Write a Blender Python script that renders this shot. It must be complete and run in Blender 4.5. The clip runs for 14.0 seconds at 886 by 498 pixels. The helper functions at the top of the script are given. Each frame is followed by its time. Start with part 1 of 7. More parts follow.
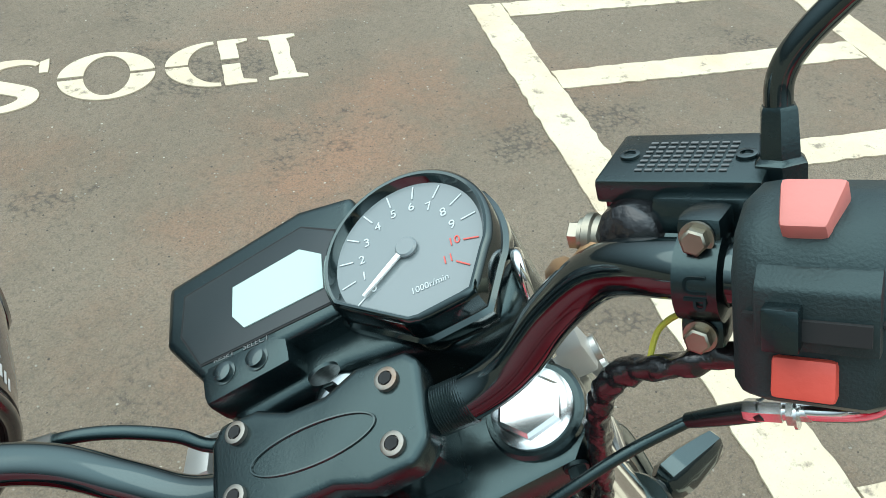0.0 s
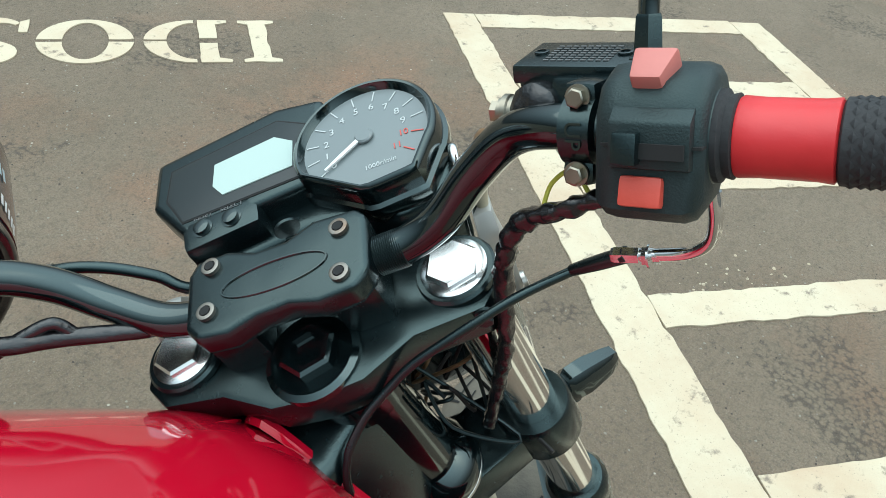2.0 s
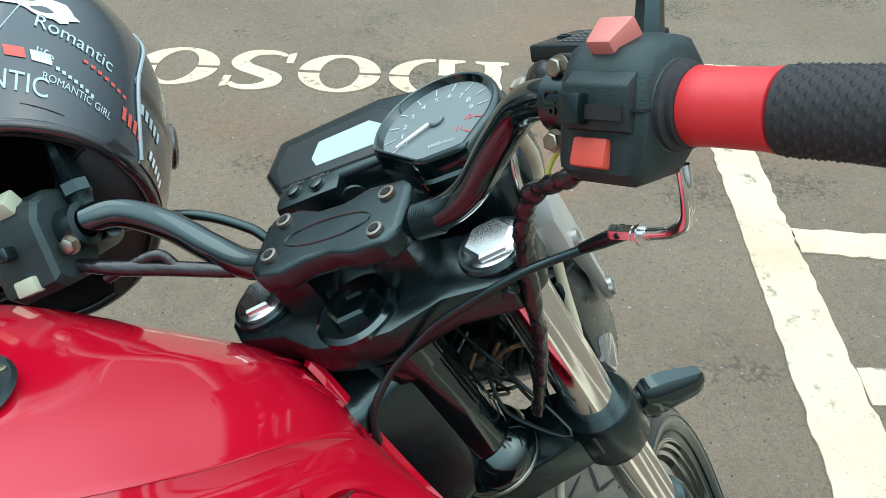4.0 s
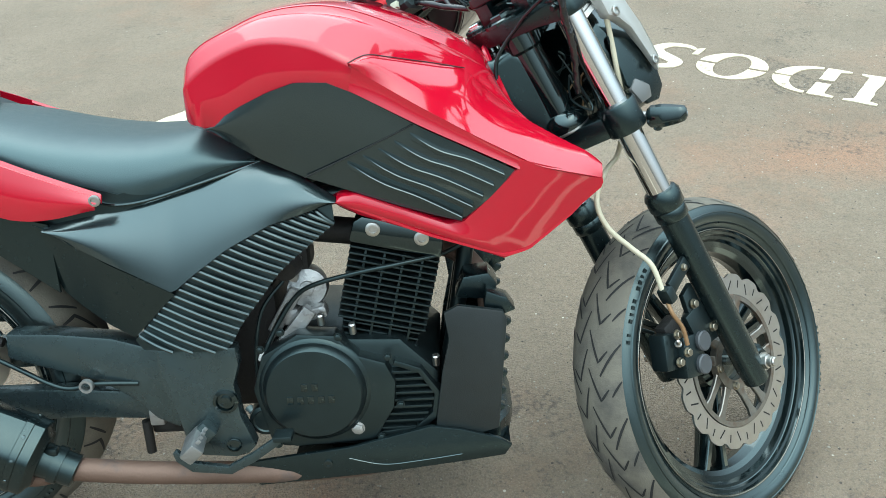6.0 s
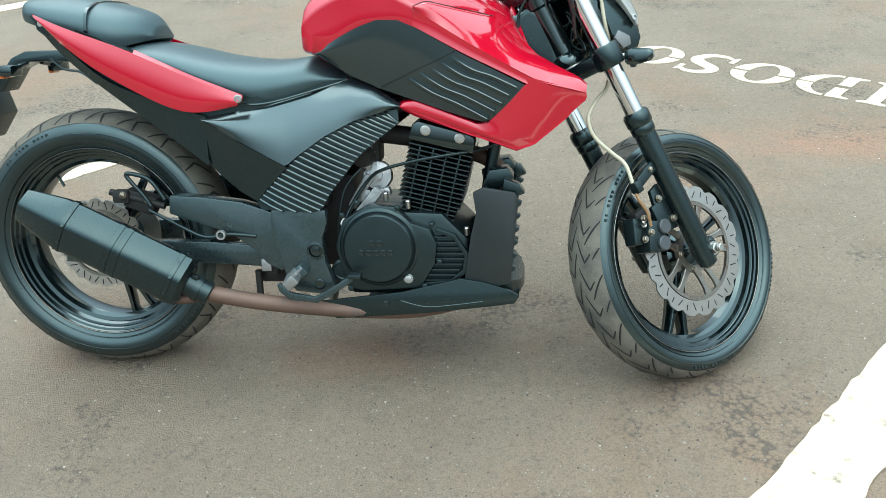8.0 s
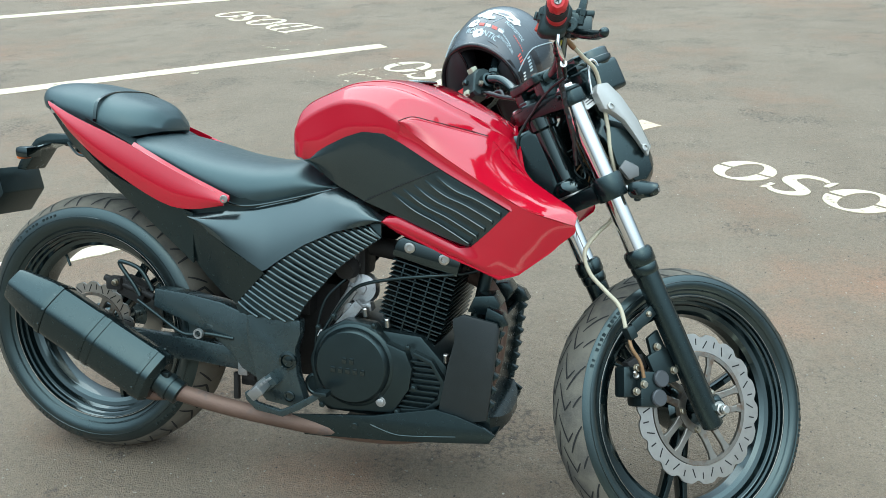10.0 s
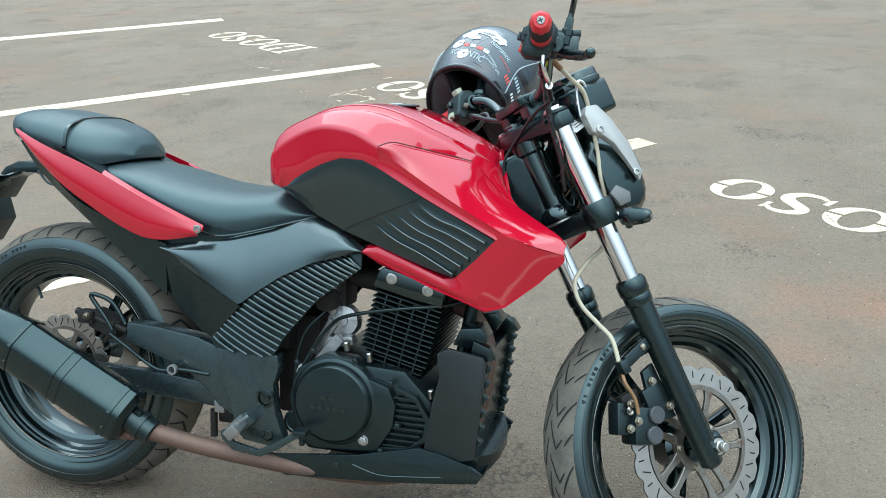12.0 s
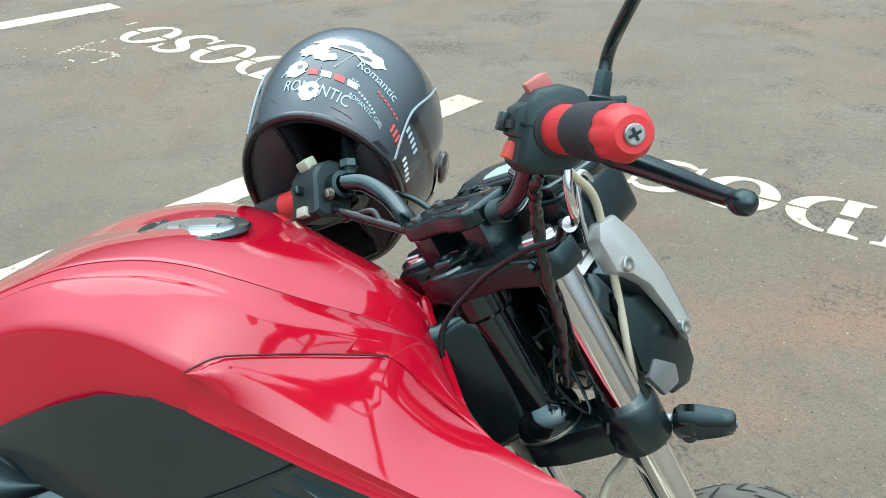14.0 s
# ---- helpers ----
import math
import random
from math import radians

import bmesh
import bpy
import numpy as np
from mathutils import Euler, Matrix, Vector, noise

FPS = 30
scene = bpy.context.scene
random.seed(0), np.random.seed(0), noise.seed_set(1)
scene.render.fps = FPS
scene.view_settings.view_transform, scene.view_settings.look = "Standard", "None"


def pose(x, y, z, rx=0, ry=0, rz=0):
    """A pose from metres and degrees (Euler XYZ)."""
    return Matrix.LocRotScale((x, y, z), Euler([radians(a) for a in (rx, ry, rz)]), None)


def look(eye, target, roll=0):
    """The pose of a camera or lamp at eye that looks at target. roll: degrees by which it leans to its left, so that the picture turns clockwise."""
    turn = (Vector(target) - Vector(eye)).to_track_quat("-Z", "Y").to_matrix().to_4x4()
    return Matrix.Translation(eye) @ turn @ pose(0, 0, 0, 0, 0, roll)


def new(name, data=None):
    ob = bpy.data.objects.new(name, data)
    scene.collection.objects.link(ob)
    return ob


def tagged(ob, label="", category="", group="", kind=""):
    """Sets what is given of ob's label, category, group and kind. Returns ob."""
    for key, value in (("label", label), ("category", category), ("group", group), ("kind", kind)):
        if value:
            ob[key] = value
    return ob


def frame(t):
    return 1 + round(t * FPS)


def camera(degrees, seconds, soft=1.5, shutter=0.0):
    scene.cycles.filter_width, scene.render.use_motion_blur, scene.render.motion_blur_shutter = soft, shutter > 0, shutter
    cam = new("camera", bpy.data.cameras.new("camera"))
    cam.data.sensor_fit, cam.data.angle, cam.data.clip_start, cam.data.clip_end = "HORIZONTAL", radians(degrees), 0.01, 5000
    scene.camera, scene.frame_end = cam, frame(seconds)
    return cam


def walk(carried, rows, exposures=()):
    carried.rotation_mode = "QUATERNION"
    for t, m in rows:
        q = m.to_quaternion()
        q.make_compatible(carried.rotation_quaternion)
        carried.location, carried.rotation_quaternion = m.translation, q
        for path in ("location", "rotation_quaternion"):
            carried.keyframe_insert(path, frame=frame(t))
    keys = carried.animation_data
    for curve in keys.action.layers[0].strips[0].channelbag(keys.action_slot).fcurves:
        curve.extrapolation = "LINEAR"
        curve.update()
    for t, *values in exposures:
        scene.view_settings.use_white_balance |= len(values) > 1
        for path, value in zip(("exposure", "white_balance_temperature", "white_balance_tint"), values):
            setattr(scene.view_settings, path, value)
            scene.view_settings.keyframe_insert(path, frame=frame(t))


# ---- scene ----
cam = camera(55.5, 14.0, soft=0.5)
PATH = [
    (0, (-0.577, 0.05, 1.22), (0.691, 0.899, -0.073), 2.7),
    (0.5, (-0.617, 0.062, 1.221), (0.751, 0.77, -0.055), 4.4),
    (0.6, (-0.623, 0.061, 1.223), (0.753, 0.758, -0.05), 4.6),
    (1, (-0.626, 0.051, 1.225), (0.747, 0.752, -0.049), 4.8),
    (1.5, (-0.637, 0.007, 1.24), (0.72, 0.742, -0.033), 4.7),
    (2, (-0.674, -0.032, 1.222), (0.677, 0.754, -0.027), 10.1),
    (2.2, (-0.679, -0.035, 1.212), (0.624, 0.823, -0.039), 11.2),
    (4.3, (-0.62, -0.244, 1.22), (0.159, 1.119, -0.018), -0.2),
    (4.5, (-0.628, -0.323, 1.247), (-0.054, 1.107, -0.027), -3.5),
    (4.9, (-0.638, -0.537, 1.25), (-0.182, 0.983, 0.032), -4.7),
    (5, (-0.649, -0.593, 1.245), (-0.184, 0.931, 0.036), -5.2),
    (5.5, (-0.659, -0.842, 1.266), (-0.217, 0.732, 0.113), -3.2),
    (6, (-0.514, -1.069, 1.255), (-0.521, 0.61, 0.169), -3.6),
    (6.5, (-0.42, -1.288, 1.262), (-0.662, 0.411, 0.234), -2.9),
    (7, (-0.459, -1.527, 1.242), (-0.602, 0.217, 0.273), -3.6),
    (7.5, (-0.444, -1.638, 1.247), (-0.631, 0.107, 0.288), -4.0),
    (8, (-0.416, -1.666, 1.268), (-0.606, 0.059, 0.274), -3.8),
    (8.5, (-0.359, -1.64, 1.281), (-0.6, 0.083, 0.294), -4.2),
    (9, (-0.22, -1.541, 1.292), (-0.607, 0.209, 0.403), -3.4),
    (9.2, (-0.185, -1.506, 1.29), (-0.617, 0.245, 0.425), -2.5),
    (11.5, (-0.12, -1.439, 1.282), (-0.643, 0.323, 0.495), -2.5),
    (12, (-0.129, -1.381, 1.276), (-0.618, 0.395, 0.497), -2.7),
    (12.5, (-0.226, -1.229, 1.265), (-0.486, 0.572, 0.436), -1.2),
    (13, (-0.335, -1.032, 1.284), (-0.321, 0.754, 0.385), -0.6),
    (13.5, (-0.36, -0.767, 1.273), (-0.36, 0.99, 0.319), -0.1),
    (14, (-0.434, -0.524, 1.268), (-0.392, 1.221, 0.292), -1.3),
]
EXPOSURES = [(0.0, 0.92, 6600, 5), (0.8, 0.72, 6680, 7), (2.2, 0.70, 6650, 7), (4.5, 1.0, 6480, 6), (5.5, 1.2, 6480, 6), (6.5, 1.50, 6450, 5), (7.5, 1.44, 6450, 6), (8.5, 1.30, 6400, 6), (9.2, 1.18, 6350, 6), (11.5, 1.10, 6250, 9), (13.0, 1.10, 6230, 8), (14.0, 1.10, 6300, 7)]
walk(cam, [(t, look(eye, target, roll)) for t, eye, target, roll in PATH], EXPOSURES)

# ---- sky and sun: bright overcast ----
world = bpy.data.worlds.new("overcast_sky")
scene.world = world
world.use_nodes = True
wn = world.node_tree.nodes
sky = wn.new("ShaderNodeTexSky")
sky.sky_type = "NISHITA"
sky.sun_disc = False
sky.sun_elevation, sky.sun_rotation = radians(58), radians(150)
sky.air_density, sky.dust_density, sky.ozone_density = 1.0, 6.0, 1.0
veil = wn.new("ShaderNodeMixRGB")
veil.inputs[0].default_value = 0.85
# overcast sky: far brighter overhead; horizon darkened to stand for unseen surroundings in reflections
coord = wn.new("ShaderNodeTexCoord")
axes = wn.new("ShaderNodeSeparateXYZ")
height = wn.new("ShaderNodeMapRange")
height.inputs[1].default_value, height.inputs[2].default_value = 0.0, 1.0
height.inputs[3].default_value, height.inputs[4].default_value = 0.06, 1.48
height.interpolation_type = "SMOOTHSTEP"
cloud = wn.new("ShaderNodeMixRGB")
cloud.blend_type = "MULTIPLY"
cloud.inputs[0].default_value = 1.0
cloud.inputs[1].default_value = (5.75, 7.4, 8.35, 1)
world.node_tree.links.new(coord.outputs["Generated"], axes.inputs[0])
world.node_tree.links.new(axes.outputs[2], height.inputs[0])
world.node_tree.links.new(height.outputs[0], cloud.inputs[2])
world.node_tree.links.new(cloud.outputs[0], veil.inputs[2])
world.node_tree.links.new(sky.outputs[0], veil.inputs[1])
world.node_tree.links.new(veil.outputs[0], wn["Background"].inputs[0])
wn["Background"].inputs[1].default_value = 0.15
sun = new("sun", bpy.data.lights.new("sun", "SUN"))
sun.data.energy, sun.data.angle, sun.data.color = 0.6, radians(60), (1, 0.97, 0.92)
sun.matrix_world = look((-2, 4, 7.5), (0, 0, 0))

# ---- materials ----
def material(name, base, rough=0.5, metal=0.0, vary=0.12, scale=30.0, bump=0.0, bump_scale=200.0, coat=0.0, stain=None, stain_scale=4.0, stain_at=(0.55, 0.7), spec=0.5, tint=(1, 1, 1)):
    m = bpy.data.materials.new(name)
    m.use_nodes = True
    t, n = m.node_tree, m.node_tree.nodes
    b = n["Principled BSDF"]
    geo = n.new("ShaderNodeTexCoord")
    noise_a = n.new("ShaderNodeTexNoise")
    noise_a.inputs["Scale"].default_value, noise_a.inputs["Detail"].default_value = scale, 6
    t.links.new(geo.outputs["Object"], noise_a.inputs["Vector"])
    ramp = n.new("ShaderNodeMixRGB")
    ramp.inputs[1].default_value = (*[c * (1 - vary) for c in base], 1)
    ramp.inputs[2].default_value = (*[min(1, c * (1 + vary)) for c in base], 1)
    t.links.new(noise_a.outputs["Fac"], ramp.inputs[0])
    out = ramp.outputs[0]
    if stain:
        ns = n.new("ShaderNodeTexNoise")
        ns.inputs["Scale"].default_value, ns.inputs["Detail"].default_value, ns.inputs["Roughness"].default_value = stain_scale, 8, 0.65
        t.links.new(geo.outputs["Object"], ns.inputs["Vector"])
        mr = n.new("ShaderNodeMapRange")
        mr.inputs[1].default_value, mr.inputs[2].default_value = stain_at
        t.links.new(ns.outputs["Fac"], mr.inputs[0])
        mx = n.new("ShaderNodeMixRGB")
        mx.inputs[2].default_value = (*stain, 1)
        t.links.new(mr.outputs[0], mx.inputs[0])
        t.links.new(out, mx.inputs[1])
        out = mx.outputs[0]
    t.links.new(out, b.inputs["Base Color"])
    rr = n.new("ShaderNodeMapRange")
    rr.inputs[3].default_value, rr.inputs[4].default_value = max(0.02, rough * 0.8), min(1, rough * 1.25)
    t.links.new(noise_a.outputs["Fac"], rr.inputs[0])
    t.links.new(rr.outputs[0], b.inputs["Roughness"])
    b.inputs["Metallic"].default_value = metal
    b.inputs["Coat Weight"].default_value = coat
    b.inputs["Coat Roughness"].default_value = max(0.03, rough * 0.55)
    b.inputs["Specular IOR Level"].default_value = spec
    b.inputs["Specular Tint"].default_value = (*tint, 1)
    b.inputs["Coat Tint"].default_value = (1, 1, 1, 1)
    if bump:
        nb = n.new("ShaderNodeTexNoise")
        nb.inputs["Scale"].default_value, nb.inputs["Detail"].default_value = bump_scale, 4
        t.links.new(geo.outputs["Object"], nb.inputs["Vector"])
        bp = n.new("ShaderNodeBump")
        bp.inputs["Strength"].default_value, bp.inputs["Distance"].default_value = bump, 0.002
        t.links.new(nb.outputs["Fac"], bp.inputs["Height"])
        t.links.new(bp.outputs[0], b.inputs["Normal"])
    return m


RED = material("red_paint", (0.45, 0.003, 0.019), 0.09, 0.0, 0.05, 6, coat=1.0, spec=0.35)
RED_PLAIN = material("red_anodised", (0.62, 0.03, 0.035), 0.38, 0.0, 0.08, 60, bump=0.1)
RED_FADED = material("faded_red_plastic", (0.56, 0.17, 0.145), 0.4, 0, 0.08, 80, bump=0.1)
FOIL = material("pale_cast_metal", (0.36, 0.37, 0.37), 0.35, 0.85, 0.25, 40, bump=0.5, bump_scale=220, stain=(0.16, 0.15, 0.14), stain_scale=26, stain_at=(0.55, 0.66))
RED_SWITCH = material("red_switch_plastic", (0.62, 0.075, 0.05), 0.5, 0, 0.08, 80, bump=0.15)
BLACK_GLOSS = material("black_gloss_paint", (0.002, 0.0042, 0.0048), 0.11, 0, 0.2, 20, coat=0.45, spec=0.8, tint=(0.72, 1.0, 1.0))
BLACK_SATIN = material("black_satin_plastic", (0.0028, 0.0055, 0.0065), 0.25, 0, 0.25, 90, bump=0.06, bump_scale=700, spec=0.75, tint=(0.72, 1.0, 1.0))
FRAME_GREY = material("grey_black_frame_paint", (0.015, 0.022, 0.024), 0.27, 0, 0.2, 50, bump=0.1, bump_scale=600, stain=(0.036, 0.036, 0.033), stain_scale=16, stain_at=(0.62, 0.9), spec=0.9, coat=0.35, tint=(0.72, 1.0, 1.0))
SWITCH = material("grey_black_switch_plastic", (0.015, 0.021, 0.022), 0.45, 0, 0.25, 120, bump=0.2, bump_scale=900, tint=(0.72, 1.0, 1.0))
LENS = material("display_plate_grey", (0.014, 0.021, 0.023), 0.4, 0, 0.1, 10, bump=0.05, bump_scale=900)
BLACK_MATT = material("black_matt_metal", (0.006, 0.009, 0.0098), 0.30, 0, 0.3, 40, bump=0.10, bump_scale=500, stain=(0.034, 0.031, 0.028), stain_scale=16, stain_at=(0.64, 0.92), spec=0.6, tint=(0.72, 1.0, 1.0))
COVER = material("grey_black_side_cover", (0.0095, 0.0145, 0.016), 0.2, 0, 0.15, 12, bump=0.03, bump_scale=900, coat=0.6, spec=0.85, tint=(0.72, 1.0, 1.0))
SEAT = material("black_vinyl", (0.019, 0.032, 0.037), 0.38, 0, 0.15, 60, bump=0.2, bump_scale=900, spec=0.9, tint=(0.72, 1.0, 1.0))
RUBBER = material("tyre_rubber", (0.006, 0.0095, 0.0105), 0.29, 0, 0.25, 30, bump=0.15, bump_scale=300, stain=(0.014, 0.016, 0.016), stain_scale=7, stain_at=(0.45, 0.75), spec=0.8, coat=0.15, tint=(0.72, 1.0, 1.0))
TREAD = material("worn_tread", (0.125, 0.112, 0.088), 0.85, 0, 0.3, 40, bump=0.4, bump_scale=350, stain=(0.05, 0.048, 0.045), stain_scale=8, stain_at=(0.5, 0.7))
GROOVE = material("groove", (0.012, 0.012, 0.012), 0.9, 0, 0.2, 50)
GRIP = material("grip_rubber", (0.028, 0.028, 0.03), 0.65, 0, 0.2, 90, bump=0.4, spec=0.36)
CHROME = material("chrome", (0.75, 0.75, 0.74), 0.1, 1.0, 0.04, 30, stain=(0.45, 0.4, 0.33), stain_scale=40, stain_at=(0.66, 0.75))
STEEL = material("steel", (0.5, 0.49, 0.46), 0.34, 1.0, 0.15, 60)
DISC = material("brake_disc_steel", (0.48, 0.46, 0.43), 0.36, 1.0, 0.12, 70, stain=(0.4, 0.36, 0.32), stain_scale=12)
CARRIER = material("disc_carrier", (0.25, 0.235, 0.21), 0.45, 1.0, 0.25, 60, stain=(0.20, 0.13, 0.09), stain_scale=24, stain_at=(0.52, 0.66))
ALU = material("cast_aluminium", (0.42, 0.42, 0.41), 0.42, 0.9, 0.2, 50, bump=0.4, bump_scale=300, stain=(0.12, 0.11, 0.1), stain_scale=18)
SILVER = material("silver_paint", (0.44, 0.435, 0.41), 0.38, 0.35, 0.06, 40, coat=0.3)
ZINC = material("zinc_bolt", (0.34, 0.31, 0.25), 0.36, 1.0, 0.3, 90, stain=(0.25, 0.17, 0.09), stain_scale=60)
RUSTY = material("exhaust_rust", (0.16, 0.1, 0.075), 0.6, 0.5, 0.3, 20, bump=0.3, stain=(0.09, 0.075, 0.07), stain_scale=10)
BRASS = material("hose_fitting_brass", (0.32, 0.19, 0.1), 0.5, 0.6, 0.25, 40)
HOSE = material("cream_hose", (0.5, 0.45, 0.33), 0.5, 0, 0.12, 40)
TAPE = material("black_tape", (0.008, 0.008, 0.009), 0.22, 0, 0.3, 40, bump=0.9, bump_scale=120, coat=0.4)
DIRT_BLACK = material("greasy_black", (0.016, 0.015, 0.014), 0.6, 0, 0.4, 30, bump=0.5, bump_scale=150, spec=0.36)
LCD = material("lcd_glass", (0.42, 0.53, 0.49), 0.15, 0, 0.03, 5)
DIAL = material("dial_grey", (0.15, 0.178, 0.182), 0.3, 0, 0.05, 20, coat=0.6)
WHITE_INK = material("white_ink", (0.75, 0.75, 0.73), 0.5, 0, 0.05)
RED_INK = material("red_ink", (0.62, 0.09, 0.07), 0.5, 0, 0.05)
GREY_INK = material("grey_ink", (0.12, 0.12, 0.12), 0.5, 0, 0.1)
CREAM = material("pale_green_button", (0.4, 0.43, 0.32), 0.5, 0, 0.08)
AMBER = material("amber_lens", (0.6, 0.14, 0.03), 0.2, 0, 0.1)
YELLOW = material("yellow_wire", (0.5, 0.48, 0.06), 0.5)
GREEN = material("green_wire", (0.03, 0.3, 0.16), 0.5)
LINER = material("helmet_lining", (0.012, 0.012, 0.013), 0.85, 0, 0.3, 80, bump=0.5, bump_scale=500, spec=0.36)
SHELL = material("helmet_shell_grey", (0.034, 0.046, 0.055), 0.25, 0.1, 0.1, 20, coat=0.8)
SHELL_BLACK = material("helmet_black", (0.012, 0.012, 0.014), 0.18, 0, 0.2, 20, coat=0.8)
GLASS = material("clear_lens", (0.13, 0.13, 0.125), 0.12, 0, 0.05, 20, coat=0.6)


# ---- mesh helpers ----
def add(bm, other):
    """Joins one bmesh into another."""
    me = bpy.data.meshes.new("tmp")
    other.to_mesh(me)
    other.free()
    bm.from_mesh(me)
    bpy.data.meshes.remove(me)
    return bm


def part(name, bm, mat, parent, label="", m=None, sharp=38):
    bmesh.ops.recalc_face_normals(bm, faces=bm.faces)
    me = bpy.data.meshes.new(name)
    bm.to_mesh(me)
    bm.free()
    me.polygons.foreach_set("use_smooth", [True] * len(me.polygons))
    near = {}
    for p in me.polygons:
        for e in p.edge_keys:
            near.setdefault(e, []).append(p.area)
    for p in me.polygons:
        if len(p.vertices) > 4 or (len(me.polygons) < 400 and all(min(near[e]) < 0.3 * p.area for e in p.edge_keys)):
            p.use_smooth = False
    me.set_sharp_from_angle(angle=radians(sharp))
    for one in (mat if isinstance(mat, (list, tuple)) else [mat]):
        me.materials.append(one)
    ob = new(name, me)
    if parent is not None:
        ob.parent = parent
    if m is not None:
        ob.matrix_basis = m
    if label:
        ob["label"] = label
    return ob


def V(p):
    return Vector(p)


def spline(pts, n=6, closed=False):
    """Points on a smooth curve through pts."""
    p = [Vector(q) for q in pts]
    k, out = len(p), []
    for i in range(k if closed else k - 1):
        a, b, c, d = (p[j % k] if closed else p[max(0, min(k - 1, j))] for j in (i - 1, i, i + 1, i + 2))
        for s in range(n):
            t = s / n
            out.append(0.5 * ((2 * b) + (c - a) * t + (2 * a - 5 * b + 4 * c - d) * t * t + (3 * b - a - 3 * c + d) * t ** 3))
    if not closed:
        out.append(p[-1])
    return out


def resample(pts, n):
    p = [Vector(q) for q in pts]
    d = [0.0]
    for a, b in zip(p, p[1:]):
        d.append(d[-1] + (b - a).length)
    out, j = [], 0
    for i in range(n):
        s = d[-1] * i / (n - 1)
        while j < len(p) - 2 and d[j + 1] < s:
            j += 1
        out.append(p[j].lerp(p[j + 1], (s - d[j]) / max(1e-9, d[j + 1] - d[j])))
    return out


def loft(rings, closed=True, caps=True, bm=None):
    """A skin over rings of equally many points."""
    bm = bm or bmesh.new()
    vs = [[bm.verts.new(p) for p in ring] for ring in rings]
    k = len(vs[0])
    for a, b in zip(vs, vs[1:]):
        for i in range(k if closed else k - 1):
            j = (i + 1) % k
            bm.faces.new((a[i], a[j], b[j], b[i]))
    if closed and caps:
        bm.faces.new(vs[0])
        bm.faces.new(vs[-1])
    return bm


def ringed(path, radii, seg=14, flat=1.0):
    """Circles along a path."""
    rings, side = [], None
    for i, p in enumerate(path):
        t = (path[min(i + 1, len(path) - 1)] - path[max(i - 1, 0)]).normalized()
        if side is None:
            side = t.orthogonal().normalized()
        side = (side - t * side.dot(t)).normalized()
        up = t.cross(side)
        r = radii[i]
        rings.append([p + r * (math.cos(a) * side + flat * math.sin(a) * up) for a in (2 * math.pi * k / seg for k in range(seg))])
    return rings


def tube(pts, r, seg=14, n=6, bm=None):
    path = spline(pts, n) if n > 1 else [Vector(p) for p in pts]
    radii = r if isinstance(r, (list, tuple)) else [r] * len(path)
    if len(radii) != len(path):
        radii = [float(np.interp(i / (len(path) - 1), np.linspace(0, 1, len(radii)), radii)) for i in range(len(path))]
    return loft(ringed(path, radii, seg), bm=bm)


def lathe(profile, p=(0, 0, 0), axis=(0, 0, 1), seg=32, bm=None, closed=False, close_ends=True):
    """A turned shape: profile of (radius, height) along axis from p."""
    z = Vector(axis).normalized()
    x = z.orthogonal().normalized()
    y = z.cross(x)
    o = Vector(p)
    bm = bm or bmesh.new()
    prof = list(profile) + ([profile[0]] if closed else [])
    rings = [[o + z * h + r * (math.cos(a) * x + math.sin(a) * y) for a in (2 * math.pi * k / seg for k in range(seg))] for r, h in prof]
    return loft(rings, caps=close_ends and not closed, bm=bm)


def rod(p, q, r, seg=20, bev=0.0, bm=None):
    p, q = Vector(p), Vector(q)
    h = (q - p).length
    prof = [(r, 0), (r, h)] if not bev else [(r - bev, 0), (r, bev), (r, h - bev), (r - bev, h)]
    return lathe(prof, p, q - p, seg, bm)


def bevelled(bm, w, seg=2, angle=28):
    if w:
        es = [e for e in bm.edges if len(e.link_faces) == 2 and e.calc_face_angle(0) > radians(angle)]
        bmesh.ops.bevel(bm, geom=es, offset=w, segments=seg, affect="EDGES", profile=0.6, clamp_overlap=True)
    return bm


def box(size, c=(0, 0, 0), bev=0.003, rot=None, taper=1.0):
    bm = bmesh.new()
    bmesh.ops.create_cube(bm, size=1)
    for v in bm.verts:
        k = taper if v.co.z > 0 else 1
        v.co = Vector((v.co.x * size[0] * k, v.co.y * size[1] * k, v.co.z * size[2]))
    bevelled(bm, bev)
    m = Matrix.Translation(c)
    if rot is not None:
        m = m @ rot
    bmesh.ops.transform(bm, matrix=m, verts=bm.verts)
    return bm


def prism(poly, plane, a, b, bev=0.0, seg=2, slope=None):
    """A flat outline pulled from a to b along the axis that plane leaves out."""
    ax = "xyz".index(({"x", "y", "z"} - set(plane)).pop())
    i, j = "xyz".index(plane[0]), "xyz".index(plane[1])
    bm = bmesh.new()

    def at(p, h):
        v = [0, 0, 0]
        v[i], v[j], v[ax] = p[0], p[1], h
        return bm.verts.new(v)
    lo, hi = [at(p, a) for p in poly], [at(p, b) for p in poly]
    k = len(poly)
    bm.faces.new(lo[::-1])
    bm.faces.new(hi)
    for n in range(k):
        bm.faces.new((lo[n], lo[(n + 1) % k], hi[(n + 1) % k], hi[n]))
    bmesh.ops.recalc_face_normals(bm, faces=bm.faces)
    return bevelled(bm, bev, seg)


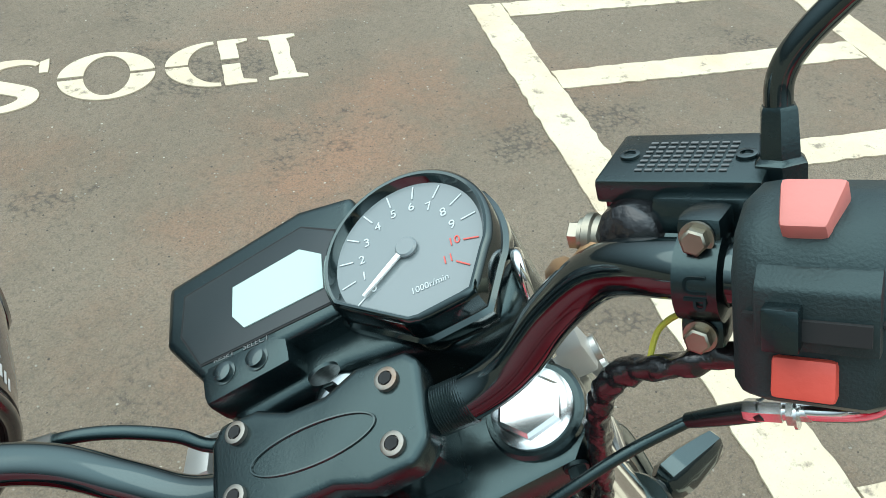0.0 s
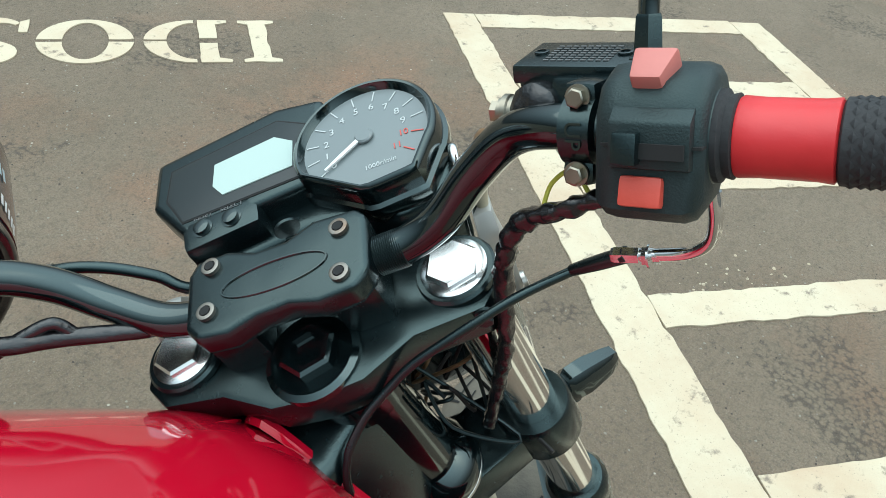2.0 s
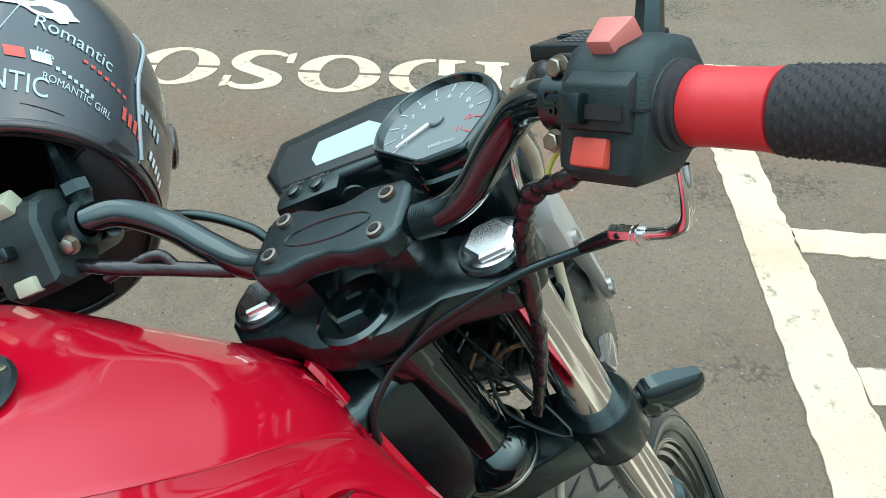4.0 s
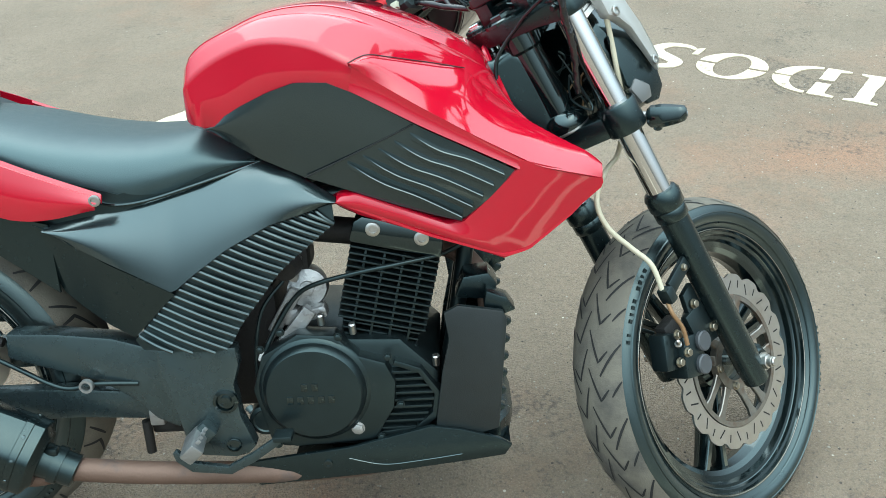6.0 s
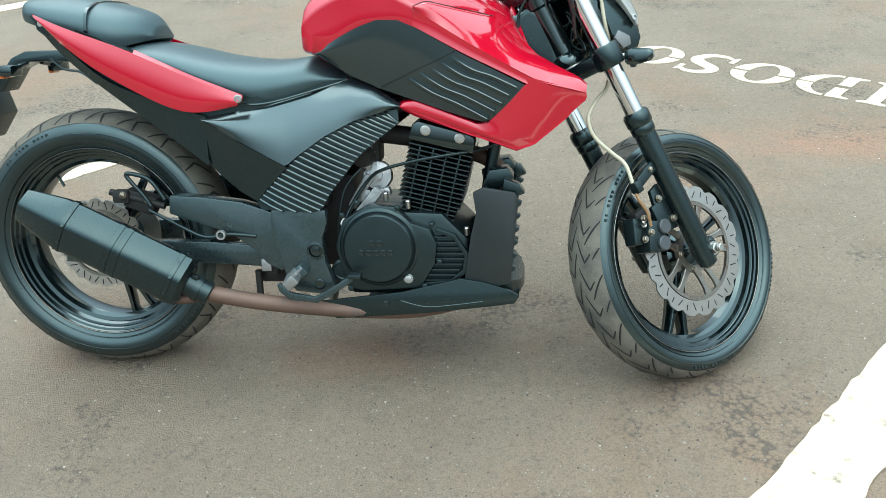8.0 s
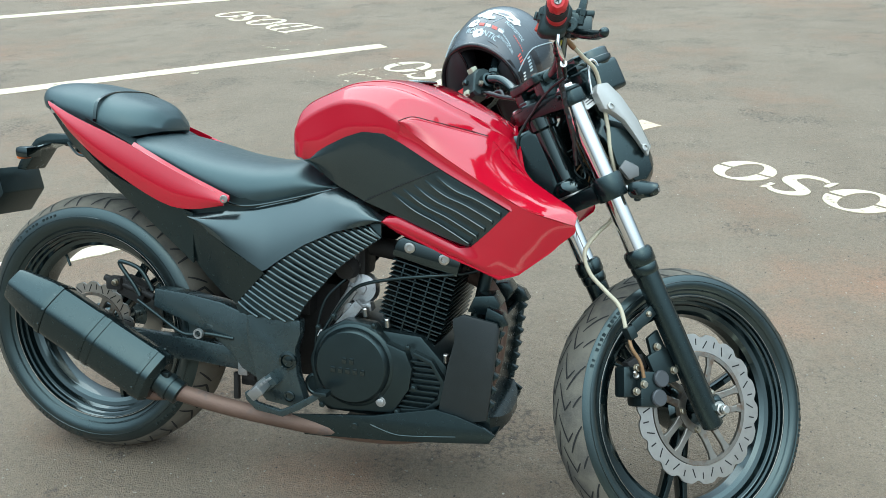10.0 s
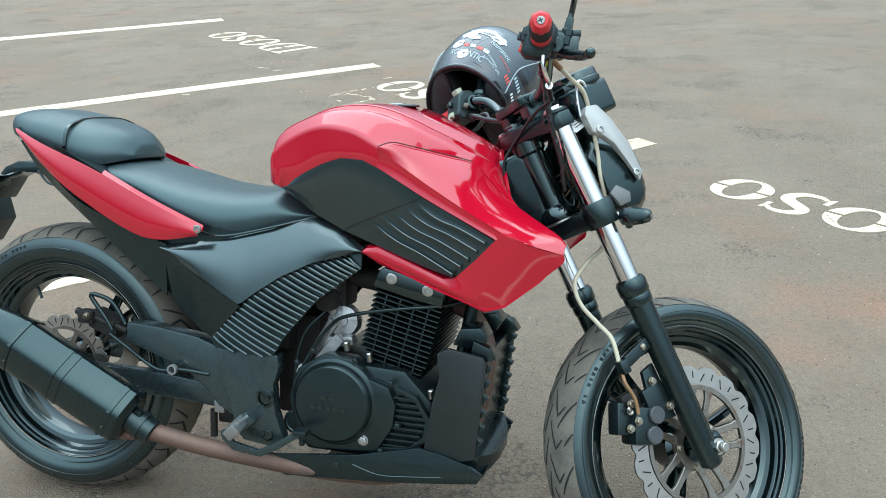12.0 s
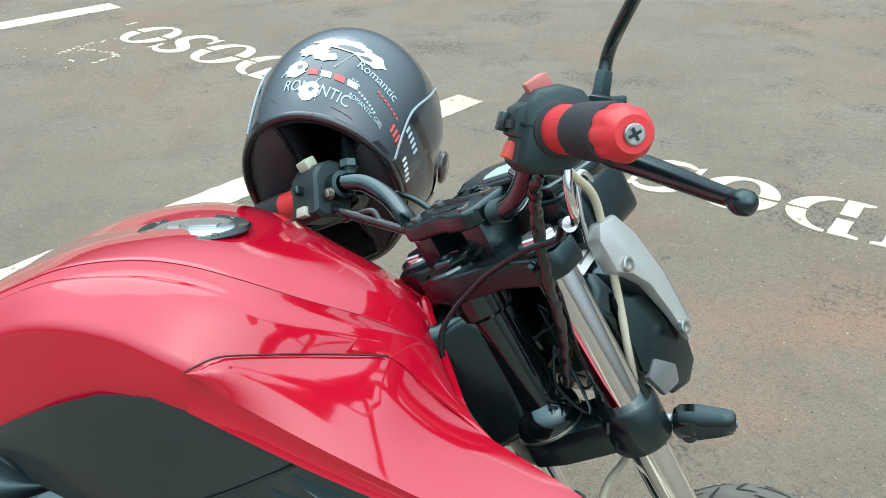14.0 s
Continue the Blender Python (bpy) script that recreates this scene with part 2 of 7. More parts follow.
def shell(rails, n=24, rows=6, bulge=(0, 0, 0), inward=(0, 0.004, 0), soft=True, bev=0.0):
    """A curved sheet with thickness between two or more rails."""
    rr = [resample(spline(r, 6) if soft else r, n) for r in rails]
    bl, inn = Vector(bulge), Vector(inward)
    grid = []
    for k in range(len(rr) - 1):
        for s in range(rows + (k == len(rr) - 2)):
            t = s / rows
            grid.append([a.lerp(b, t) + bl * math.sin(math.pi * t) for a, b in zip(rr[k], rr[k + 1])])
    bm = bmesh.new()
    top = [[bm.verts.new(p) for p in row] for row in grid]
    low = [[bm.verts.new(p + inn) for p in row] for row in grid]
    R, C = len(grid), n
    for i in range(R - 1):
        for j in range(C - 1):
            bm.faces.new((top[i][j], top[i][j + 1], top[i + 1][j + 1], top[i + 1][j]))
            bm.faces.new((low[i][j], low[i + 1][j], low[i + 1][j + 1], low[i][j + 1]))
    for i in range(R - 1):
        for j in (0, C - 1):
            bm.faces.new((top[i][j], top[i + 1][j], low[i + 1][j], low[i][j]))
    for j in range(C - 1):
        for i in (0, R - 1):
            bm.faces.new((top[i][j], low[i][j], low[i][j + 1], top[i][j + 1]))
    bmesh.ops.remove_doubles(bm, verts=bm.verts, dist=0.00005)
    if bev:
        bevelled(bm, bev, 2, 55)
    return bm


def hexbolt(p, axis, r, h, bm=None):
    """A hexagon head with a washer face."""
    a = Vector(axis).normalized()
    t = lathe([(r * 1.25, 0), (r * 1.25, h * 0.25), (r * 1.02, h * 0.26)], p, a, 18)
    add(t, lathe([(r, h * 0.2), (r, h * 0.9), (r * 0.82, h)], p, a, 6))
    return add(bm, t) if bm else t


def allen(p, axis, r, h, bm=None):
    """A socket head: outer ring, sunk hexagon."""
    t = lathe([(r, 0), (r, h * 0.9), (r * 0.9, h), (r * 0.62, h), (r * 0.6, h * 0.4), (0.0005, h * 0.35)], p, axis, 18)
    return add(bm, t) if bm else t


def text_mesh(body, size, m, depth=0.0003, align="CENTER"):
    cu = bpy.data.curves.new("t", "FONT")
    cu.body, cu.size, cu.extrude, cu.align_x, cu.align_y = body, size, depth, align, "CENTER"
    ob = bpy.data.objects.new("t", cu)
    scene.collection.objects.link(ob)
    me = bpy.data.meshes.new_from_object(ob.evaluated_get(bpy.context.evaluated_depsgraph_get()))
    bm = bmesh.new()
    bm.from_mesh(me)
    bpy.data.objects.remove(ob)
    bpy.data.meshes.remove(me)
    bpy.data.curves.remove(cu)
    bmesh.ops.transform(bm, matrix=m, verts=bm.verts)
    return bm

# ---- ground ----
def asphalt():
    m = bpy.data.materials.new("worn_asphalt")
    m.use_nodes = True
    t, n = m.node_tree, m.node_tree.nodes
    b = n["Principled BSDF"]
    co = n.new("ShaderNodeTexCoord")

    def tex(kind, scale, detail=6, rough=0.6):
        x = n.new(kind)
        x.inputs["Scale"].default_value = scale
        if kind == "ShaderNodeTexNoise":
            x.inputs["Detail"].default_value, x.inputs["Roughness"].default_value = detail, rough
        t.links.new(co.outputs["Object"], x.inputs["Vector"])
        return x

    def mix(a, colour, fac, lo, hi, most=1.0, kind="MIX"):
        r = n.new("ShaderNodeMapRange")
        r.inputs[1].default_value, r.inputs[2].default_value, r.inputs[4].default_value = lo, hi, most
        t.links.new(fac, r.inputs[0])
        x = n.new("ShaderNodeMixRGB")
        x.blend_type = kind
        t.links.new(r.outputs[0], x.inputs[0])
        t.links.new(a, x.inputs[1])
        x.inputs[2].default_value = (*colour, 1)
        return x.outputs[0]
    base = n.new("ShaderNodeRGB")
    base.outputs[0].default_value = (0.218, 0.166, 0.117, 1)
    c = base.outputs[0]
    c = mix(c, (0.262, 0.205, 0.148), tex("ShaderNodeTexNoise", 1.1, 5).outputs["Fac"], 0.4, 0.68)
    c = mix(c, (0.150, 0.118, 0.083), tex("ShaderNodeTexNoise", 3.1, 8, 0.7).outputs["Fac"], 0.5, 0.75, 0.75)
    c = mix(c, (0.30, 0.165, 0.10), tex("ShaderNodeTexNoise", 0.75, 7, 0.72).outputs["Fac"], 0.50, 0.70, 0.7)
    # washed-in red earth, in drifts beside the front wheel
    wob = tex("ShaderNodeTexNoise", 5.5, 8, 0.7)
    for cx, cy, rx, ry, most in ((0.72, 1.27, 0.62, 0.22, 0.75), (0.25, 0.95, 0.30, 0.16, 0.45), (-0.85, 0.0, 0.22, 0.12, 0.45), (1.15, 1.42, 0.35, 0.15, 0.5), (1.6, 2.0, 0.7, 0.3, 0.4)):
        mp = n.new("ShaderNodeMapping")
        mp.inputs["Location"].default_value = (-cx / rx, -cy / ry, 0)
        mp.inputs["Scale"].default_value = (1 / rx, 1 / ry, 0)
        t.links.new(co.outputs["Object"], mp.inputs["Vector"])
        ln = n.new("ShaderNodeVectorMath")
        ln.operation = "LENGTH"
        t.links.new(mp.outputs[0], ln.inputs[0])
        sm = n.new("ShaderNodeMath")
        sm.operation = "MULTIPLY_ADD"
        sm.inputs[1].default_value = 2.2
        t.links.new(wob.outputs["Fac"], sm.inputs[0])
        t.links.new(ln.outputs["Value"], sm.inputs[2])
        c = mix(c, (0.36, 0.19, 0.115), sm.outputs[0], 2.15, 1.15, most)
    coarse = tex("ShaderNodeTexNoise", 42, 7, 0.8)
    c = mix(c, (0.115, 0.088, 0.062), coarse.outputs["Fac"], 0.52, 0.64, 0.4)
    c = mix(c, (0.31, 0.25, 0.185), coarse.outputs["Fac"], 0.46, 0.36, 0.35)
    # gravelly patches where the binder has worn off
    worn = tex("ShaderNodeTexNoise", 1.7, 6, 0.65)
    stones = tex("ShaderNodeTexVoronoi", 85)
    keep = n.new("ShaderNodeMath")
    keep.operation = "MULTIPLY"
    wr = n.new("ShaderNodeMapRange")
    wr.inputs[1].default_value, wr.inputs[2].default_value = 0.45, 0.62
    t.links.new(worn.outputs["Fac"], wr.inputs[0])
    t.links.new(stones.outputs["Distance"], keep.inputs[0])
    t.links.new(wr.outputs[0], keep.inputs[1])
    c = mix(c, (0.075, 0.060, 0.046), keep.outputs[0], 0.38, 0.75, 0.75)
    grit = tex("ShaderNodeTexVoronoi", 230)
    c = mix(c, (0.10, 0.085, 0.07), grit.outputs["Distance"], 0.45, 0.9, 0.5)
    fine = tex("ShaderNodeTexNoise", 420, 3, 0.7)
    c = mix(c, (0.40, 0.335, 0.26), fine.outputs["Fac"], 0.55, 0.70, 0.65)
    c = mix(c, (0.085, 0.072, 0.06), tex("ShaderNodeTexNoise", 95, 4, 0.7).outputs["Fac"], 0.56, 0.70, 0.65)
    chips = tex("ShaderNodeTexVoronoi", 14)
    c = mix(c, (0.6, 0.55, 0.46), chips.outputs["Distance"], 0.05, 0.03, 0.8)
    t.links.new(c, b.inputs["Base Color"])
    b.inputs["Roughness"].default_value = 0.82
    b.inputs["Specular IOR Level"].default_value = 0.35
    add_ = n.new("ShaderNodeMath")
    t.links.new(grit.outputs["Distance"], add_.inputs[0])
    t.links.new(fine.outputs["Fac"], add_.inputs[1])
    bp = n.new("ShaderNodeBump")
    bp.inputs["Strength"].default_value, bp.inputs["Distance"].default_value = 0.9, 0.005
    t.links.new(add_.outputs[0], bp.inputs["Height"])
    t.links.new(bp.outputs[0], b.inputs["Normal"])
    return m


def road_paint():
    m = material("worn_road_paint", (0.56, 0.48, 0.35), 0.75, 0, 0.06, 9, bump=0.8, bump_scale=260)
    t, n = m.node_tree, m.node_tree.nodes
    b = n["Principled BSDF"]
    old = b.inputs["Base Color"].links[0].from_socket
    co = n.new("ShaderNodeTexCoord")
    for scale, detail, lo, hi, most, colour in ((2.2, 9, 0.44, 0.70, 0.8, (0.47, 0.33, 0.22)), (16, 9, 0.58, 0.66, 0.9, (0.19, 0.15, 0.115)), (160, 4, 0.62, 0.7, 0.75, (0.2, 0.17, 0.14))):
        x = n.new("ShaderNodeTexNoise")
        x.inputs["Scale"].default_value, x.inputs["Detail"].default_value, x.inputs["Roughness"].default_value = scale, detail, 0.7
        t.links.new(co.outputs["Object"], x.inputs["Vector"])
        r = n.new("ShaderNodeMapRange")
        r.inputs[1].default_value, r.inputs[2].default_value, r.inputs[4].default_value = lo, hi, most
        t.links.new(x.outputs["Fac"], r.inputs[0])
        mx = n.new("ShaderNodeMixRGB")
        mx.inputs[2].default_value = (*colour, 1)
        t.links.new(r.outputs[0], mx.inputs[0])
        t.links.new(old, mx.inputs[1])
        old = mx.outputs[0]
    t.links.new(old, b.inputs["Base Color"])
    return m


ASPHALT, PAINT = asphalt(), road_paint()
gb = bmesh.new()
xs = [-400, -60, -12, -4, 0, 4, 12, 60, 400]
loft([[(x, y, 0) for x in xs] for y in xs], closed=False, bm=gb)
tagged(part("ground", gb, ASPHALT, None), "worn brown-grey asphalt of a parking lot with grit", "asphalt", kind="structure")


def painted(poly, bm, seed=0, ragged=0.004):
    """A strip of road paint with slightly ragged edges, standing just above the asphalt."""
    rnd = random.Random(seed)
    pts, k = [], len(poly)
    for i in range(k):
        a, b = Vector((*poly[i], 0)), Vector((*poly[(i + 1) % k], 0))
        m = max(1, int((b - a).length / 0.03))
        for s in range(m):
            p = a.lerp(b, s / m)
            pts.append((p.x + rnd.uniform(-ragged, ragged) * (s > 0), p.y + rnd.uniform(-ragged, ragged) * (s > 0)))
    return add(bm, prism(pts, "xy", 0.0002, 0.004))


def strip(p, q, w, side=1):
    """The four corners of a line of width w, on one side of p to q."""
    d = (Vector(q) - Vector(p)).normalized()
    nrm = Vector((d.y, -d.x)) * w * side
    return [tuple(p), tuple(q), tuple(Vector(q) + nrm), tuple(Vector(p) + nrm)]


# hatched bay beside the motorcycle: two long bands and rungs
CORNER, ALONG = Vector((1.712, 1.526)), Vector((-0.650, -0.760))
ACROSS = Vector((0.760, -0.650))


def bay(s, w):
    return tuple(CORNER + ALONG * s + ACROSS * w)


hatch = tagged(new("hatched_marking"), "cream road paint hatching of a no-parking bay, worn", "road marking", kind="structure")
k = 0
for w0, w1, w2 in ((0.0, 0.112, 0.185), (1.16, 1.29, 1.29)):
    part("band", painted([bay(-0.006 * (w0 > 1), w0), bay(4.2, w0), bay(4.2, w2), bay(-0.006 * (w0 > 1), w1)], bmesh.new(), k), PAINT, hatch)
    k += 1
for s0 in (0.0, 0.49, 0.985, 1.488, 1.98, 2.475, 2.97, 3.465):
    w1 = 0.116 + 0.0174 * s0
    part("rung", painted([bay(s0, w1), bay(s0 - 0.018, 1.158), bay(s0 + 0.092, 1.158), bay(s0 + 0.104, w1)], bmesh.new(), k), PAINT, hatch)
    k += 1
for p, q, w in (((-0.26, 3.18), (-4.19, -0.81), 0.15), ((-2.48, 5.25), (-6.77, 1.66), 0.185), ((-5.33, 8.0), (-9.45, 5.18), 0.26)):
    k += 1
    tagged(part("bay_line", painted(strip(p, q, w, -1), bmesh.new(), k), PAINT, None), "long cream painted line between parking bays", "road marking", group="parking bay lines", kind="structure")


def arc_band(c, ro, ri, a0, a1, n=22):
    """A stroke between an outer and an inner ellipse."""
    out = [(c[0] + ro[0] * math.cos(a), c[1] + ro[1] * math.sin(a)) for a in np.linspace(a0, a1, n)]
    inn = [(c[0] + ri[0] * math.cos(a), c[1] + ri[1] * math.sin(a)) for a in np.linspace(a1, a0, n)]
    return out + inn


def glyph(ch):
    """Outlines of a stencilled serif capital, one unit high, and its width."""
    P, g = math.pi, 0.07
    if ch == "I":
        return 0.42, [[(0.02, 0), (0.4, 0), (0.4, 0.06), (0.3, 0.1), (0.3, 0.9), (0.4, 0.94), (0.4, 1), (0.02, 1), (0.02, 0.94), (0.12, 0.9), (0.12, 0.1), (0.02, 0.06)]]
    if ch == "O":
        return 0.9, [arc_band((0.45, 0.5), (0.45, 0.5), (0.215, 0.42), g, P - g), arc_band((0.45, 0.5), (0.45, 0.5), (0.215, 0.42), P + g, 2 * P - g)]
    if ch == "D":
        left = [[(0.02, s(0)), (0.32, s(0)), (0.32, s(0.44)), (0.14, s(0.44)), (0.14, s(0.1)), (0.02, s(0.06))] for s in (lambda v: v, lambda v: 1 - v)]
        return 0.86, left + [arc_band((0.36, 0.5), (0.5, 0.5), (0.28, 0.43), 0.05, P / 2, 14), arc_band((0.36, 0.5), (0.5, 0.5), (0.28, 0.43), -P / 2, -0.05, 14)]
    mid = [(0.594, 0.868), (0.515, 0.955), (0.34, 0.97), (0.17, 0.86), (0.16, 0.7), (0.33, 0.57), (0.52, 0.44), (0.58, 0.28), (0.48, 0.08), (0.3, 0.03), (0.18, 0.05), (0.10, 0.115)]
    path = spline([(x, y, 0) for x, y in mid], 4)
    wid = [0.03 + 0.075 * math.sin(P * i / (len(path) - 1)) ** 1.2 for i in range(len(path))]
    a, b = [], []
    for i, p in enumerate(path):
        d = (path[min(i + 1, len(path) - 1)] - path[max(i - 1, 0)]).normalized()
        a.append((p.x - d.y * wid[i], p.y + d.x * wid[i]))
        b.append((p.x + d.y * wid[i], p.y - d.x * wid[i]))
    return 0.7, [a + b[::-1], [(0.6, 0.7), (0.68, 0.7), (0.68, 1.0), (0.6, 0.94)], [(0.0, 0.0), (0.08, 0.06), (0.08, 0.3), (0.0, 0.3)]]


def painted_word(origin, right, up, height, group):
    """IDOSO in stencilled capitals: origin is the foot of the first letter."""
    r, u, o = Vector(right).normalized(), Vector(up).normalized(), Vector(origin)
    word = tagged(new("painted_word"), "cream stencilled word IDOSO painted on the asphalt", "road marking", group, "structure")
    x = 0.0
    for ch in "IDOSO":
        wd, polys = glyph(ch)
        bm = bmesh.new()
        for i, poly in enumerate(polys):
            painted([tuple(o + r * (x + a * 0.97) * height * 1.10 + u * b * height) for a, b in poly], bm, int(height * 1000) + i, 0.003 if i == 0 or ch != "S" else 0.0045)
        part("letter_" + ch.lower(), bm, PAINT, word)
        x += wd + 0.06


painted_word((1.187, 1.829), (-0.797, 0.604), (-0.615, -0.788), 0.28, "painted words")
painted_word((-0.832, 3.635), (-0.755, 0.656), (-0.65, -0.76), 0.35, "painted words")
painted_word((-3.26, 5.97), (-0.79, 0.613), (-0.66, -0.75), 0.39, "painted words")

# flakes of old paint left on the asphalt: broken, ragged trails of small chips
flakes, frnd = bmesh.new(), random.Random(91)
TRAILS = (((-2.39, 4.06), (-2.30, 4.22), 11), ((-2.30, 4.22), (-2.18, 4.32), 5), ((-2.31, 4.15), (-2.11, 4.07), 12), ((-2.11, 4.07), (-2.05, 3.98), 9),
          ((-2.05, 3.98), (-2.13, 3.88), 8), ((-2.28, 3.92), (-2.26, 3.90), 2), ((-2.20, 4.66), (-2.15, 4.68), 4), ((-3.40, 5.05), (-3.32, 5.03), 6), ((-3.23, 4.93), (-3.17, 4.95), 10), ((-3.54, 4.05), (-3.50, 4.04), 7))
for p, q, n in TRAILS:
    for i in range(n):
        c = Vector(p).lerp(Vector(q), (i + frnd.uniform(-0.4, 0.4)) / max(1, n - 1)) + Vector((frnd.gauss(0, 0.008), frnd.gauss(0, 0.008)))
        r, turn, long_ = frnd.uniform(0.005, 0.012), frnd.uniform(0, 3), frnd.uniform(0.8, 2.0)
        chip = []
        for j in range(7):
            a, k = j * 2 * math.pi / 7, r * frnd.uniform(0.6, 1.2)
            u, v = k * long_ * math.cos(a), k * math.sin(a)
            chip.append((c.x + u * math.cos(turn) - v * math.sin(turn), c.y + u * math.sin(turn) + v * math.cos(turn)))
        add(flakes, prism(chip, "xy", 0.0002, 0.003))
tagged(part("paint_flakes", flakes, PAINT, None), "scattered flakes of old cream paint on the asphalt", "paint flakes", kind="stuff")

# ---- motorcycle: x ahead, y to its left, leaning on its side stand, front end turned to the left ----
bike = tagged(new("motorcycle"), "red and black naked street motorcycle leaning on its side stand", "motorcycle")
bike.matrix_basis = pose(-1.435, 0.025, 0, -14.5, 0, -1.2)
STEER = Matrix.Translation((1.370, 0.011, 0.260)) @ pose(0, 0, 0, 0, -27, 0) @ pose(0, 0, 0, 0, 0, 42)
REAR = Matrix.Translation((0.006, -0.014, 0.3095))


def P3(pts, y):
    return [(x, y, z) for x, z in pts]


# -- wheels, turned about y --
def tyre_profile(R, half, bead):
    """Half section of a tyre, from right bead to left bead, as (radius, y)."""
    wide = bead + 0.36 * (R - bead)
    out = []
    for i in range(25):
        a = math.pi * (i / 24 - 0.5)
        out.append((wide + (R - wide) * math.cos(a), half * math.sin(a)))
    side = [(bead - 0.004, half * 0.74), (bead + 0.006, half * 0.80), (bead + (wide - bead) * 0.6, half * 0.955)]
    return [(r, -y) for r, y in side] + out + side[::-1] + [(bead - 0.016, 0)]


def wheel(name, R, half, m, disc_y, disc_r, spokes, front):
    w = part(name, lathe([(0.2275, -half * 0.80), (0.2315, -half * 0.80), (0.2325, -half * 0.77), (0.229, -half * 0.66), (0.219, -half * 0.62), (0.213, -half * 0.5), (0.203, -half * 0.34), (0.2, 0), (0.203, half * 0.34), (0.213, half * 0.5), (0.219, half * 0.62), (0.229, half * 0.66), (0.2325, half * 0.77), (0.2315, half * 0.80), (0.2275, half * 0.80), (0.2255, half * 0.72), (0.221, half * 0.70), (0.2185, half * 0.60), (0.213, half * 0.58), (0.209, half * 0.44), (0.2, half * 0.40), (0.192, half * 0.3), (0.188, 0), (0.192, -half * 0.3), (0.2, -half * 0.40), (0.209, -half * 0.44), (0.213, -half * 0.58), (0.2185, -half * 0.60), (0.221, -half * 0.70), (0.2255, -half * 0.72)], (0, 0, 0), (0, 1, 0), 96, closed=True), BLACK_GLOSS, bike, "black cast wheel rim", m, sharp=22)
    ty = part("tyre", lathe(tyre_profile(R, half, 0.231), (0, 0, 0), (0, 1, 0), 96, closed=True), [RUBBER], w, "dusty black rubber tyre with worn tread")
    # tread: paler worn crown, dark grooves
    def on(ang, y, lift):
        a = max(-1.0, min(1.0, y / half))
        th = math.asin(a)
        wide = 0.231 + 0.36 * (R - 0.231)
        r = wide + (R - wide) * math.cos(th) + lift
        return Vector((r * math.cos(ang), y + lift * a * 0.5, r * math.sin(ang)))
    crown = bmesh.new()
    rings = [[on(2 * math.pi * k / 96, half * 0.86 * j / 8, 0.0008) for j in range(-8, 9)] for k in range(97)]
    loft(rings, closed=False, bm=crown)
    bmesh.ops.remove_doubles(crown, verts=crown.verts, dist=1e-5)
    part("tread", crown, TREAD, w, "grey-brown worn tread band")
    gr = bmesh.new()

    def groove(pts, wd):
        path = []
        for (a0, y0), (a1, y1) in zip(pts, pts[1:]):
            path += [(a0 + (a1 - a0) * s / 5, y0 + (y1 - y0) * s / 5) for s in range(5)]
        path.append(pts[-1])
        L = [on(a, y * half, 0.0016) for a, y in path]
        rows = []
        for i, p in enumerate(L):
            d = (L[min(i + 1, len(L) - 1)] - L[max(i - 1, 0)]).normalized()
            nn = p.copy()
            nn.y *= 3
            sd = d.cross(nn).normalized() * wd * (0.35 + 0.65 * math.sin(math.pi * min(1, (i + 1) / (len(L) + 1))))
            rows.append([p - sd, p + sd])
        loft(rows, closed=False, bm=gr)
    n = 30 if front else 24
    for k in range(n):
        a = 2 * math.pi * k / n
        st = 2 * math.pi / n
        for s in (-1, 1):
            o = a + (st / 2 if s > 0 else 0)
            if front:
                groove([(o, 0.02 * s), (o + 0.85 * st, 0.32 * s), (o + 0.55 * st, 0.56 * s)], 0.0021)
                if k % 2:
                    groove([(o + 1.2 * st, 0.36 * s), (o + 0.35 * st, 0.84 * s)], 0.0021)
                else:
                    groove([(o + 0.75 * st, 0.62 * s), (o + 0.35 * st, 0.85 * s)], 0.0018)
            else:
                groove([(o, 0.12 * s), (o + 0.5 * st, 0.5 * s), (o + 0.45 * st, 0.84 * s)], 0.0032)
                groove([(o + 0.6 * st, 0.35 * s), (o + 0.95 * st, 0.8 * s)], 0.0024)
    part("tread_groove", gr, GROOVE, w, "dark rain grooves")
    # side wall ridges
    sw = bmesh.new()
    for s in (-1, 1):
        for rr, yy in ((0.231 + 0.36 * (R - 0.231) + 0.006, 0.992), (0.240, 0.90)):
            lathe([(rr - 0.0012, s * half * yy * 0.99), (rr, s * (half * yy + 0.0014)), (rr + 0.0012, s * half * yy * 0.99)], (0, 0, 0), (0, 1, 0), 72, bm=sw, close_ends=False)
    part("sidewall_ridge", sw, RUBBER, w)
    # raised moulding on the near side wall, too worn to read
    wide = 0.231 + 0.36 * (R - 0.231)
    for a0 in (-0.9, 1.9, 4.1):
        lt = bmesh.new()
        for k in range(12):
            if k in (4, 9):
                continue
            a = a0 + 0.042 * k
            rr = wide + 0.30 * (R - wide)
            add(lt, box((0.0075, 0.0022, 0.0058 - 0.002 * (k % 3 == 1)), (rr * math.cos(a), -half * 0.953, rr * math.sin(a)), 0, pose(0, 0, 0, 0, -math.degrees(a), 0)))
        part("sidewall_moulding", lt, RUBBER, w)
    part("hub", lathe([(0.022, -0.05), (0.036, -0.048), (0.036, -0.035), (0.05, -0.025), (0.05, 0.025), (0.036, 0.035), (0.036, 0.05), (0.022, 0.052)], (0, 0, 0), (0, 1, 0), 32), BLACK_GLOSS, w)
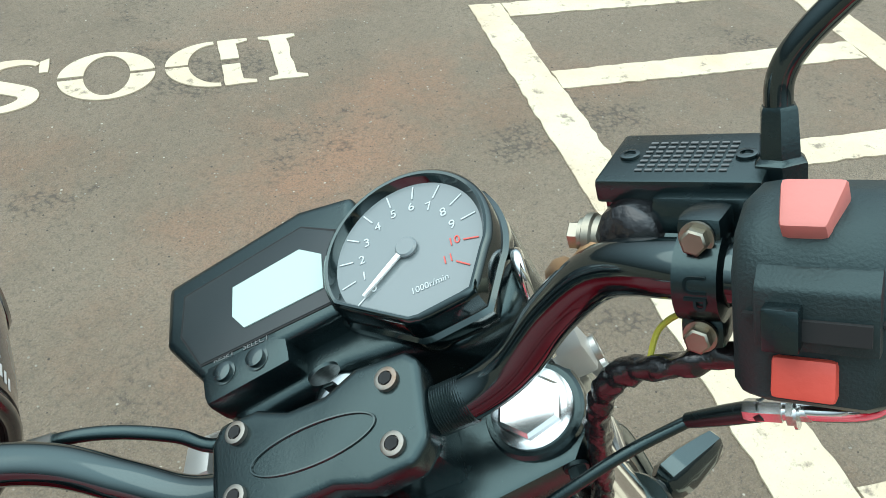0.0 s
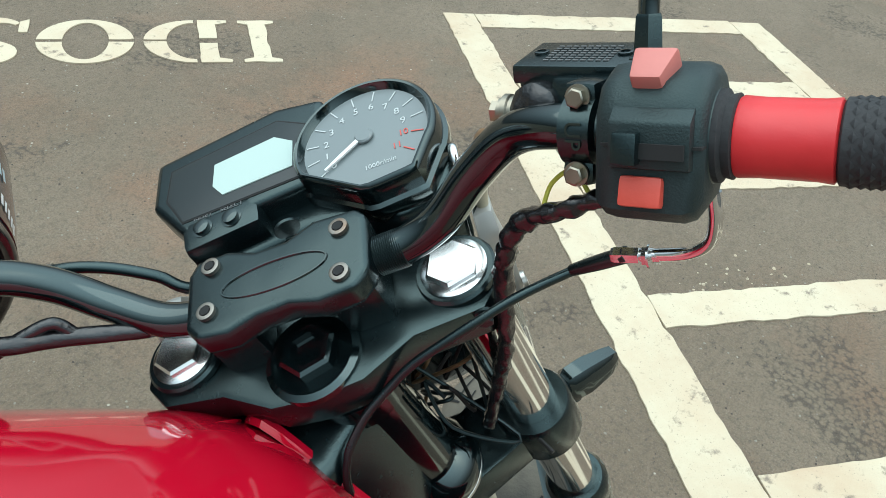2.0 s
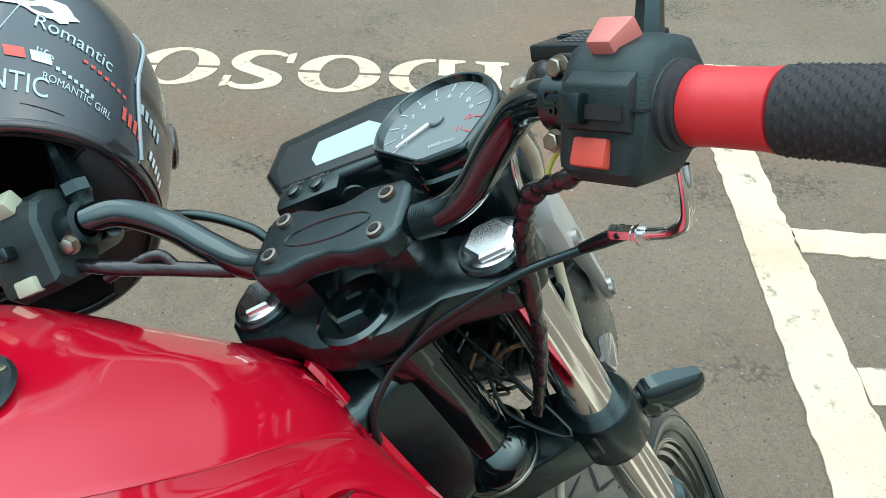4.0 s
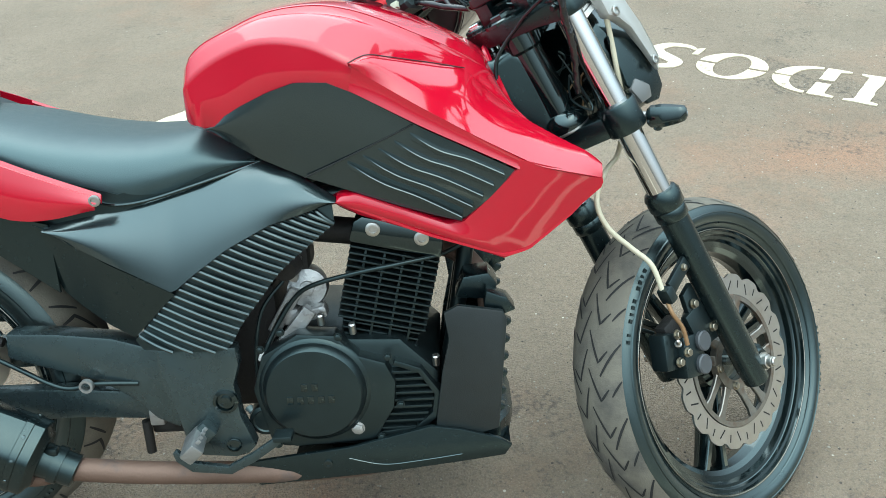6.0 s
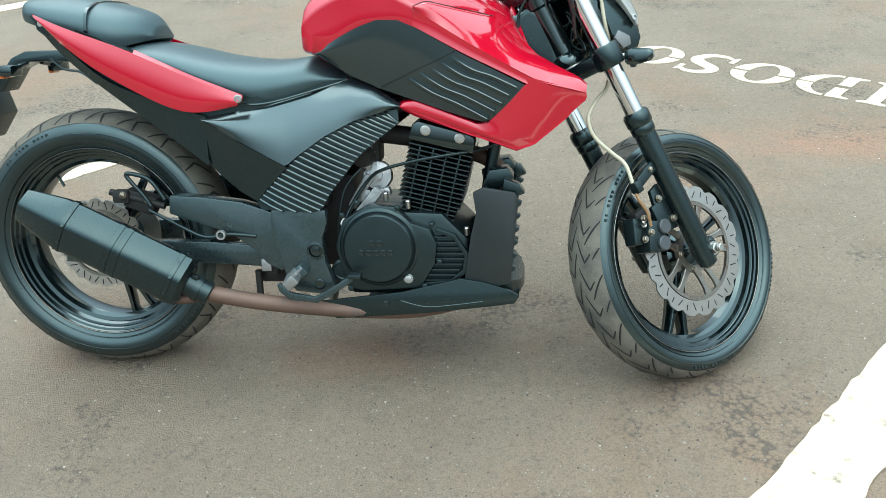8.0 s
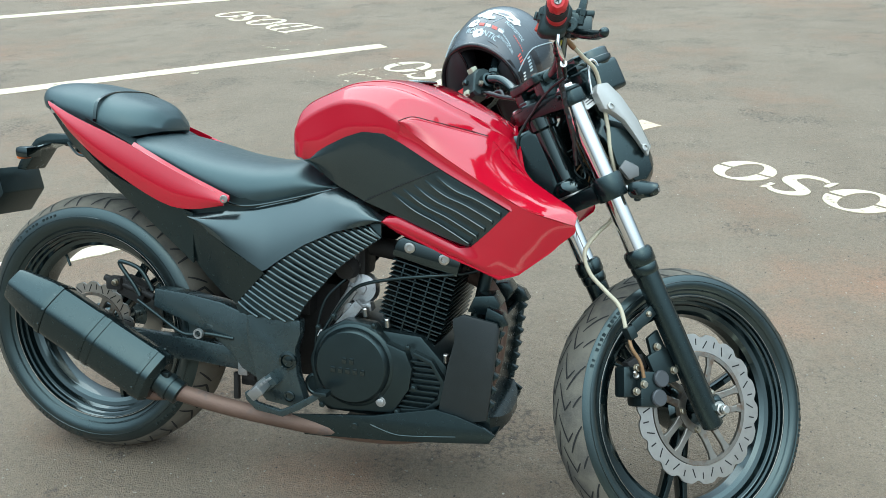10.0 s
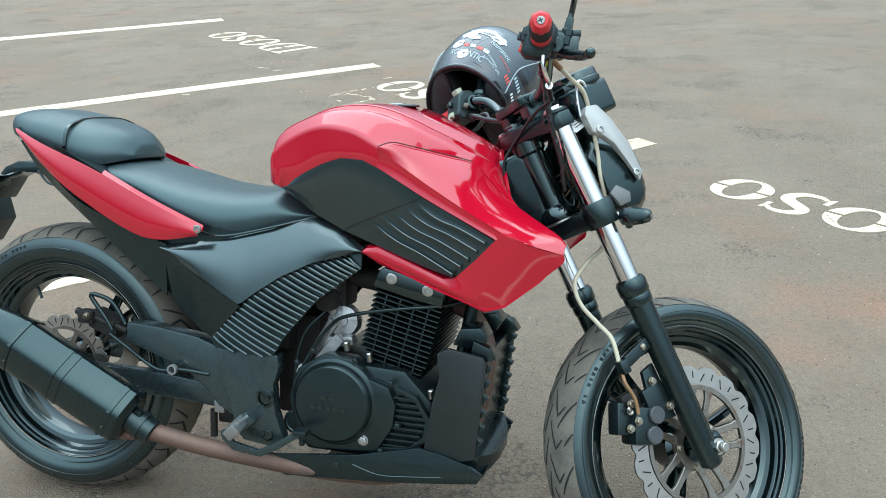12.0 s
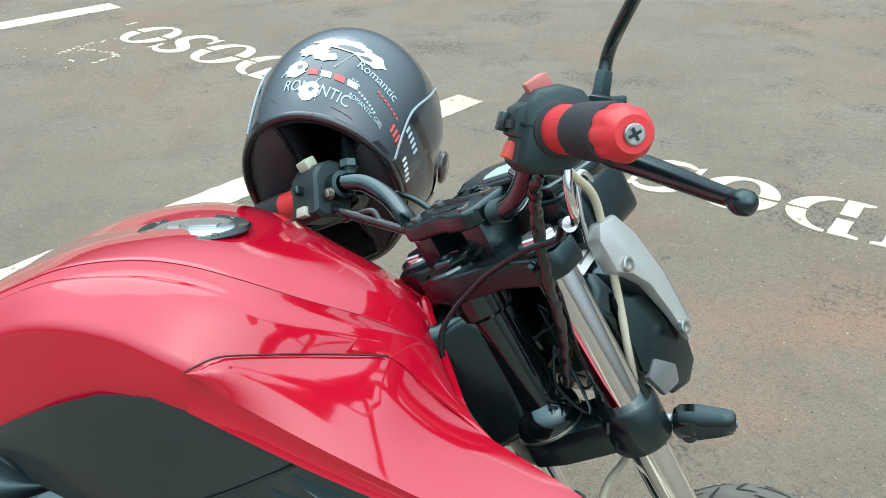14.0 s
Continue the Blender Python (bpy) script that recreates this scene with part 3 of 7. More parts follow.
    for i in range(spokes):
        a = 2 * math.pi * (i + (-0.05 if front else 0.4)) / spokes
        d, tdir = Vector((math.cos(a), 0, math.sin(a))), Vector((-math.sin(a), 0, math.cos(a)))
        bm = bmesh.new()
        for sgn in (-1, 1):
            rings = []
            for s in range(7):
                q = s / 6
                c = d * (0.04 + 0.16 * q) + tdir * sgn * (0.008 + 0.02 * q * q)
                hw, hy = 0.008 - 0.001 * q, 0.02 - 0.006 * q
                rings.append([c + tdir * hw * ca + Vector((0, hy * cb, 0)) for ca, cb in ((-1, -0.7), (-0.6, -1), (0.6, -1), (1, -0.7), (1, 0.7), (0.6, 1), (-0.6, 1), (-1, 0.7))])
            add(bm, loft(rings))
        part("spoke", bm, BLACK_GLOSS, w)
    # wave brake disc
    bm = bmesh.new()
    nn = 216
    ro, ri = [], []
    for k in range(nn):
        a = 2 * math.pi * k / nn
        ro.append((disc_r - 0.0075 * (0.5 + 0.5 * math.cos(a * 18)) ** 3, a))
        ri.append((disc_r * 0.765, a))
    for y0, y1 in ((disc_y - 0.002, disc_y + 0.002),):
        rings = [[Vector((r * math.cos(a), y, r * math.sin(a))) for r, a in ring] for ring, y in ((ri, y0), (ro, y0), (ro, y1), (ri, y1), (ri, y0))]
        loft(rings, caps=False, bm=bm)
    part("brake_disc", bm, DISC, w, "silver wave brake disc")
    for k in range(36):
        a = 2 * math.pi * (k + 0.5) / 36
        rr = disc_r * (0.86 if k % 2 else 0.89)
        t = box((0.019 if k % 2 else 0.013, 0.0044, 0.0026), (rr * math.cos(a), disc_y, rr * math.sin(a)), 0, pose(0, 0, 0, 0, -math.degrees(a) + (28 if k % 4 == 1 else -28 if k % 4 == 3 else 0), 0))
        part("disc_slot", t, GROOVE, w)
    # highlight on the glossy rim edge, put in as a thin metal-coloured ring
    part("rim_glint", lathe([(0.2290, -half * 0.800), (0.2298, -half * 0.810), (0.2306, -half * 0.800)], (0, 0, 0), (0, 1, 0), 72, close_ends=False), CARRIER, w, "thin metal-grey ring drawn as the gloss highlight on the rim lip")
    bm = lathe([(disc_r * 0.70, disc_y - 0.004), (disc_r * 0.755, disc_y - 0.004), (disc_r * 0.755, disc_y + 0.003), (disc_r * 0.70, disc_y + 0.003)], (0, 0, 0), (0, 1, 0), 60, closed=True)
    for i in range(10):
        a = 2 * math.pi * i / 10
        b = a + (0.16 if i % 2 else -0.10)
        p, q = Vector((0.046 * math.cos(a), disc_y + 0.004, 0.046 * math.sin(a))), Vector((disc_r * 0.715 * math.cos(b), disc_y, disc_r * 0.715 * math.sin(b)))
        d = (q - p).normalized()
        sd = Vector((-d.z, 0, d.x))
        rings = []
        for f, hw in ((0, 0.0095), (0.3, 0.0065), (0.75, 0.0062), (1, 0.0105)):
            c = p.lerp(q, f)
            rings.append([c + sd * hw * u + Vector((0, v, 0)) for u, v in ((-1, -0.002), (-0.8, -0.0035), (0.8, -0.0035), (1, -0.002), (1, 0.003), (-1, 0.003))])
        part("carrier_arm", loft(rings), CARRIER, w)
    part("disc_carrier", bm, CARRIER, w)
    part("disc_hub", lathe([(0.034, disc_y - 0.002), (0.05, disc_y - 0.002), (0.05, disc_y + 0.01), (0.034, disc_y + 0.01)], (0, 0, 0), (0, 1, 0), 36, closed=True), CARRIER, w)
    for i in range(5):
        a = 2 * math.pi * i / 5 + 0.3
        part("disc_bolt", hexbolt((0.043 * math.cos(a), disc_y - 0.002, 0.043 * math.sin(a)), (0, -1, 0), 0.006, 0.006), ZINC, w)
    va = rod((0.192, -0.012, 0), (0.165, -0.02, 0), 0.0035, 10)
    bmesh.ops.rotate(va, cent=(0, 0, 0), matrix=Matrix.Rotation(-2.2, 3, "Y"), verts=va.verts)
    part("valve", va, BLACK_MATT, w)
    return w


front_wheel = wheel("front_wheel", 0.290, 0.062, STEER, -0.058, 0.150, 3, True)
rear_wheel = wheel("rear_wheel", 0.315, 0.078, REAR, -0.060, 0.110, 3, False)

# -- fork, in the steering frame: x ahead, y left, z up the fork --
CAPSTEEL = material("bright_cap", (0.8, 0.8, 0.79), 0.22, 1.0, 0.04, 30)
FX = -0.014
for s in (-1, 1):
    y = -0.098 if s < 0 else 0.0855
    up = 0.690 if s < 0 else 0.696
    leg = part("fork_leg", lathe([(0.012, -0.035), (0.021, -0.028), (0.0235, 0.0), (0.0235, 0.30), (0.026, 0.303), (0.0265, 0.318), (0.0255, 0.32), (0.0285, 0.324), (0.029, 0.345), (0.0255, 0.352), (0.021, 0.354)], (FX, y, 0), (0, 0, 1), 28), BLACK_SATIN, bike, "matt black fork lower leg", STEER)
    part("fork_tube", rod((FX, y, 0.34), (FX, y, 0.688), 0.0202, 28), CHROME, bike, "chrome fork tube with light scratches", STEER)
    part("axle_lug", add(box((0.05, 0.03, 0.05), (FX + 0.012, y, 0.0), 0.012), rod((0, y - 0.017, 0), (0, y + 0.017, 0), 0.022, 24, 0.003)), BLACK_SATIN, leg)
    cap = lathe([(0.0215, 0.003), (0.0215, 0.006), (0.0185, 0.0075)], (FX, y, up), (0, 0, 1), 32)
    add(cap, lathe([(0.0180, 0.005), (0.0180, 0.0105), (0.0160, 0.012), (0.0005, 0.0122)], (FX, y, up), (0, 0, 1), 6))
    fcap = part("fork_cap", cap, CAPSTEEL, bike, "chrome fork top cap", STEER)
    part("cap_ring", lathe([(0.0205, 0), (0.0262, 0), (0.0262, 0.004), (0.0245, 0.0058), (0.0216, 0.0058)], (FX, y, up - 0.001), (0, 0, 1), 36), BLACK_SATIN, fcap)
    part("clamp_ring", lathe([(0.0203, 0.462), (0.029, 0.462), (0.031, 0.466), (0.031, 0.506), (0.029, 0.51), (0.0203, 0.51)], (FX, y, 0), (0, 0, 1), 28, closed=True), BLACK_SATIN, bike, m=STEER)
axle = rod((0, -0.135, 0), (0, 0.135, 0), 0.009, 18)
hexbolt((0, -0.117, 0), (0, -1, 0), 0.0125, 0.011, axle)
add(axle, lathe([(0.008, 0.0), (0.008, 0.013), (0.0065, 0.0145)], (0, -0.126, 0), (0, -1, 0), 16))
part("front_axle", axle, STEEL, bike, "bright steel axle nut", STEER)
low = prism([(FX + 0.026, -0.085), (FX + 0.022, -0.05), (FX + 0.004, -0.02), (FX + 0.004, 0.02), (FX + 0.022, 0.05), (FX + 0.026, 0.085), (FX - 0.026, 0.085), (FX - 0.052, 0.032), (FX - 0.06, 0.0), (FX - 0.052, -0.032), (FX - 0.026, -0.085)], "xy", 0.464, 0.5, 0.004)
part("lower_triple_clamp", low, BLACK_SATIN, bike, "black lower fork clamp", STEER)
part("stem", add(rod((-0.042, -0.012, 0.5), (-0.042, -0.012, 0.672), 0.026, 32), add(lathe([(0.026, 0.498), (0.036, 0.500), (0.0385, 0.508), (0.0375, 0.518), (0.033, 0.526), (0.026, 0.532)], (-0.042, -0.012, 0), (0, 0, 1), 40), lathe([(0.026, 0.64), (0.031, 0.645), (0.032, 0.668)], (-0.042, -0.012, 0), (0, 0, 1), 32))), BLACK_GLOSS, bike, "black steering head tube", STEER)
part("bearing_ring", lathe([(0.034, 0.497), (0.0372, 0.499), (0.0372, 0.502), (0.034, 0.504)], (-0.042, -0.012, 0), (0, 0, 1), 32), STEEL, bike, m=STEER)
top = [(FX + 0.03, -0.103), (FX + 0.026, -0.083), (0.004, -0.058), (0.004, 0.052), (FX + 0.026, 0.076), (FX + 0.03, 0.095), (FX + 0.018, 0.113), (FX - 0.012, 0.116), (FX - 0.03, 0.102), (-0.052, 0.060), (-0.072, 0.027), (-0.075, -0.003), (-0.072, -0.033), (-0.052, -0.066), (-0.03 + FX, -0.110), (FX - 0.012, -0.125), (FX + 0.018, -0.122)]
tcl = prism(top, "xy", 0.668, 0.697, 0.005)
for v in tcl.verts:          # the fork ends lie a little lower than the middle
    v.co.z -= (0.009 if v.co.y < 0 else 0.003) * min(1, max(0, (abs(v.co.y + 0.004) - 0.055) / 0.02))
part("top_triple_clamp", tcl, BLACK_SATIN, bike, "satin black top fork clamp", STEER)
part("stem_nut", add(lathe([(0.031, 0.694), (0.031, 0.699), (0.027, 0.701), (0.024, 0.7)], (-0.046, -0.003, 0), (0, 0, 1), 32), lathe([(0.019, 0.697), (0.019, 0.707), (0.0165, 0.709), (0.012, 0.708), (0.011, 0.704), (0.0005, 0.7038)], (-0.046, -0.003, 0), (0, 0, 1), 6)), BLACK_GLOSS, bike, "black stem nut", STEER)
for s in (-1, 1):
    part("bar_riser", box((0.042, 0.032, 0.045), (-0.017, s * 0.04 - 0.003, 0.715), 0.006), BLACK_SATIN, bike, m=STEER)
    part("pinch_bolt", hexbolt((FX - 0.03, s * 0.108, 0.682), (-1, 0, 0), 0.005, 0.008), BLACK_MATT, bike, m=STEER)
cover = prism([(0.012, -0.058), (0.014, -0.03), (0.006, -0.012), (0.006, 0.008), (0.014, 0.026), (0.014, 0.048), (0.004, 0.054), (-0.036, 0.054), (-0.046, 0.046), (-0.048, 0.026), (-0.042, 0.008), (-0.042, -0.012), (-0.048, -0.03), (-0.046, -0.052), (-0.036, -0.062), (0.004, -0.064)], "xy", 0.729, 0.748, 0.005, 3)
part("bar_clamp", cover, BLACK_SATIN, bike, "satin black handlebar clamp with oval groove", STEER)
ov = bmesh.new()
loft([[Vector((-0.018 + (0.0095 + dr) * math.sin(a), -0.004 + (0.033 + dr) * math.cos(a), h)) for a in (2 * math.pi * k / 40 for k in range(40))] for dr, h in ((0, 0.7482), (0.0004, 0.7490), (0.0012, 0.7490), (0.0016, 0.7482))], caps=False, bm=ov)
part("oval_line", ov, BLACK_GLOSS, bike, m=STEER)
for f, l in ((-0.001, -0.047), (-0.034, -0.045), (0.004, 0.037), (-0.029, 0.039)):
    cbolt = part("clamp_bolt", allen((f, l, 0.7478), (0, 0, 1), 0.0060, 0.003), CARRIER, bike, "dull steel socket bolt", STEER)
    part("socket", rod((f, l, 0.748), (f, l, 0.7512), 0.0034, 6), GROOVE, cbolt)

# -- handlebar --
g_dir = Vector((-0.528, -0.849, 0.012)).normalized()
G0 = Vector((-0.05, -0.2, 0.802))
bar = [(-0.017, -0.03, 0.731), (-0.017, -0.075, 0.732), (-0.016, -0.105, 0.742), (-0.014, -0.135, 0.767), (-0.021, -0.162, 0.79), (-0.04, -0.186, 0.802), G0 + g_dir * 0.01, G0 + g_dir * 0.08, G0 + g_dir * 0.16]
bar = [Vector(p) for p in bar]
mir = lambda p: Vector((p[0], -p[1] - 0.006, p[2]))
g_left = Vector((-0.12, 0.992, 0.0)).normalized()
GL0 = Vector((-0.002, 0.190, 0.803))
left_bar = [(-0.017, 0.03, 0.731), (-0.012, 0.072, 0.733), (0.004, 0.105, 0.745), (0.017, 0.135, 0.768), (0.016, 0.160, 0.792), (0.004, 0.178, 0.803), GL0 + g_left * 0.012, GL0 + g_left * 0.08, GL0 + g_left * 0.16]
left_bar = [Vector(p) for p in left_bar]
part("handlebar", tube(left_bar[::-1] + bar, 0.0112, 18, 6), BLACK_GLOSS, bike, "gloss black handlebar", STEER)
kn = bmesh.new()
lathe([(0.0113 + 0.0008 * (i % 2), 0.00065 * i) for i in range(29)], (-0.017, -0.062, 0.7316), (0, -1, 0.02), 18, bm=kn, close_ends=False)
part("knurling", kn, BLACK_MATT, bike, m=STEER)


def grip_frame(side):
    """A frame with z along the grip outwards, x forwards and y up."""
    z = g_dir if side < 0 else g_left
    o = G0 if side < 0 else GL0
    y = Vector((0, 0, 1))
    y = (y - z * y.dot(z)).normalized()
    x = y.cross(z).normalized()
    m = Matrix((x, y, z)).transposed().to_4x4()
    return STEER @ Matrix.Translation(o) @ m


for side in (-1, 1):
    GM = grip_frame(side)
    fx = 1 if side < 0 else -1          # forwards along local x
    part("grip_band", lathe([(0.0165, 0.064), (0.0178, 0.066), (0.0172, 0.075), (0.0172, 0.098), (0.0178, 0.104), (0.0165, 0.105)], (0, 0, 0), (0, 0, 1), 32), RED_PLAIN, bike, "red grip band", GM)
    part("grip_flange", lathe([(0.0165, 0.055), (0.0205, 0.056), (0.0205, 0.059), (0.018, 0.0605), (0.0188, 0.064), (0.0165, 0.065)], (0, 0, 0), (0, 0, 1), 32), GRIP, bike, m=GM)
    gp = lathe([(0.0165, 0.105), (0.0182, 0.106), (0.0182, 0.165), (0.0165, 0.166)], (0, 0, 0), (0, 0, 1), 32)
    for i in range(14):
        for j in range(20):
            a = 2 * math.pi * (j + 0.5 * (i % 2)) / 20
            c = Vector((0.0182 * math.cos(a), 0.0182 * math.sin(a), 0.110 + i * 0.0038))
            t = bmesh.new()
            rr = Vector((math.cos(a), math.sin(a), 0))
            ta = Vector((-math.sin(a), math.cos(a), 0))
            tip = t.verts.new(c + rr * 0.0009)
            q = [t.verts.new(c + ta * dx * 0.0024 + Vector((0, 0, dz * 0.0018))) for dx, dz in ((1, 0), (0, 1), (-1, 0), (0, -1))]
            for e in range(4):
                t.faces.new((tip, q[e], q[(e + 1) % 4]))
            add(gp, t)
    part("grip", gp, GRIP, bike, "black knobbly rubber grip", GM)
    cap = bmesh.new()
    ring = []
    for h, r in ((0.160, 0.0160), (0.1605, 0.0164), (0.164, 0.0172), (0.180, 0.0172), (0.186, 0.0150), (0.1925, 0.011)):
        ring.append([Vector((r * (1 - 0.075 * (0.5 + 0.5 * math.cos(8 * a)) ** 3 * (0.162 < h < 0.185)) * math.cos(a), r * (1 - 0.075 * (0.5 + 0.5 * math.cos(8 * a)) ** 3 * (0.162 < h < 0.185)) * math.sin(a), h)) for a in (2 * math.pi * k / 64 for k in range(64))])
    loft(ring, bm=cap)
    ec = part("grip_end", cap, RED_PLAIN, bike, "red grip end cap with a cross-head screw", GM)
    scr = lathe([(0.0062, 0.1925), (0.0062, 0.1942), (0.0056, 0.1947)], (0, 0, 0), (0, 0, 1), 24)
    part("screw", scr, ALU, ec)
    cr = box((0.0078, 0.0018, 0.0006), (0, 0, 0.1949), 0)
    add(cr, box((0.0018, 0.0078, 0.0006), (0, 0, 0.1951), 0))
    part("cross_slot", cr, BLACK_MATT, ec)

# right switch housing: x forwards, y up, z outwards
GR = grip_frame(-1) @ pose(0, 0, 0, 0, 0, -37)
hs = bmesh.new()
prof_up = [(-0.030, -0.004), (-0.031, 0.012), (-0.024, 0.026), (-0.008, 0.034), (0.012, 0.034), (0.024, 0.024), (0.026, 0.0)]
prof = prof_up + [(0.024, -0.022), (0.012, -0.035), (-0.018, -0.04), (-0.028, -0.034)]
rings = []
for z, k in ((0.009, 0.80), (0.012, 0.89), (0.018, 0.92), (0.048, 0.92), (0.053, 0.87), (0.056, 0.75)):
    rings.append([Vector((x * k, y * k, z)) for x, y in prof])
loft(rings, bm=hs)
sw = part("right_switch_housing", hs, SWITCH, bike, "black plastic right switch housing", GR @ pose(0, 0, 0, 0, 0, -5))
part("housing_seam", box((0.0575, 0.0012, 0.043), (-0.001, -0.0025, 0.0345), 0), GROOVE, sw)
rib = prism([(-0.032, -0.012), (-0.0335, 0.0), (-0.0335, 0.008), (-0.027, 0.014), (-0.018, 0.014), (-0.018, -0.014)], "xy", 0.017, 0.052, 0.0015)
part("raised_panel", rib, SWITCH, sw)
part("slot", box((0.002, 0.0065, 0.020), (-0.0342, -0.004, 0.040), 0), GROOVE, sw)
part("slider", box((0.009, 0.014, 0.011), (-0.0355, -0.003, 0.026), 0.0015), BLACK_SATIN, sw)
ks = prism([(0.0085, 0.025), (-0.0085, 0.0265), (-0.0085, 0.040), (0.0085, 0.0445)], "yz", -0.0075, 0.0075, 0.0022)
bmesh.ops.transform(ks, matrix=Matrix.Translation((-0.0175, 0.0270, -0.003)) @ pose(0, 0, 0, 0, 0, -44), verts=ks.verts)
part("kill_switch", ks, RED_FADED, sw, "faded red kill switch")
part("start_button", box((0.008, 0.0135, 0.019), (-0.0268, -0.0225, 0.031), 0.002, pose(0, 0, 0, 0, 0, -10)), RED_SWITCH, sw, "red start button")
part("throttle_drum", lathe([(0.016, 0.05), (0.0215, 0.053), (0.0215, 0.0555), (0.019, 0.058)], (0, 0, 0), (0, 0, 1), 30), BLACK_MATT, sw)
# throttle cable
part("cable_elbow", tube([(0.010, -0.028, 0.053), (0.013, -0.042, 0.054), (0.020, -0.056, 0.050), (0.027, -0.065, 0.038), (0.030, -0.069, 0.022)], 0.0036, 12), CHROME, bike, "bright metal throttle cable elbow", GR)
nut = rod((0.030, -0.069, 0.024), (0.0305, -0.0705, 0.012), 0.0038, 12)
hexbolt((0.030, -0.070, 0.019), (0, -0.1, -1), 0.0052, 0.0045, nut)
add(nut, lathe([(0.0047, 0), (0.0047, 0.013), (0.004, 0.015)], (0.0305, -0.0705, 0.013), (0, -0.1, -1), 6))
part("cable_adjuster", nut, CAPSTEEL, bike, "bright zinc cable adjuster", GR)

# master cylinder, reservoir, mirror and lever on the right
mc = part("mirror_clamp", lathe([(0.0113, -0.014), (0.0165, -0.013), (0.0165, 0.002), (0.0113, 0.003)], (0, 0, 0), (0, 0, 1), 28, closed=True), BLACK_SATIN, bike, "black brake lever clamp", GR)
part("clamp_lug", add(box((0.02, 0.013, 0.016), (0.003, 0.0165, -0.0055), 0.004), box((0.016, 0.013, 0.016), (-0.001, -0.019, -0.0055), 0.004)), BLACK_SATIN, mc)
for x, y in ((-0.008, 0.0165), (-0.010, -0.019)):
    part("clamp_screw", hexbolt((x, y, -0.0055), (-1, 0, 0), 0.0048, 0.006), ZINC, mc, "weathered zinc hexagon bolt")
part("raised_letter", text_mesh("UP", 0.011, Matrix.Translation((-0.0166, 0.0, -0.0055)) @ pose(0, 0, 0, 0, -90, 0) @ pose(0, 0, 0, 0, 0, -90) @ pose(0, 0, 0, 0, 0, 0), 0.0004), BLACK_GLOSS, mc)
part("master_cylinder", add(rod((0.026, -0.002, -0.045), (0.026, -0.002, 0.03), 0.0135, 24, 0.002), box((0.026, 0.02, 0.05), (0.03, 0.012, -0.005), 0.004)), BLACK_SATIN, bike, m=GR)
rs = part("reservoir", box((0.037, 0.040, 0.059), (0.046, 0.006, -0.022), 0.005), BLACK_GLOSS, bike, "black brake fluid reservoir", GR)
rs.matrix_basis = GR @ Matrix.Translation((0.046, 0.006, 0)) @ pose(0, 0, 0, 0, 0, 11) @ Matrix.Translation((-0.046, -0.006, 0))
part("reservoir_lid", box((0.041, 0.010, 0.063), (0.047, 0.0256, -0.022), 0.002), BLACK_SATIN, rs, "black lid with worn raised lettering")
for z in (-0.045, 0.0):
    part("lid_screw", allen((0.047, 0.0307, z), (0, 1, 0), 0.004, 0.0012), BLACK_GLOSS, rs)
lt = bmesh.new()
for i in range(7):
    for j in range(9):
        add(lt, box((0.0013, 0.0004, 0.0028), (0.035 + 0.0038 * i, 0.0309, -0.038 + 0.004 * j), 0))
part("lid_print", lt, GREY_INK, rs, "grey lettering too worn to read")
fw = part("taped_knob", lathe([(0.004, 0), (0.0135, 0.001), (0.015, 0.006), (0.0138, 0.012), (0.009, 0.016), (0.002, 0.0165)], (0.028, 0.005, -0.037), (-1, 0, -0.15), 22), TAPE, bike, "lumpy black taped sight glass", GR)
for v in fw.data.vertices:
    v.co += 0.0016 * Vector(noise.noise_vector(v.co * 260))
bj = lathe([(0.007, 0), (0.0085, 0.001), (0.0085, 0.010), (0.0095, 0.011), (0.0095, 0.014), (0.0065, 0.015)], (0.026, 0.002, -0.045), (0, 0, -1), 16)
hexbolt((0.026, 0.002, -0.060), (0, 0, -1), 0.006, 0.007, bj)
part("banjo_bolt", bj, ZINC, bike, "weathered banjo bolt", GR)
part("mirror_boot", lathe([(0.0086, -0.004), (0.0086, 0.010), (0.0102, 0.011), (0.0102, 0.021), (0.0092, 0.022), (0.0078, 0.023), (0.0070, 0.040), (0.0064, 0.0415)], (0.040, 0.008, 0.012), (0.0, 1, 0.0), 6), BLACK_SATIN, bike, "black rubber mirror boot", GR)
part("mirror_stem", tube([(0.040, 0.046, 0.012), (0.040, 0.060, 0.013), (0.040, 0.074, 0.022), (0.040, 0.096, 0.046), (0.040, 0.128, 0.083), (0.040, 0.18, 0.139), (0.040, 0.23, 0.19)], 0.0052, 14), BLACK_GLOSS, bike, "gloss black mirror stem", GR)
mh = lathe([(0.002, -0.012), (0.03, -0.010), (0.05, -0.002), (0.054, 0.005), (0.051, 0.008), (0.05, 0.006), (0.002, 0.006)], (0, 0, 0), (0, 0, 1), 36)
bmesh.ops.scale(mh, vec=(1.35, 0.82, 1), verts=mh.verts)
bmesh.ops.transform(mh, matrix=Matrix.Translation((0.036, 0.25, 0.21)) @ pose(0, 0, 0, 0, -90, 0) @ pose(0, 0, 0, 0, 0, 90), verts=mh.verts)
part("mirror_head", mh, BLACK_SATIN, bike, "black oval rear-view mirror", GR)
lv = tube([(0.034, -0.010, 0.010), (0.050, -0.014, 0.028), (0.066, -0.018, 0.06), (0.076, -0.023, 0.10), (0.080, -0.027, 0.14), (0.082, -0.029, 0.168)], [0.0065, 0.0085, 0.0088, 0.008, 0.0066, 0.0055], 14)
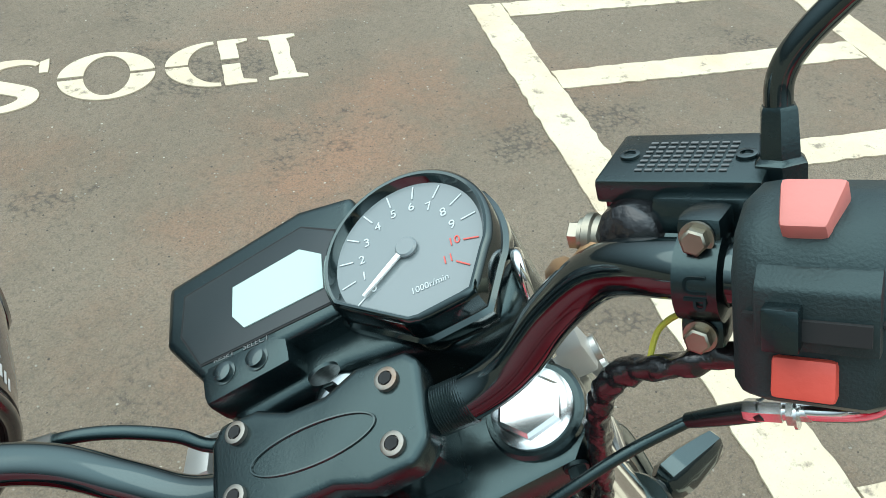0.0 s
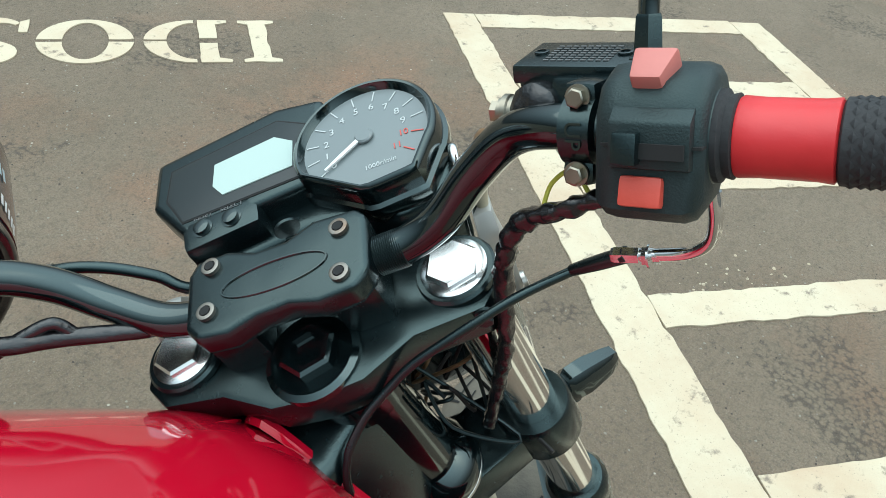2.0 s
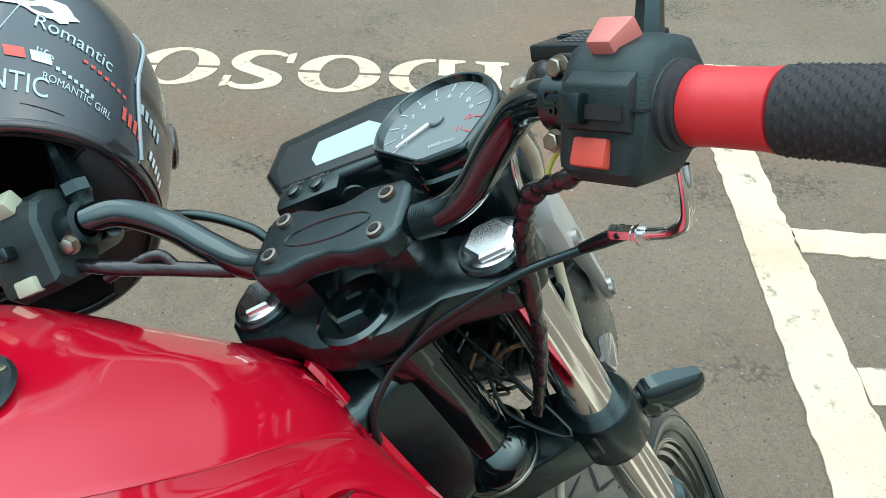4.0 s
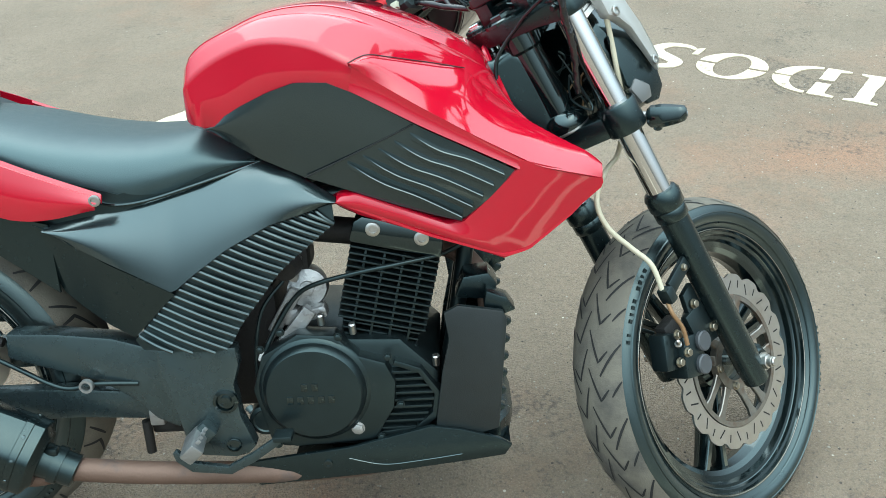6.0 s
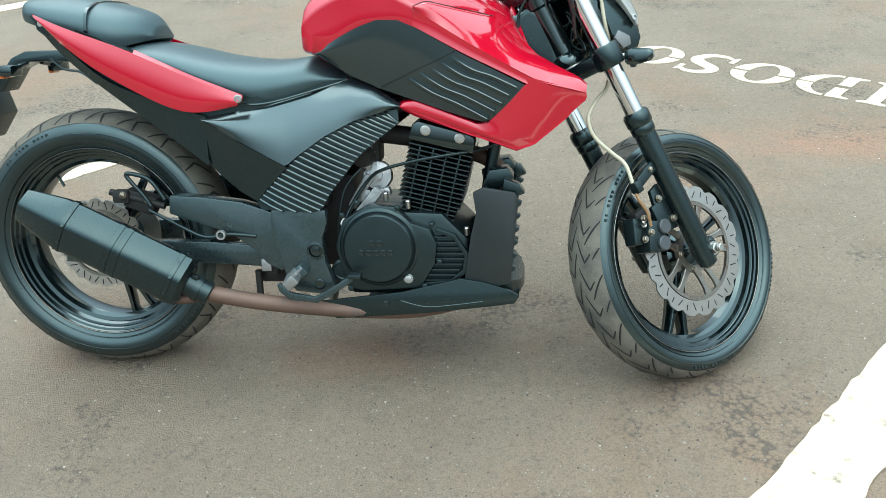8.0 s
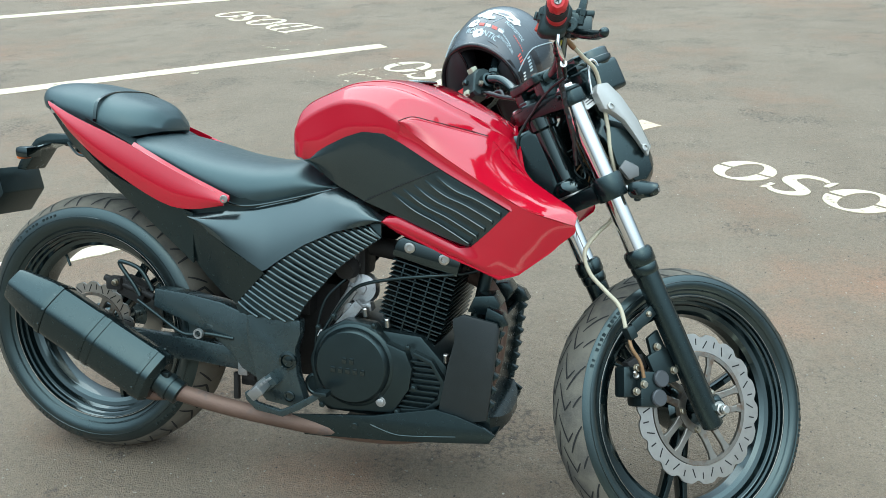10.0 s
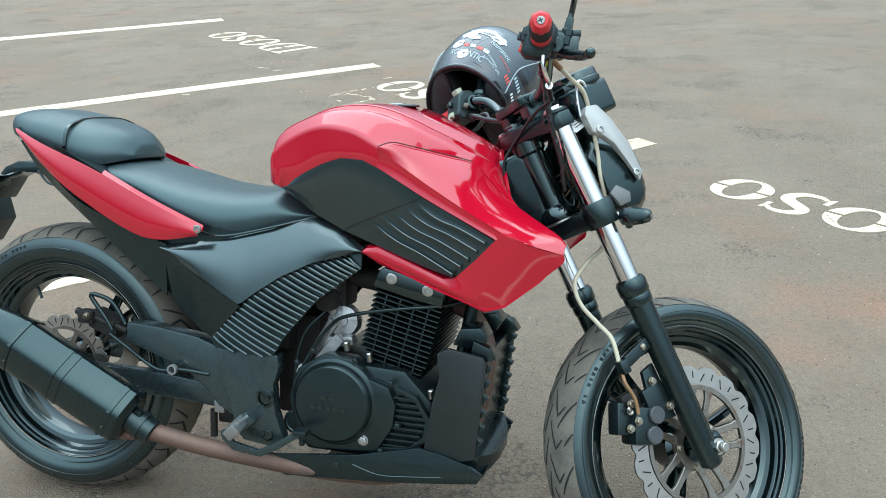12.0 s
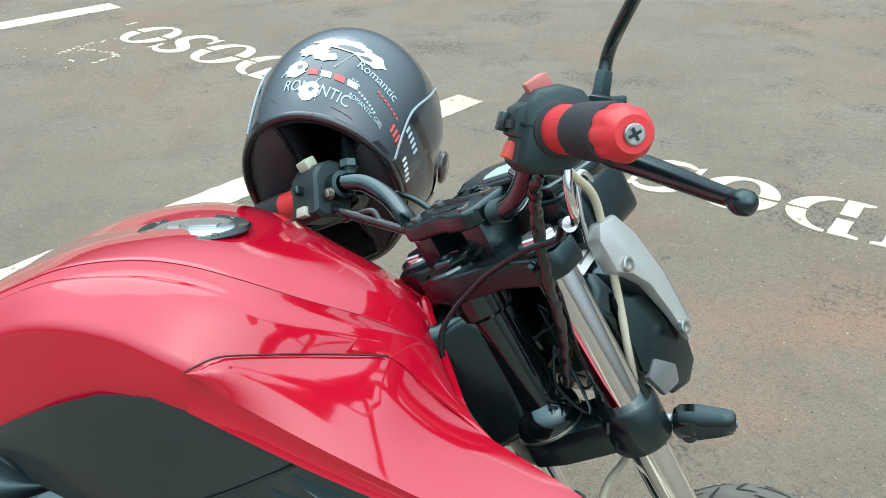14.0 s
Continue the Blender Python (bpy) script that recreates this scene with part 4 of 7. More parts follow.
add(lv, lathe([(0.003, -0.012), (0.0065, -0.008), (0.0085, 0.0), (0.008, 0.006), (0.005, 0.010), (0.001, 0.0115)], (0.083, -0.030, 0.172), (0.05, 0, 1), 18))
part("brake_lever", lv, BLACK_SATIN, bike, "black brake lever with ball end", GR)

# left switch housing, clutch lever and mirror stub
GL = grip_frame(1) @ pose(0, 0, 0, 0, 0, 37)
hl_ = bmesh.new()
rings = []
for z, k in ((0.0, 0.86), (0.004, 0.97), (0.044, 1.0), (0.051, 0.93), (0.055, 0.8)):
    rings.append([Vector((-x * k, y * k, z)) for x, y in prof])
loft(rings, bm=hl_)
swl = part("left_switch_housing", hl_, SWITCH, bike, "black plastic left switch housing", GL)
part("dip_switch", box((0.016, 0.012, 0.02), (0.024, 0.03, 0.026), 0.002, pose(0, 0, 0, 0, 0, -40)), CREAM, swl, "pale green rocker switch")
part("horn_button", box((0.010, 0.012, 0.018), (0.028, -0.03, 0.026), 0.002), CREAM, swl, "pale green horn button")
part("indicator_switch", box((0.012, 0.010, 0.012), (0.034, -0.004, 0.03), 0.002), BLACK_GLOSS, swl)
part("mirror_clamp", add(lathe([(0.0113, -0.016), (0.0165, -0.015), (0.0165, 0.0), (0.0113, 0.001)], (0, 0, 0), (0, 0, 1), 28, closed=True), box((0.03, 0.02, 0.018), (-0.018, 0.004, -0.008), 0.004)), BLACK_SATIN, bike, m=GL)
part("clamp_screw", hexbolt((0.013, -0.012, -0.008), (1, -0.2, 0), 0.0058, 0.007), ZINC, bike, m=GL)
part("mirror_boot", lathe([(0.010, 0.0), (0.011, 0.010), (0.013, 0.012), (0.013, 0.021), (0.010, 0.024), (0.0075, 0.046), (0.0055, 0.062)], (-0.016, 0.012, -0.006), (0.0, 1, 0.12), 8), BLACK_SATIN, bike, "black rubber mirror boot", GL)
part("mirror_stem", tube([(-0.016, 0.06, 0.0), (-0.018, 0.09, 0.01), (-0.02, 0.12, 0.03), (-0.022, 0.16, 0.055)], 0.0056, 12), BLACK_GLOSS, bike, "gloss black mirror stem", GL)
part("clutch_lever", tube([(-0.02, -0.008, -0.02), (-0.04, -0.010, 0.0), (-0.056, -0.012, 0.05), (-0.058, -0.014, 0.10), (-0.05, -0.016, 0.15)], [0.006, 0.0078, 0.0072, 0.006, 0.0068], 12), BLACK_SATIN, bike, "black clutch lever", GL)

# -- instruments --
U = 0.738
unit = [(0.129, 0.091), (0.142, -0.004), (0.134, -0.04), (0.058, -0.030), (0.054, 0.02), (0.051, 0.066), (0.086, 0.092)]
pod = prism(unit, "xy", U - 0.03, U, 0.006, 3)
cluster = part("instrument_panel", pod, BLACK_SATIN, bike, "black instrument panel with grey LCD and round rev counter", STEER)
inner = [(0.115, 0.077), (0.126, -0.005), (0.112, -0.026), (0.065, -0.025), (0.062, 0.066), (0.087, 0.079)]
part("lens_frame", prism([(0.1162, 0.078), (0.1273, -0.005), (0.113, -0.027), (0.064, -0.026), (0.061, 0.0665), (0.0868, 0.0803)], "xy", U - 0.004, U + 0.0006, 0.0003), GROOVE, cluster)
part("display_lens", prism(inner, "xy", U - 0.004, U + 0.0012, 0.0012), LENS, cluster, "smoked display lens")
part("lcd", prism([(0.1045, 0.0425), (0.1095, -0.003), (0.099, -0.0165), (0.0755, -0.0155), (0.073, 0.036), (0.084, 0.0435)], "xy", U + 0.001, U + 0.002, 0), LCD, cluster, "pale green blank LCD")
LOW_RIM = [(-0.016, 0.0395), (-0.043, 0.0035), (-0.0405, -0.0265), (-0.016, -0.0390)]


def dial_pts(r, h):
    """A circle whose rider-side rim is cut by straight edges."""
    k = r / 0.0425
    a0, a1 = math.atan2(LOW_RIM[0][1], LOW_RIM[0][0]), math.atan2(LOW_RIM[3][1], LOW_RIM[3][0])
    out = [Vector((r * math.cos(a), r * math.sin(a), h)) for a in np.linspace(a1, a0, 44)]
    low_edge = resample([(*p, 0) for p in LOW_RIM], 20)
    return out + [Vector((p.x * k, p.y * k, h)) for p in low_edge[1:-1]]


DM = STEER @ Matrix.Translation((0.075, -0.0675, U - 0.002))
dial = loft([dial_pts(r, h) for r, h in ((0.044, -0.030), (0.0505, -0.024), (0.0525, -0.014), (0.0525, -0.008), (0.0500, -0.006), (0.0496, 0.006), (0.0488, 0.0088), (0.0472, 0.010), (0.0456, 0.0097), (0.0448, 0.0078), (0.0425, 0.004))])
rev = part("rev_counter", dial, BLACK_GLOSS, bike, "round rev counter with black bezel", DM)
part("dial_face", loft([dial_pts(r, h) for r, h in ((0.0428, 0.003), (0.0428, 0.0045))]), DIAL, rev, "grey dial")
DIAL_INK = material("dial_white_print", (0.5, 0.53, 0.53), 0.5, 0, 0.05)
tick, red = bmesh.new(), bmesh.new()
for k in range(12):
    a = radians(214 - k * 23.2) + 0.0
    c, s = math.cos(a), math.sin(a)
    # local: x ahead is up on the dial, -y is to the right
    ux, uy = s, -c
    if k < 12:
        t = box((0.0085, 0.0008, 0.0004), (0.0368 * ux, 0.0368 * uy, 0.0049), 0, pose(0, 0, 0, 0, 0, math.degrees(math.atan2(uy, ux))))
        add(red if k > 9 else tick, t)
    t = text_mesh(str(k), 0.0078 if k < 10 else 0.0070, Matrix.Translation((0.0272 * ux, 0.0272 * uy, 0.0048)) @ pose(0, 0, 0, 0, 0, -90), 0.0002)
    add(red if k > 9 else tick, t)
part("unit_print", text_mesh("1000r/min", 0.0052, Matrix.Translation((-0.028, -0.008, 0.0048)) @ pose(0, 0, 0, 0, 0, -90), 0.0002), DIAL_INK, rev)
part("dial_print", tick, DIAL_INK, rev, "white dial figures 0 to 9")
part("red_zone_print", red, RED_INK, rev, "red dial figures 10 and 11")
a = radians(214)
nd = Vector((math.sin(a), -math.cos(a), 0))
sd = Vector((-nd.y, nd.x, 0))
nb_ = bmesh.new()
loft([[nd * d + sd * w + Vector((0, 0, h)) for w, h in ((-wd, 0.0062), (wd, 0.0062), (wd, 0.0074), (-wd, 0.0074))] for d, wd in ((0.004, 0.0016), (0.02, 0.0014), (0.034, 0.0007))], bm=nb_)
part("needle", nb_, WHITE_INK, rev, "white needle at rest on zero")
part("needle_hub", rod((0, 0, 0.0045), (0, 0, 0.0078), 0.0062, 24, 0.001), DIAL, rev)
bt = box((0.028, 0.056, 0.026), (0.052, 0.039, U - 0.013), 0.006, pose(0, 0, 0, 0, 0, 6))
bp_ = part("button_box", bt, BLACK_SATIN, cluster, "black button box marked RESET and SELECT")
for y, word in ((0.051, "RESET"), (0.030, "SELECT")):
    part("button", lathe([(0.0072, 0), (0.0072, 0.001), (0.0055, 0.0012), (0.0055, 0.0035), (0.003, 0.0042)], (0.0505, y, U - 0.0005), (0, 0, 1), 20), BLACK_GLOSS, bp_)
    part("button_print", text_mesh(word, 0.0052, Matrix.Translation((0.0612, y, U + 0.0002)) @ pose(0, 0, 0, 0, 0, -90), 0.0002), GREY_INK, bp_)
# shroud under the instruments
ub = prism([(0.12, 0.07), (0.118, -0.112), (0.05, -0.122), (0.026, -0.108), (0.020, -0.075), (0.032, -0.045), (0.036, -0.012), (0.030, 0.03), (0.026, 0.055), (0.05, 0.075)], "xy", 0.655, 0.719, 0.010, 3)
part("instrument_shroud", ub, BLACK_SATIN, bike, "black plastic shroud below the instruments", STEER)
ig = lathe([(0.013, 0), (0.015, 0.001), (0.015, 0.010), (0.012, 0.012), (0.003, 0.012)], (0.018, -0.008, 0.712), (0, 0, 1), 24)
part("ignition_lock", ig, CHROME, bike, "chrome ignition lock ring", STEER)
ky = box((0.002, 0.006, 0.014), (0.019, -0.009, 0.728), 0.0005)
add(ky, lathe([(0.0015, -0.001), (0.0085, -0.001), (0.0085, 0.001), (0.0015, 0.001)], (0.024, -0.009, 0.738), (1, 0.3, 0.2), 18))
part("ignition_key", ky, BLACK_MATT, bike, "black-headed ignition key", STEER)

# -- headlight --
hd = bmesh.new()
rings = []
for f, w0, w1, u0, u1 in ((0.02, 0.065, 0.06, 0.52, 0.645), (0.045, 0.098, 0.08, 0.475, 0.664), (0.080, 0.108, 0.078, 0.452, 0.66), (0.110, 0.10, 0.064, 0.448, 0.632), (0.128, 0.08, 0.045, 0.458, 0.595), (0.137, 0.04, 0.02, 0.478, 0.55)):
    pts = []
    for k in range(24):
        a = 2 * math.pi * k / 24
        y, z = math.cos(a), math.sin(a)
        w = w0 if z < 0 else w0 + (w1 - w0) * z
        e = 0.75
        pts.append(Vector((f, w * math.copysign(abs(y) ** e, y), (u0 + u1) / 2 + (u1 - u0) / 2 * math.copysign(abs(z) ** e, z))))
    rings.append(pts)
loft(rings, bm=hd)
hlight = part("headlight", hd, BLACK_GLOSS, bike, "black headlight unit with silver side shrouds", STEER)
for s in (-1, 1):
    poly = [(0.026, 0.664), (0.036, 0.678), (0.062, 0.674), (0.085, 0.64), (0.104, 0.585), (0.108, 0.525), (0.088, 0.508), (0.078, 0.55), (0.064, 0.592), (0.046, 0.615), (0.028, 0.628)]
    sh = prism(poly, "xz", s * 0.108, s * 0.128, 0.004)
    for v in sh.verts:
        if abs(v.co.y) > 0.115:
            v.co.y -= s * max(0, (v.co.x - 0.055)) * 0.32
    side = part("side_shroud", sh, SILVER, hlight, "silver painted headlight side shroud")
    for f, z, y in ((0.043, 0.628, 0.1275), (0.086, 0.527, 0.118)):
        part("shroud_bolt", allen((f, s * y, z), (0.1, s, 0), 0.0078, 0.004), STEEL, side)
    part("lower_housing", prism([(0.03, 0.60), (0.075, 0.575), (0.100, 0.515), (0.094, 0.482), (0.072, 0.468), (0.045, 0.474), (0.02, 0.52)], "xz", s * 0.098, s * 0.106, 0.003), BLACK_SATIN, hlight)
    part("clear_bulb_cover", prism([(0.02, 0.512), (0.04, 0.522), (0.064, 0.498), (0.056, 0.480), (0.03, 0.482)], "xz", s * 0.1, s * 0.109, 0.004), GLASS, hlight)
stk = part("sticker", box((0.046, 0.0012, 0.040), (0.026, -0.096, 0.662), 0.0003, pose(0, 0, 0, -32, -12, 0)), WHITE_INK, bike, "white printed label with small unreadable print", STEER)
for i in range(5):
    row = box((0.032 - 0.005 * (i % 2), 0.0004, 0.0022), (0, -0.0009, 0.012 - 0.0058 * i), 0)
    bmesh.ops.transform(row, matrix=Matrix.Translation((0.026, -0.096, 0.662)) @ pose(0, 0, 0, -32, -12, 0), verts=row.verts)
    part("sticker_print", row, GREY_INK, stk)

# -- brake hose loop, hoses and looms on the front end --
part("brake_hose", tube([(0.004, -0.142, 0.768), (0.022, -0.138, 0.735), (0.042, -0.130, 0.705), (0.044, -0.120, 0.668), (0.036, -0.106, 0.60), (0.022, -0.100, 0.55), (0.020, -0.088, 0.51), (0.014, -0.065, 0.46), (0.0, -0.04, 0.42), (-0.031, -0.03, 0.409), (-0.087, -0.04, 0.387), (-0.103, -0.05, 0.347), (-0.099, -0.07, 0.303), (-0.097, -0.09, 0.268), (-0.108, -0.096, 0.225)], 0.0042, 10), HOSE, bike, "cream brake hose", STEER)
GRS = STEER.inverted() @ GR
part("hose_end", tube([GRS @ Vector((0.026, 0.002, -0.052)), (-0.014, -0.152, 0.787), (-0.004, -0.146, 0.778), (0.010, -0.140, 0.757)], 0.0055, 10), BRASS, bike, "brown weathered hose end", STEER)
part("hose_guide", tube([(0.028, -0.110, 0.665), (0.034, -0.114, 0.695), (0.043, -0.118, 0.720), (0.052, -0.119, 0.726), (0.060, -0.118, 0.717), (0.060, -0.114, 0.695), (0.054, -0.110, 0.665)], 0.0034, 10), CHROME, bike, "chrome wire hose guide loop", STEER)
loom = part("wiring_loom", tube([(-0.065, -0.196, 0.770), (-0.054, -0.172, 0.760), (-0.041, -0.149, 0.745), (-0.039, -0.131, 0.715), (-0.045, -0.115, 0.66), (-0.042, -0.098, 0.61), (-0.045, -0.07, 0.55)], [0.004, 0.0052, 0.006, 0.0062, 0.0055, 0.005, 0.0045], 14, 16), TAPE, bike, "black taped wiring loom", STEER)
for v in loom.data.vertices:
    v.co += 0.0022 * Vector(noise.noise_vector(v.co * 150))
part("yellow_wire", tube([(-0.047, -0.163, 0.757), (-0.04, -0.172, 0.766), (-0.042, -0.184, 0.772), (-0.055, -0.188, 0.766)], 0.0013, 8), YELLOW, bike, m=STEER)
part("green_wire", tube([(-0.06, -0.186, 0.764), (-0.065, -0.195, 0.768), (-0.07, -0.205, 0.77)], 0.0013, 8), GREEN, bike, m=STEER)
part("cable_boot", tube([GRS @ Vector((0.0305, -0.0710, 0.006)), (GRS @ Vector((0.0305, -0.0710, 0.006))).lerp(Vector((-0.054, -0.166, 0.7085)), 0.5), Vector((-0.054, -0.166, 0.7085))], [0.0048, 0.0045, 0.0034], 12), BLACK_SATIN, bike, m=STEER)
part("throttle_cable", tube([Vector((-0.054, -0.172, 0.7088)), Vector((-0.056, -0.146, 0.707)), Vector((-0.0585, -0.128, 0.7055)), Vector((-0.062, -0.105, 0.701)), Vector((-0.065, -0.079, 0.694)), Vector((-0.067, -0.061, 0.688)), Vector((-0.071, -0.044, 0.680)), Vector((-0.081, -0.018, 0.667)), Vector((-0.097, 0.004, 0.645)), Vector((-0.108, 0.012, 0.60)), Vector((-0.108, 0.004, 0.53)), Vector((-0.10, -0.02, 0.45))], 0.0029, 10), BLACK_SATIN, bike, "black throttle cable", STEER)
part("clutch_cable", tube([(0.038, 0.192, 0.766), (0.036, 0.142, 0.762), (0.034, 0.113, 0.751), (0.028, 0.086, 0.734), (0.022, 0.069, 0.718), (0.030, 0.030, 0.700)], 0.0040, 12), BLACK_SATIN, bike, "black clutch cable", STEER)
part("left_loom", tube([(-0.020, 0.215, 0.790), (-0.021, 0.185, 0.782), (-0.021, 0.158, 0.770), (-0.014, 0.138, 0.755), (-0.013, 0.110, 0.742), (-0.012, 0.085, 0.731), (0.0, 0.06, 0.715)], [0.005, 0.0055, 0.006, 0.006, 0.0056, 0.005, 0.004], 12), TAPE, bike, "black sleeved wiring loom", STEER)
part("loom_tail", tube([(-0.012, 0.128, 0.752), (-0.010, 0.134, 0.764), (-0.016, 0.150, 0.768), (-0.024, 0.175, 0.768)], 0.0042, 10), TAPE, bike, m=STEER)
part("cable_adjuster", tube([(0.036, 0.142, 0.762), (0.037, 0.160, 0.764)], 0.0048, 10, 1), STEEL, bike, m=STEER)
# wires behind the headlight
rnd = random.Random(4)
for i in range(9):
    p = Vector((-0.03 + 0.05 * rnd.random(), -0.05 + 0.06 * rnd.random(), 0.52 + 0.1 * rnd.random()))
    pts = [p + Vector((rnd.uniform(-0.02, 0.02), rnd.uniform(-0.025, 0.025), rnd.uniform(-0.03, 0.03))) * j * 0.7 for j in range(5)]
    part("loose_wire", tube(pts, 0.0016, 8), (BLACK_MATT, DIRT_BLACK, BLACK_MATT, BRASS)[i % 4], bike, m=STEER)

# -- front indicators --
for s in (-1, 1):
    ind = part("indicator", rod((0.004, s * 0.112, 0.474), (0.018, s * 0.122, 0.464), 0.006, 14), ALU, bike, "small black front indicator", STEER)
    base, along = Vector((0.012, s * 0.119, 0.466)), Vector((0.42, s * 0.78, -0.38)).normalized()
    upw = (Vector((0, 0, 1)) - along * along.z).normalized()
    out = along.cross(upw)
    body = bmesh.new()
    rings = []
    for q, w, h, dz in ((0.0, 0.009, 0.010, 0), (0.006, 0.013, 0.0155, 0), (0.024, 0.0135, 0.0165, 0.0005), (0.046, 0.011, 0.013, 0.002), (0.056, 0.009, 0.0105, 0.003), (0.059, 0.006, 0.007, 0.003)):
        c = base + along * q + upw * dz
        rings.append([c + out * w * ca + upw * h * cb for ca, cb in ((-1, -0.45), (-0.55, -1), (0.55, -1), (1, -0.45), (0.9, 0.5), (0.5, 1), (-0.5, 1), (-0.9, 0.5))])
    loft(rings, bm=body)
    part("indicator_body", body, BLACK_GLOSS, ind)
    foot = base + along * 0.016 - upw * 0.014
    part("indicator_foot", rod(foot, foot - upw * 0.008, 0.007, 12, 0.002), BLACK_SATIN, ind)
    part("indicator_lens", rod(base + along * 0.058 + upw * 0.002, base + along * 0.0605 + upw * 0.002, 0.0045, 12), GLASS, ind)

# -- front brake caliper and hose bracket --
cal = box((0.052, 0.05, 0.07), (-0.105, -0.066, 0.095), 0.008, pose(0, 0, 0, 0, 28, 0))
add(cal, box((0.032, 0.034, 0.06), (-0.135, -0.062, 0.125), 0.006, pose(0, 0, 0, 0, 28, 0)))
add(cal, box((0.05, 0.012, 0.06), (-0.06, -0.084, 0.125), 0.004))
cp = part("brake_caliper", cal, BLACK_MATT, bike, "grimy black brake caliper", STEER)
CALGREY = material("caliper_grey", (0.06, 0.065, 0.07), 0.45, 0.2)
for x, z in ((-0.078, 0.104), (-0.100, 0.074)):
    part("piston_cover", lathe([(0.0165, 0), (0.0165, 0.006), (0.0145, 0.008), (0.001, 0.008)], (x, -0.09, z), (0, -1, 0), 26), CALGREY, cp)
for x, z, y in ((-0.056, 0.162, 0.090), (-0.042, 0.105, 0.09), (-0.115, 0.145, 0.085), (-0.135, 0.105, 0.082), (-0.118, 0.112, 0.09)):
    part("caliper_bolt", hexbolt((x, -y, z), (0, -1, 0), 0.0065, 0.008), ZINC, cp)
part("caliper_bracket", prism([(-0.036, 0.19), (-0.065, 0.185), (-0.075, 0.14), (-0.06, 0.085), (-0.036, 0.08)], "xz", -0.088, -0.078, 0.002), BLACK_MATT, cp)
part("bleed_nipple", lathe([(0.006, 0), (0.006, 0.006), (0.0035, 0.008), (0.0035, 0.018), (0.002, 0.02)], (-0.122, -0.085, 0.13), (-0.4, -0.6, 0.7), 12), STEEL, cp)
part("hose_bracket", add(box((0.06, 0.008, 0.022), (-0.066, -0.1, 0.226), 0.002, pose(0, 0, 0, 0, -12, 0)), box((0.018, 0.022, 0.026), (-0.105, -0.098, 0.215), 0.004)), BLACK_MATT, bike, m=STEER)
part("bracket_bolt", hexbolt((-0.052, -0.104, 0.23), (0, -1, 0), 0.005, 0.005), ZINC, bike, m=STEER)
part("hose_tail", tube([(-0.110, -0.096, 0.205), (-0.116, -0.1, 0.187), (-0.111, -0.1, 0.155), (-0.115, -0.096, 0.125)], 0.0036, 10), BRASS, bike, m=STEER)
part("brake_pad_bridge", box((0.04, 0.022, 0.03), (-0.1, -0.06, 0.145), 0.004), DIRT_BLACK, cp)

SEAM = material("seam_gap", (0.05, 0.002, 0.004), 0.6)
# -- fuel tank: half sections from the lower edge over the ridge to the centre line --
#    x, (y, z) lower edge, (y, z) ridge, (y, z) shoulder, z of the centre line
TANK = [
    (0.548, (-0.112, 0.758), (-0.113, 0.784), (-0.082, 0.806), 0.812),
    (0.556, (-0.131, 0.753), (-0.132, 0.802), (-0.096, 0.836), 0.842),
    (0.580, (-0.138, 0.746), (-0.139, 0.824), (-0.104, 0.858), 0.864),
    (0.624, (-0.148, 0.752), (-0.150, 0.848), (-0.112, 0.878), 0.886),
    (0.680, (-0.164, 0.780), (-0.168, 0.864), (-0.118, 0.899), 0.903),
    (0.740, (-0.178, 0.795), (-0.181, 0.859), (-0.122, 0.906), 0.910),
    (0.790, (-0.186, 0.793), (-0.190, 0.838), (-0.124, 0.901), 0.908),
    (0.840, (-0.180, 0.765), (-0.184, 0.809), (-0.122, 0.885), 0.898),
    (0.890, (-0.162, 0.735), (-0.166, 0.785), (-0.114, 0.856), 0.880),
    (0.940, (-0.130, 0.705), (-0.134, 0.765), (-0.098, 0.822), 0.856),
    (0.975, (-0.108, 0.685), (-0.110, 0.755), (-0.082, 0.800), 0.836),
    (0.998, (-0.095, 0.670), (-0.098, 0.735), (-0.072, 0.782), 0.815),
]
rails = []
for x, lo, rd, sh, zc in TANK:
    # a pressed line runs along the shoulder, with a shallow hollow under it
    k = max(0.0, min(1.0, (x - 0.63) / 0.08))
    fr = max(0.0, min(1.0, (x - 0.84) / 0.10))
    sy, sz = sh[0] * (1 - 0.14 * fr), sh[1] + (zc - sh[1]) * 0.42 * fr
    low_side = spline([(x, rd[0], rd[1]), (x, sy + (rd[0] - sy) * 0.42, rd[1] + (sz - rd[1]) * 0.66 + 0.006 - 0.001 * k), (x, sy * 1.08, sz - 0.008 - 0.0022 * k), (x, sy, sz)], 4)
    top_side = spline([(x, sy, sz), (x, sy * 0.96, sz + 0.0018 + 0.0012 * k), (x, sy * 0.55, (sz + zc) / 2 + 0.005), (x, 0, zc)], 4)
    half = low_side + top_side[1:]
    half = [Vector((x, lo[0] + 0.012, lo[1] - (0.008 if x < 0.6 else 0.03))), Vector((x, *lo)), Vector((x, lo[0], lo[1])).lerp(Vector((x, *rd)), 0.5) + Vector((0, -0.001, 0)), Vector((x, rd[0] + 0.0005, rd[1] - 0.006))] + half
    rails.append(half + [Vector((p.x, -p.y, p.z)) for p in half[-2::-1]])
# smooth along the tank
cols = [resample(spline([r[i] for r in rails], 5), 56) for i in range(len(rails[0]))]
tank_rings = [[c[i] for c in cols] for i in range(56)]
tank = part("fuel_tank", loft(tank_rings), RED, bike, "glossy red fuel tank", sharp=50)
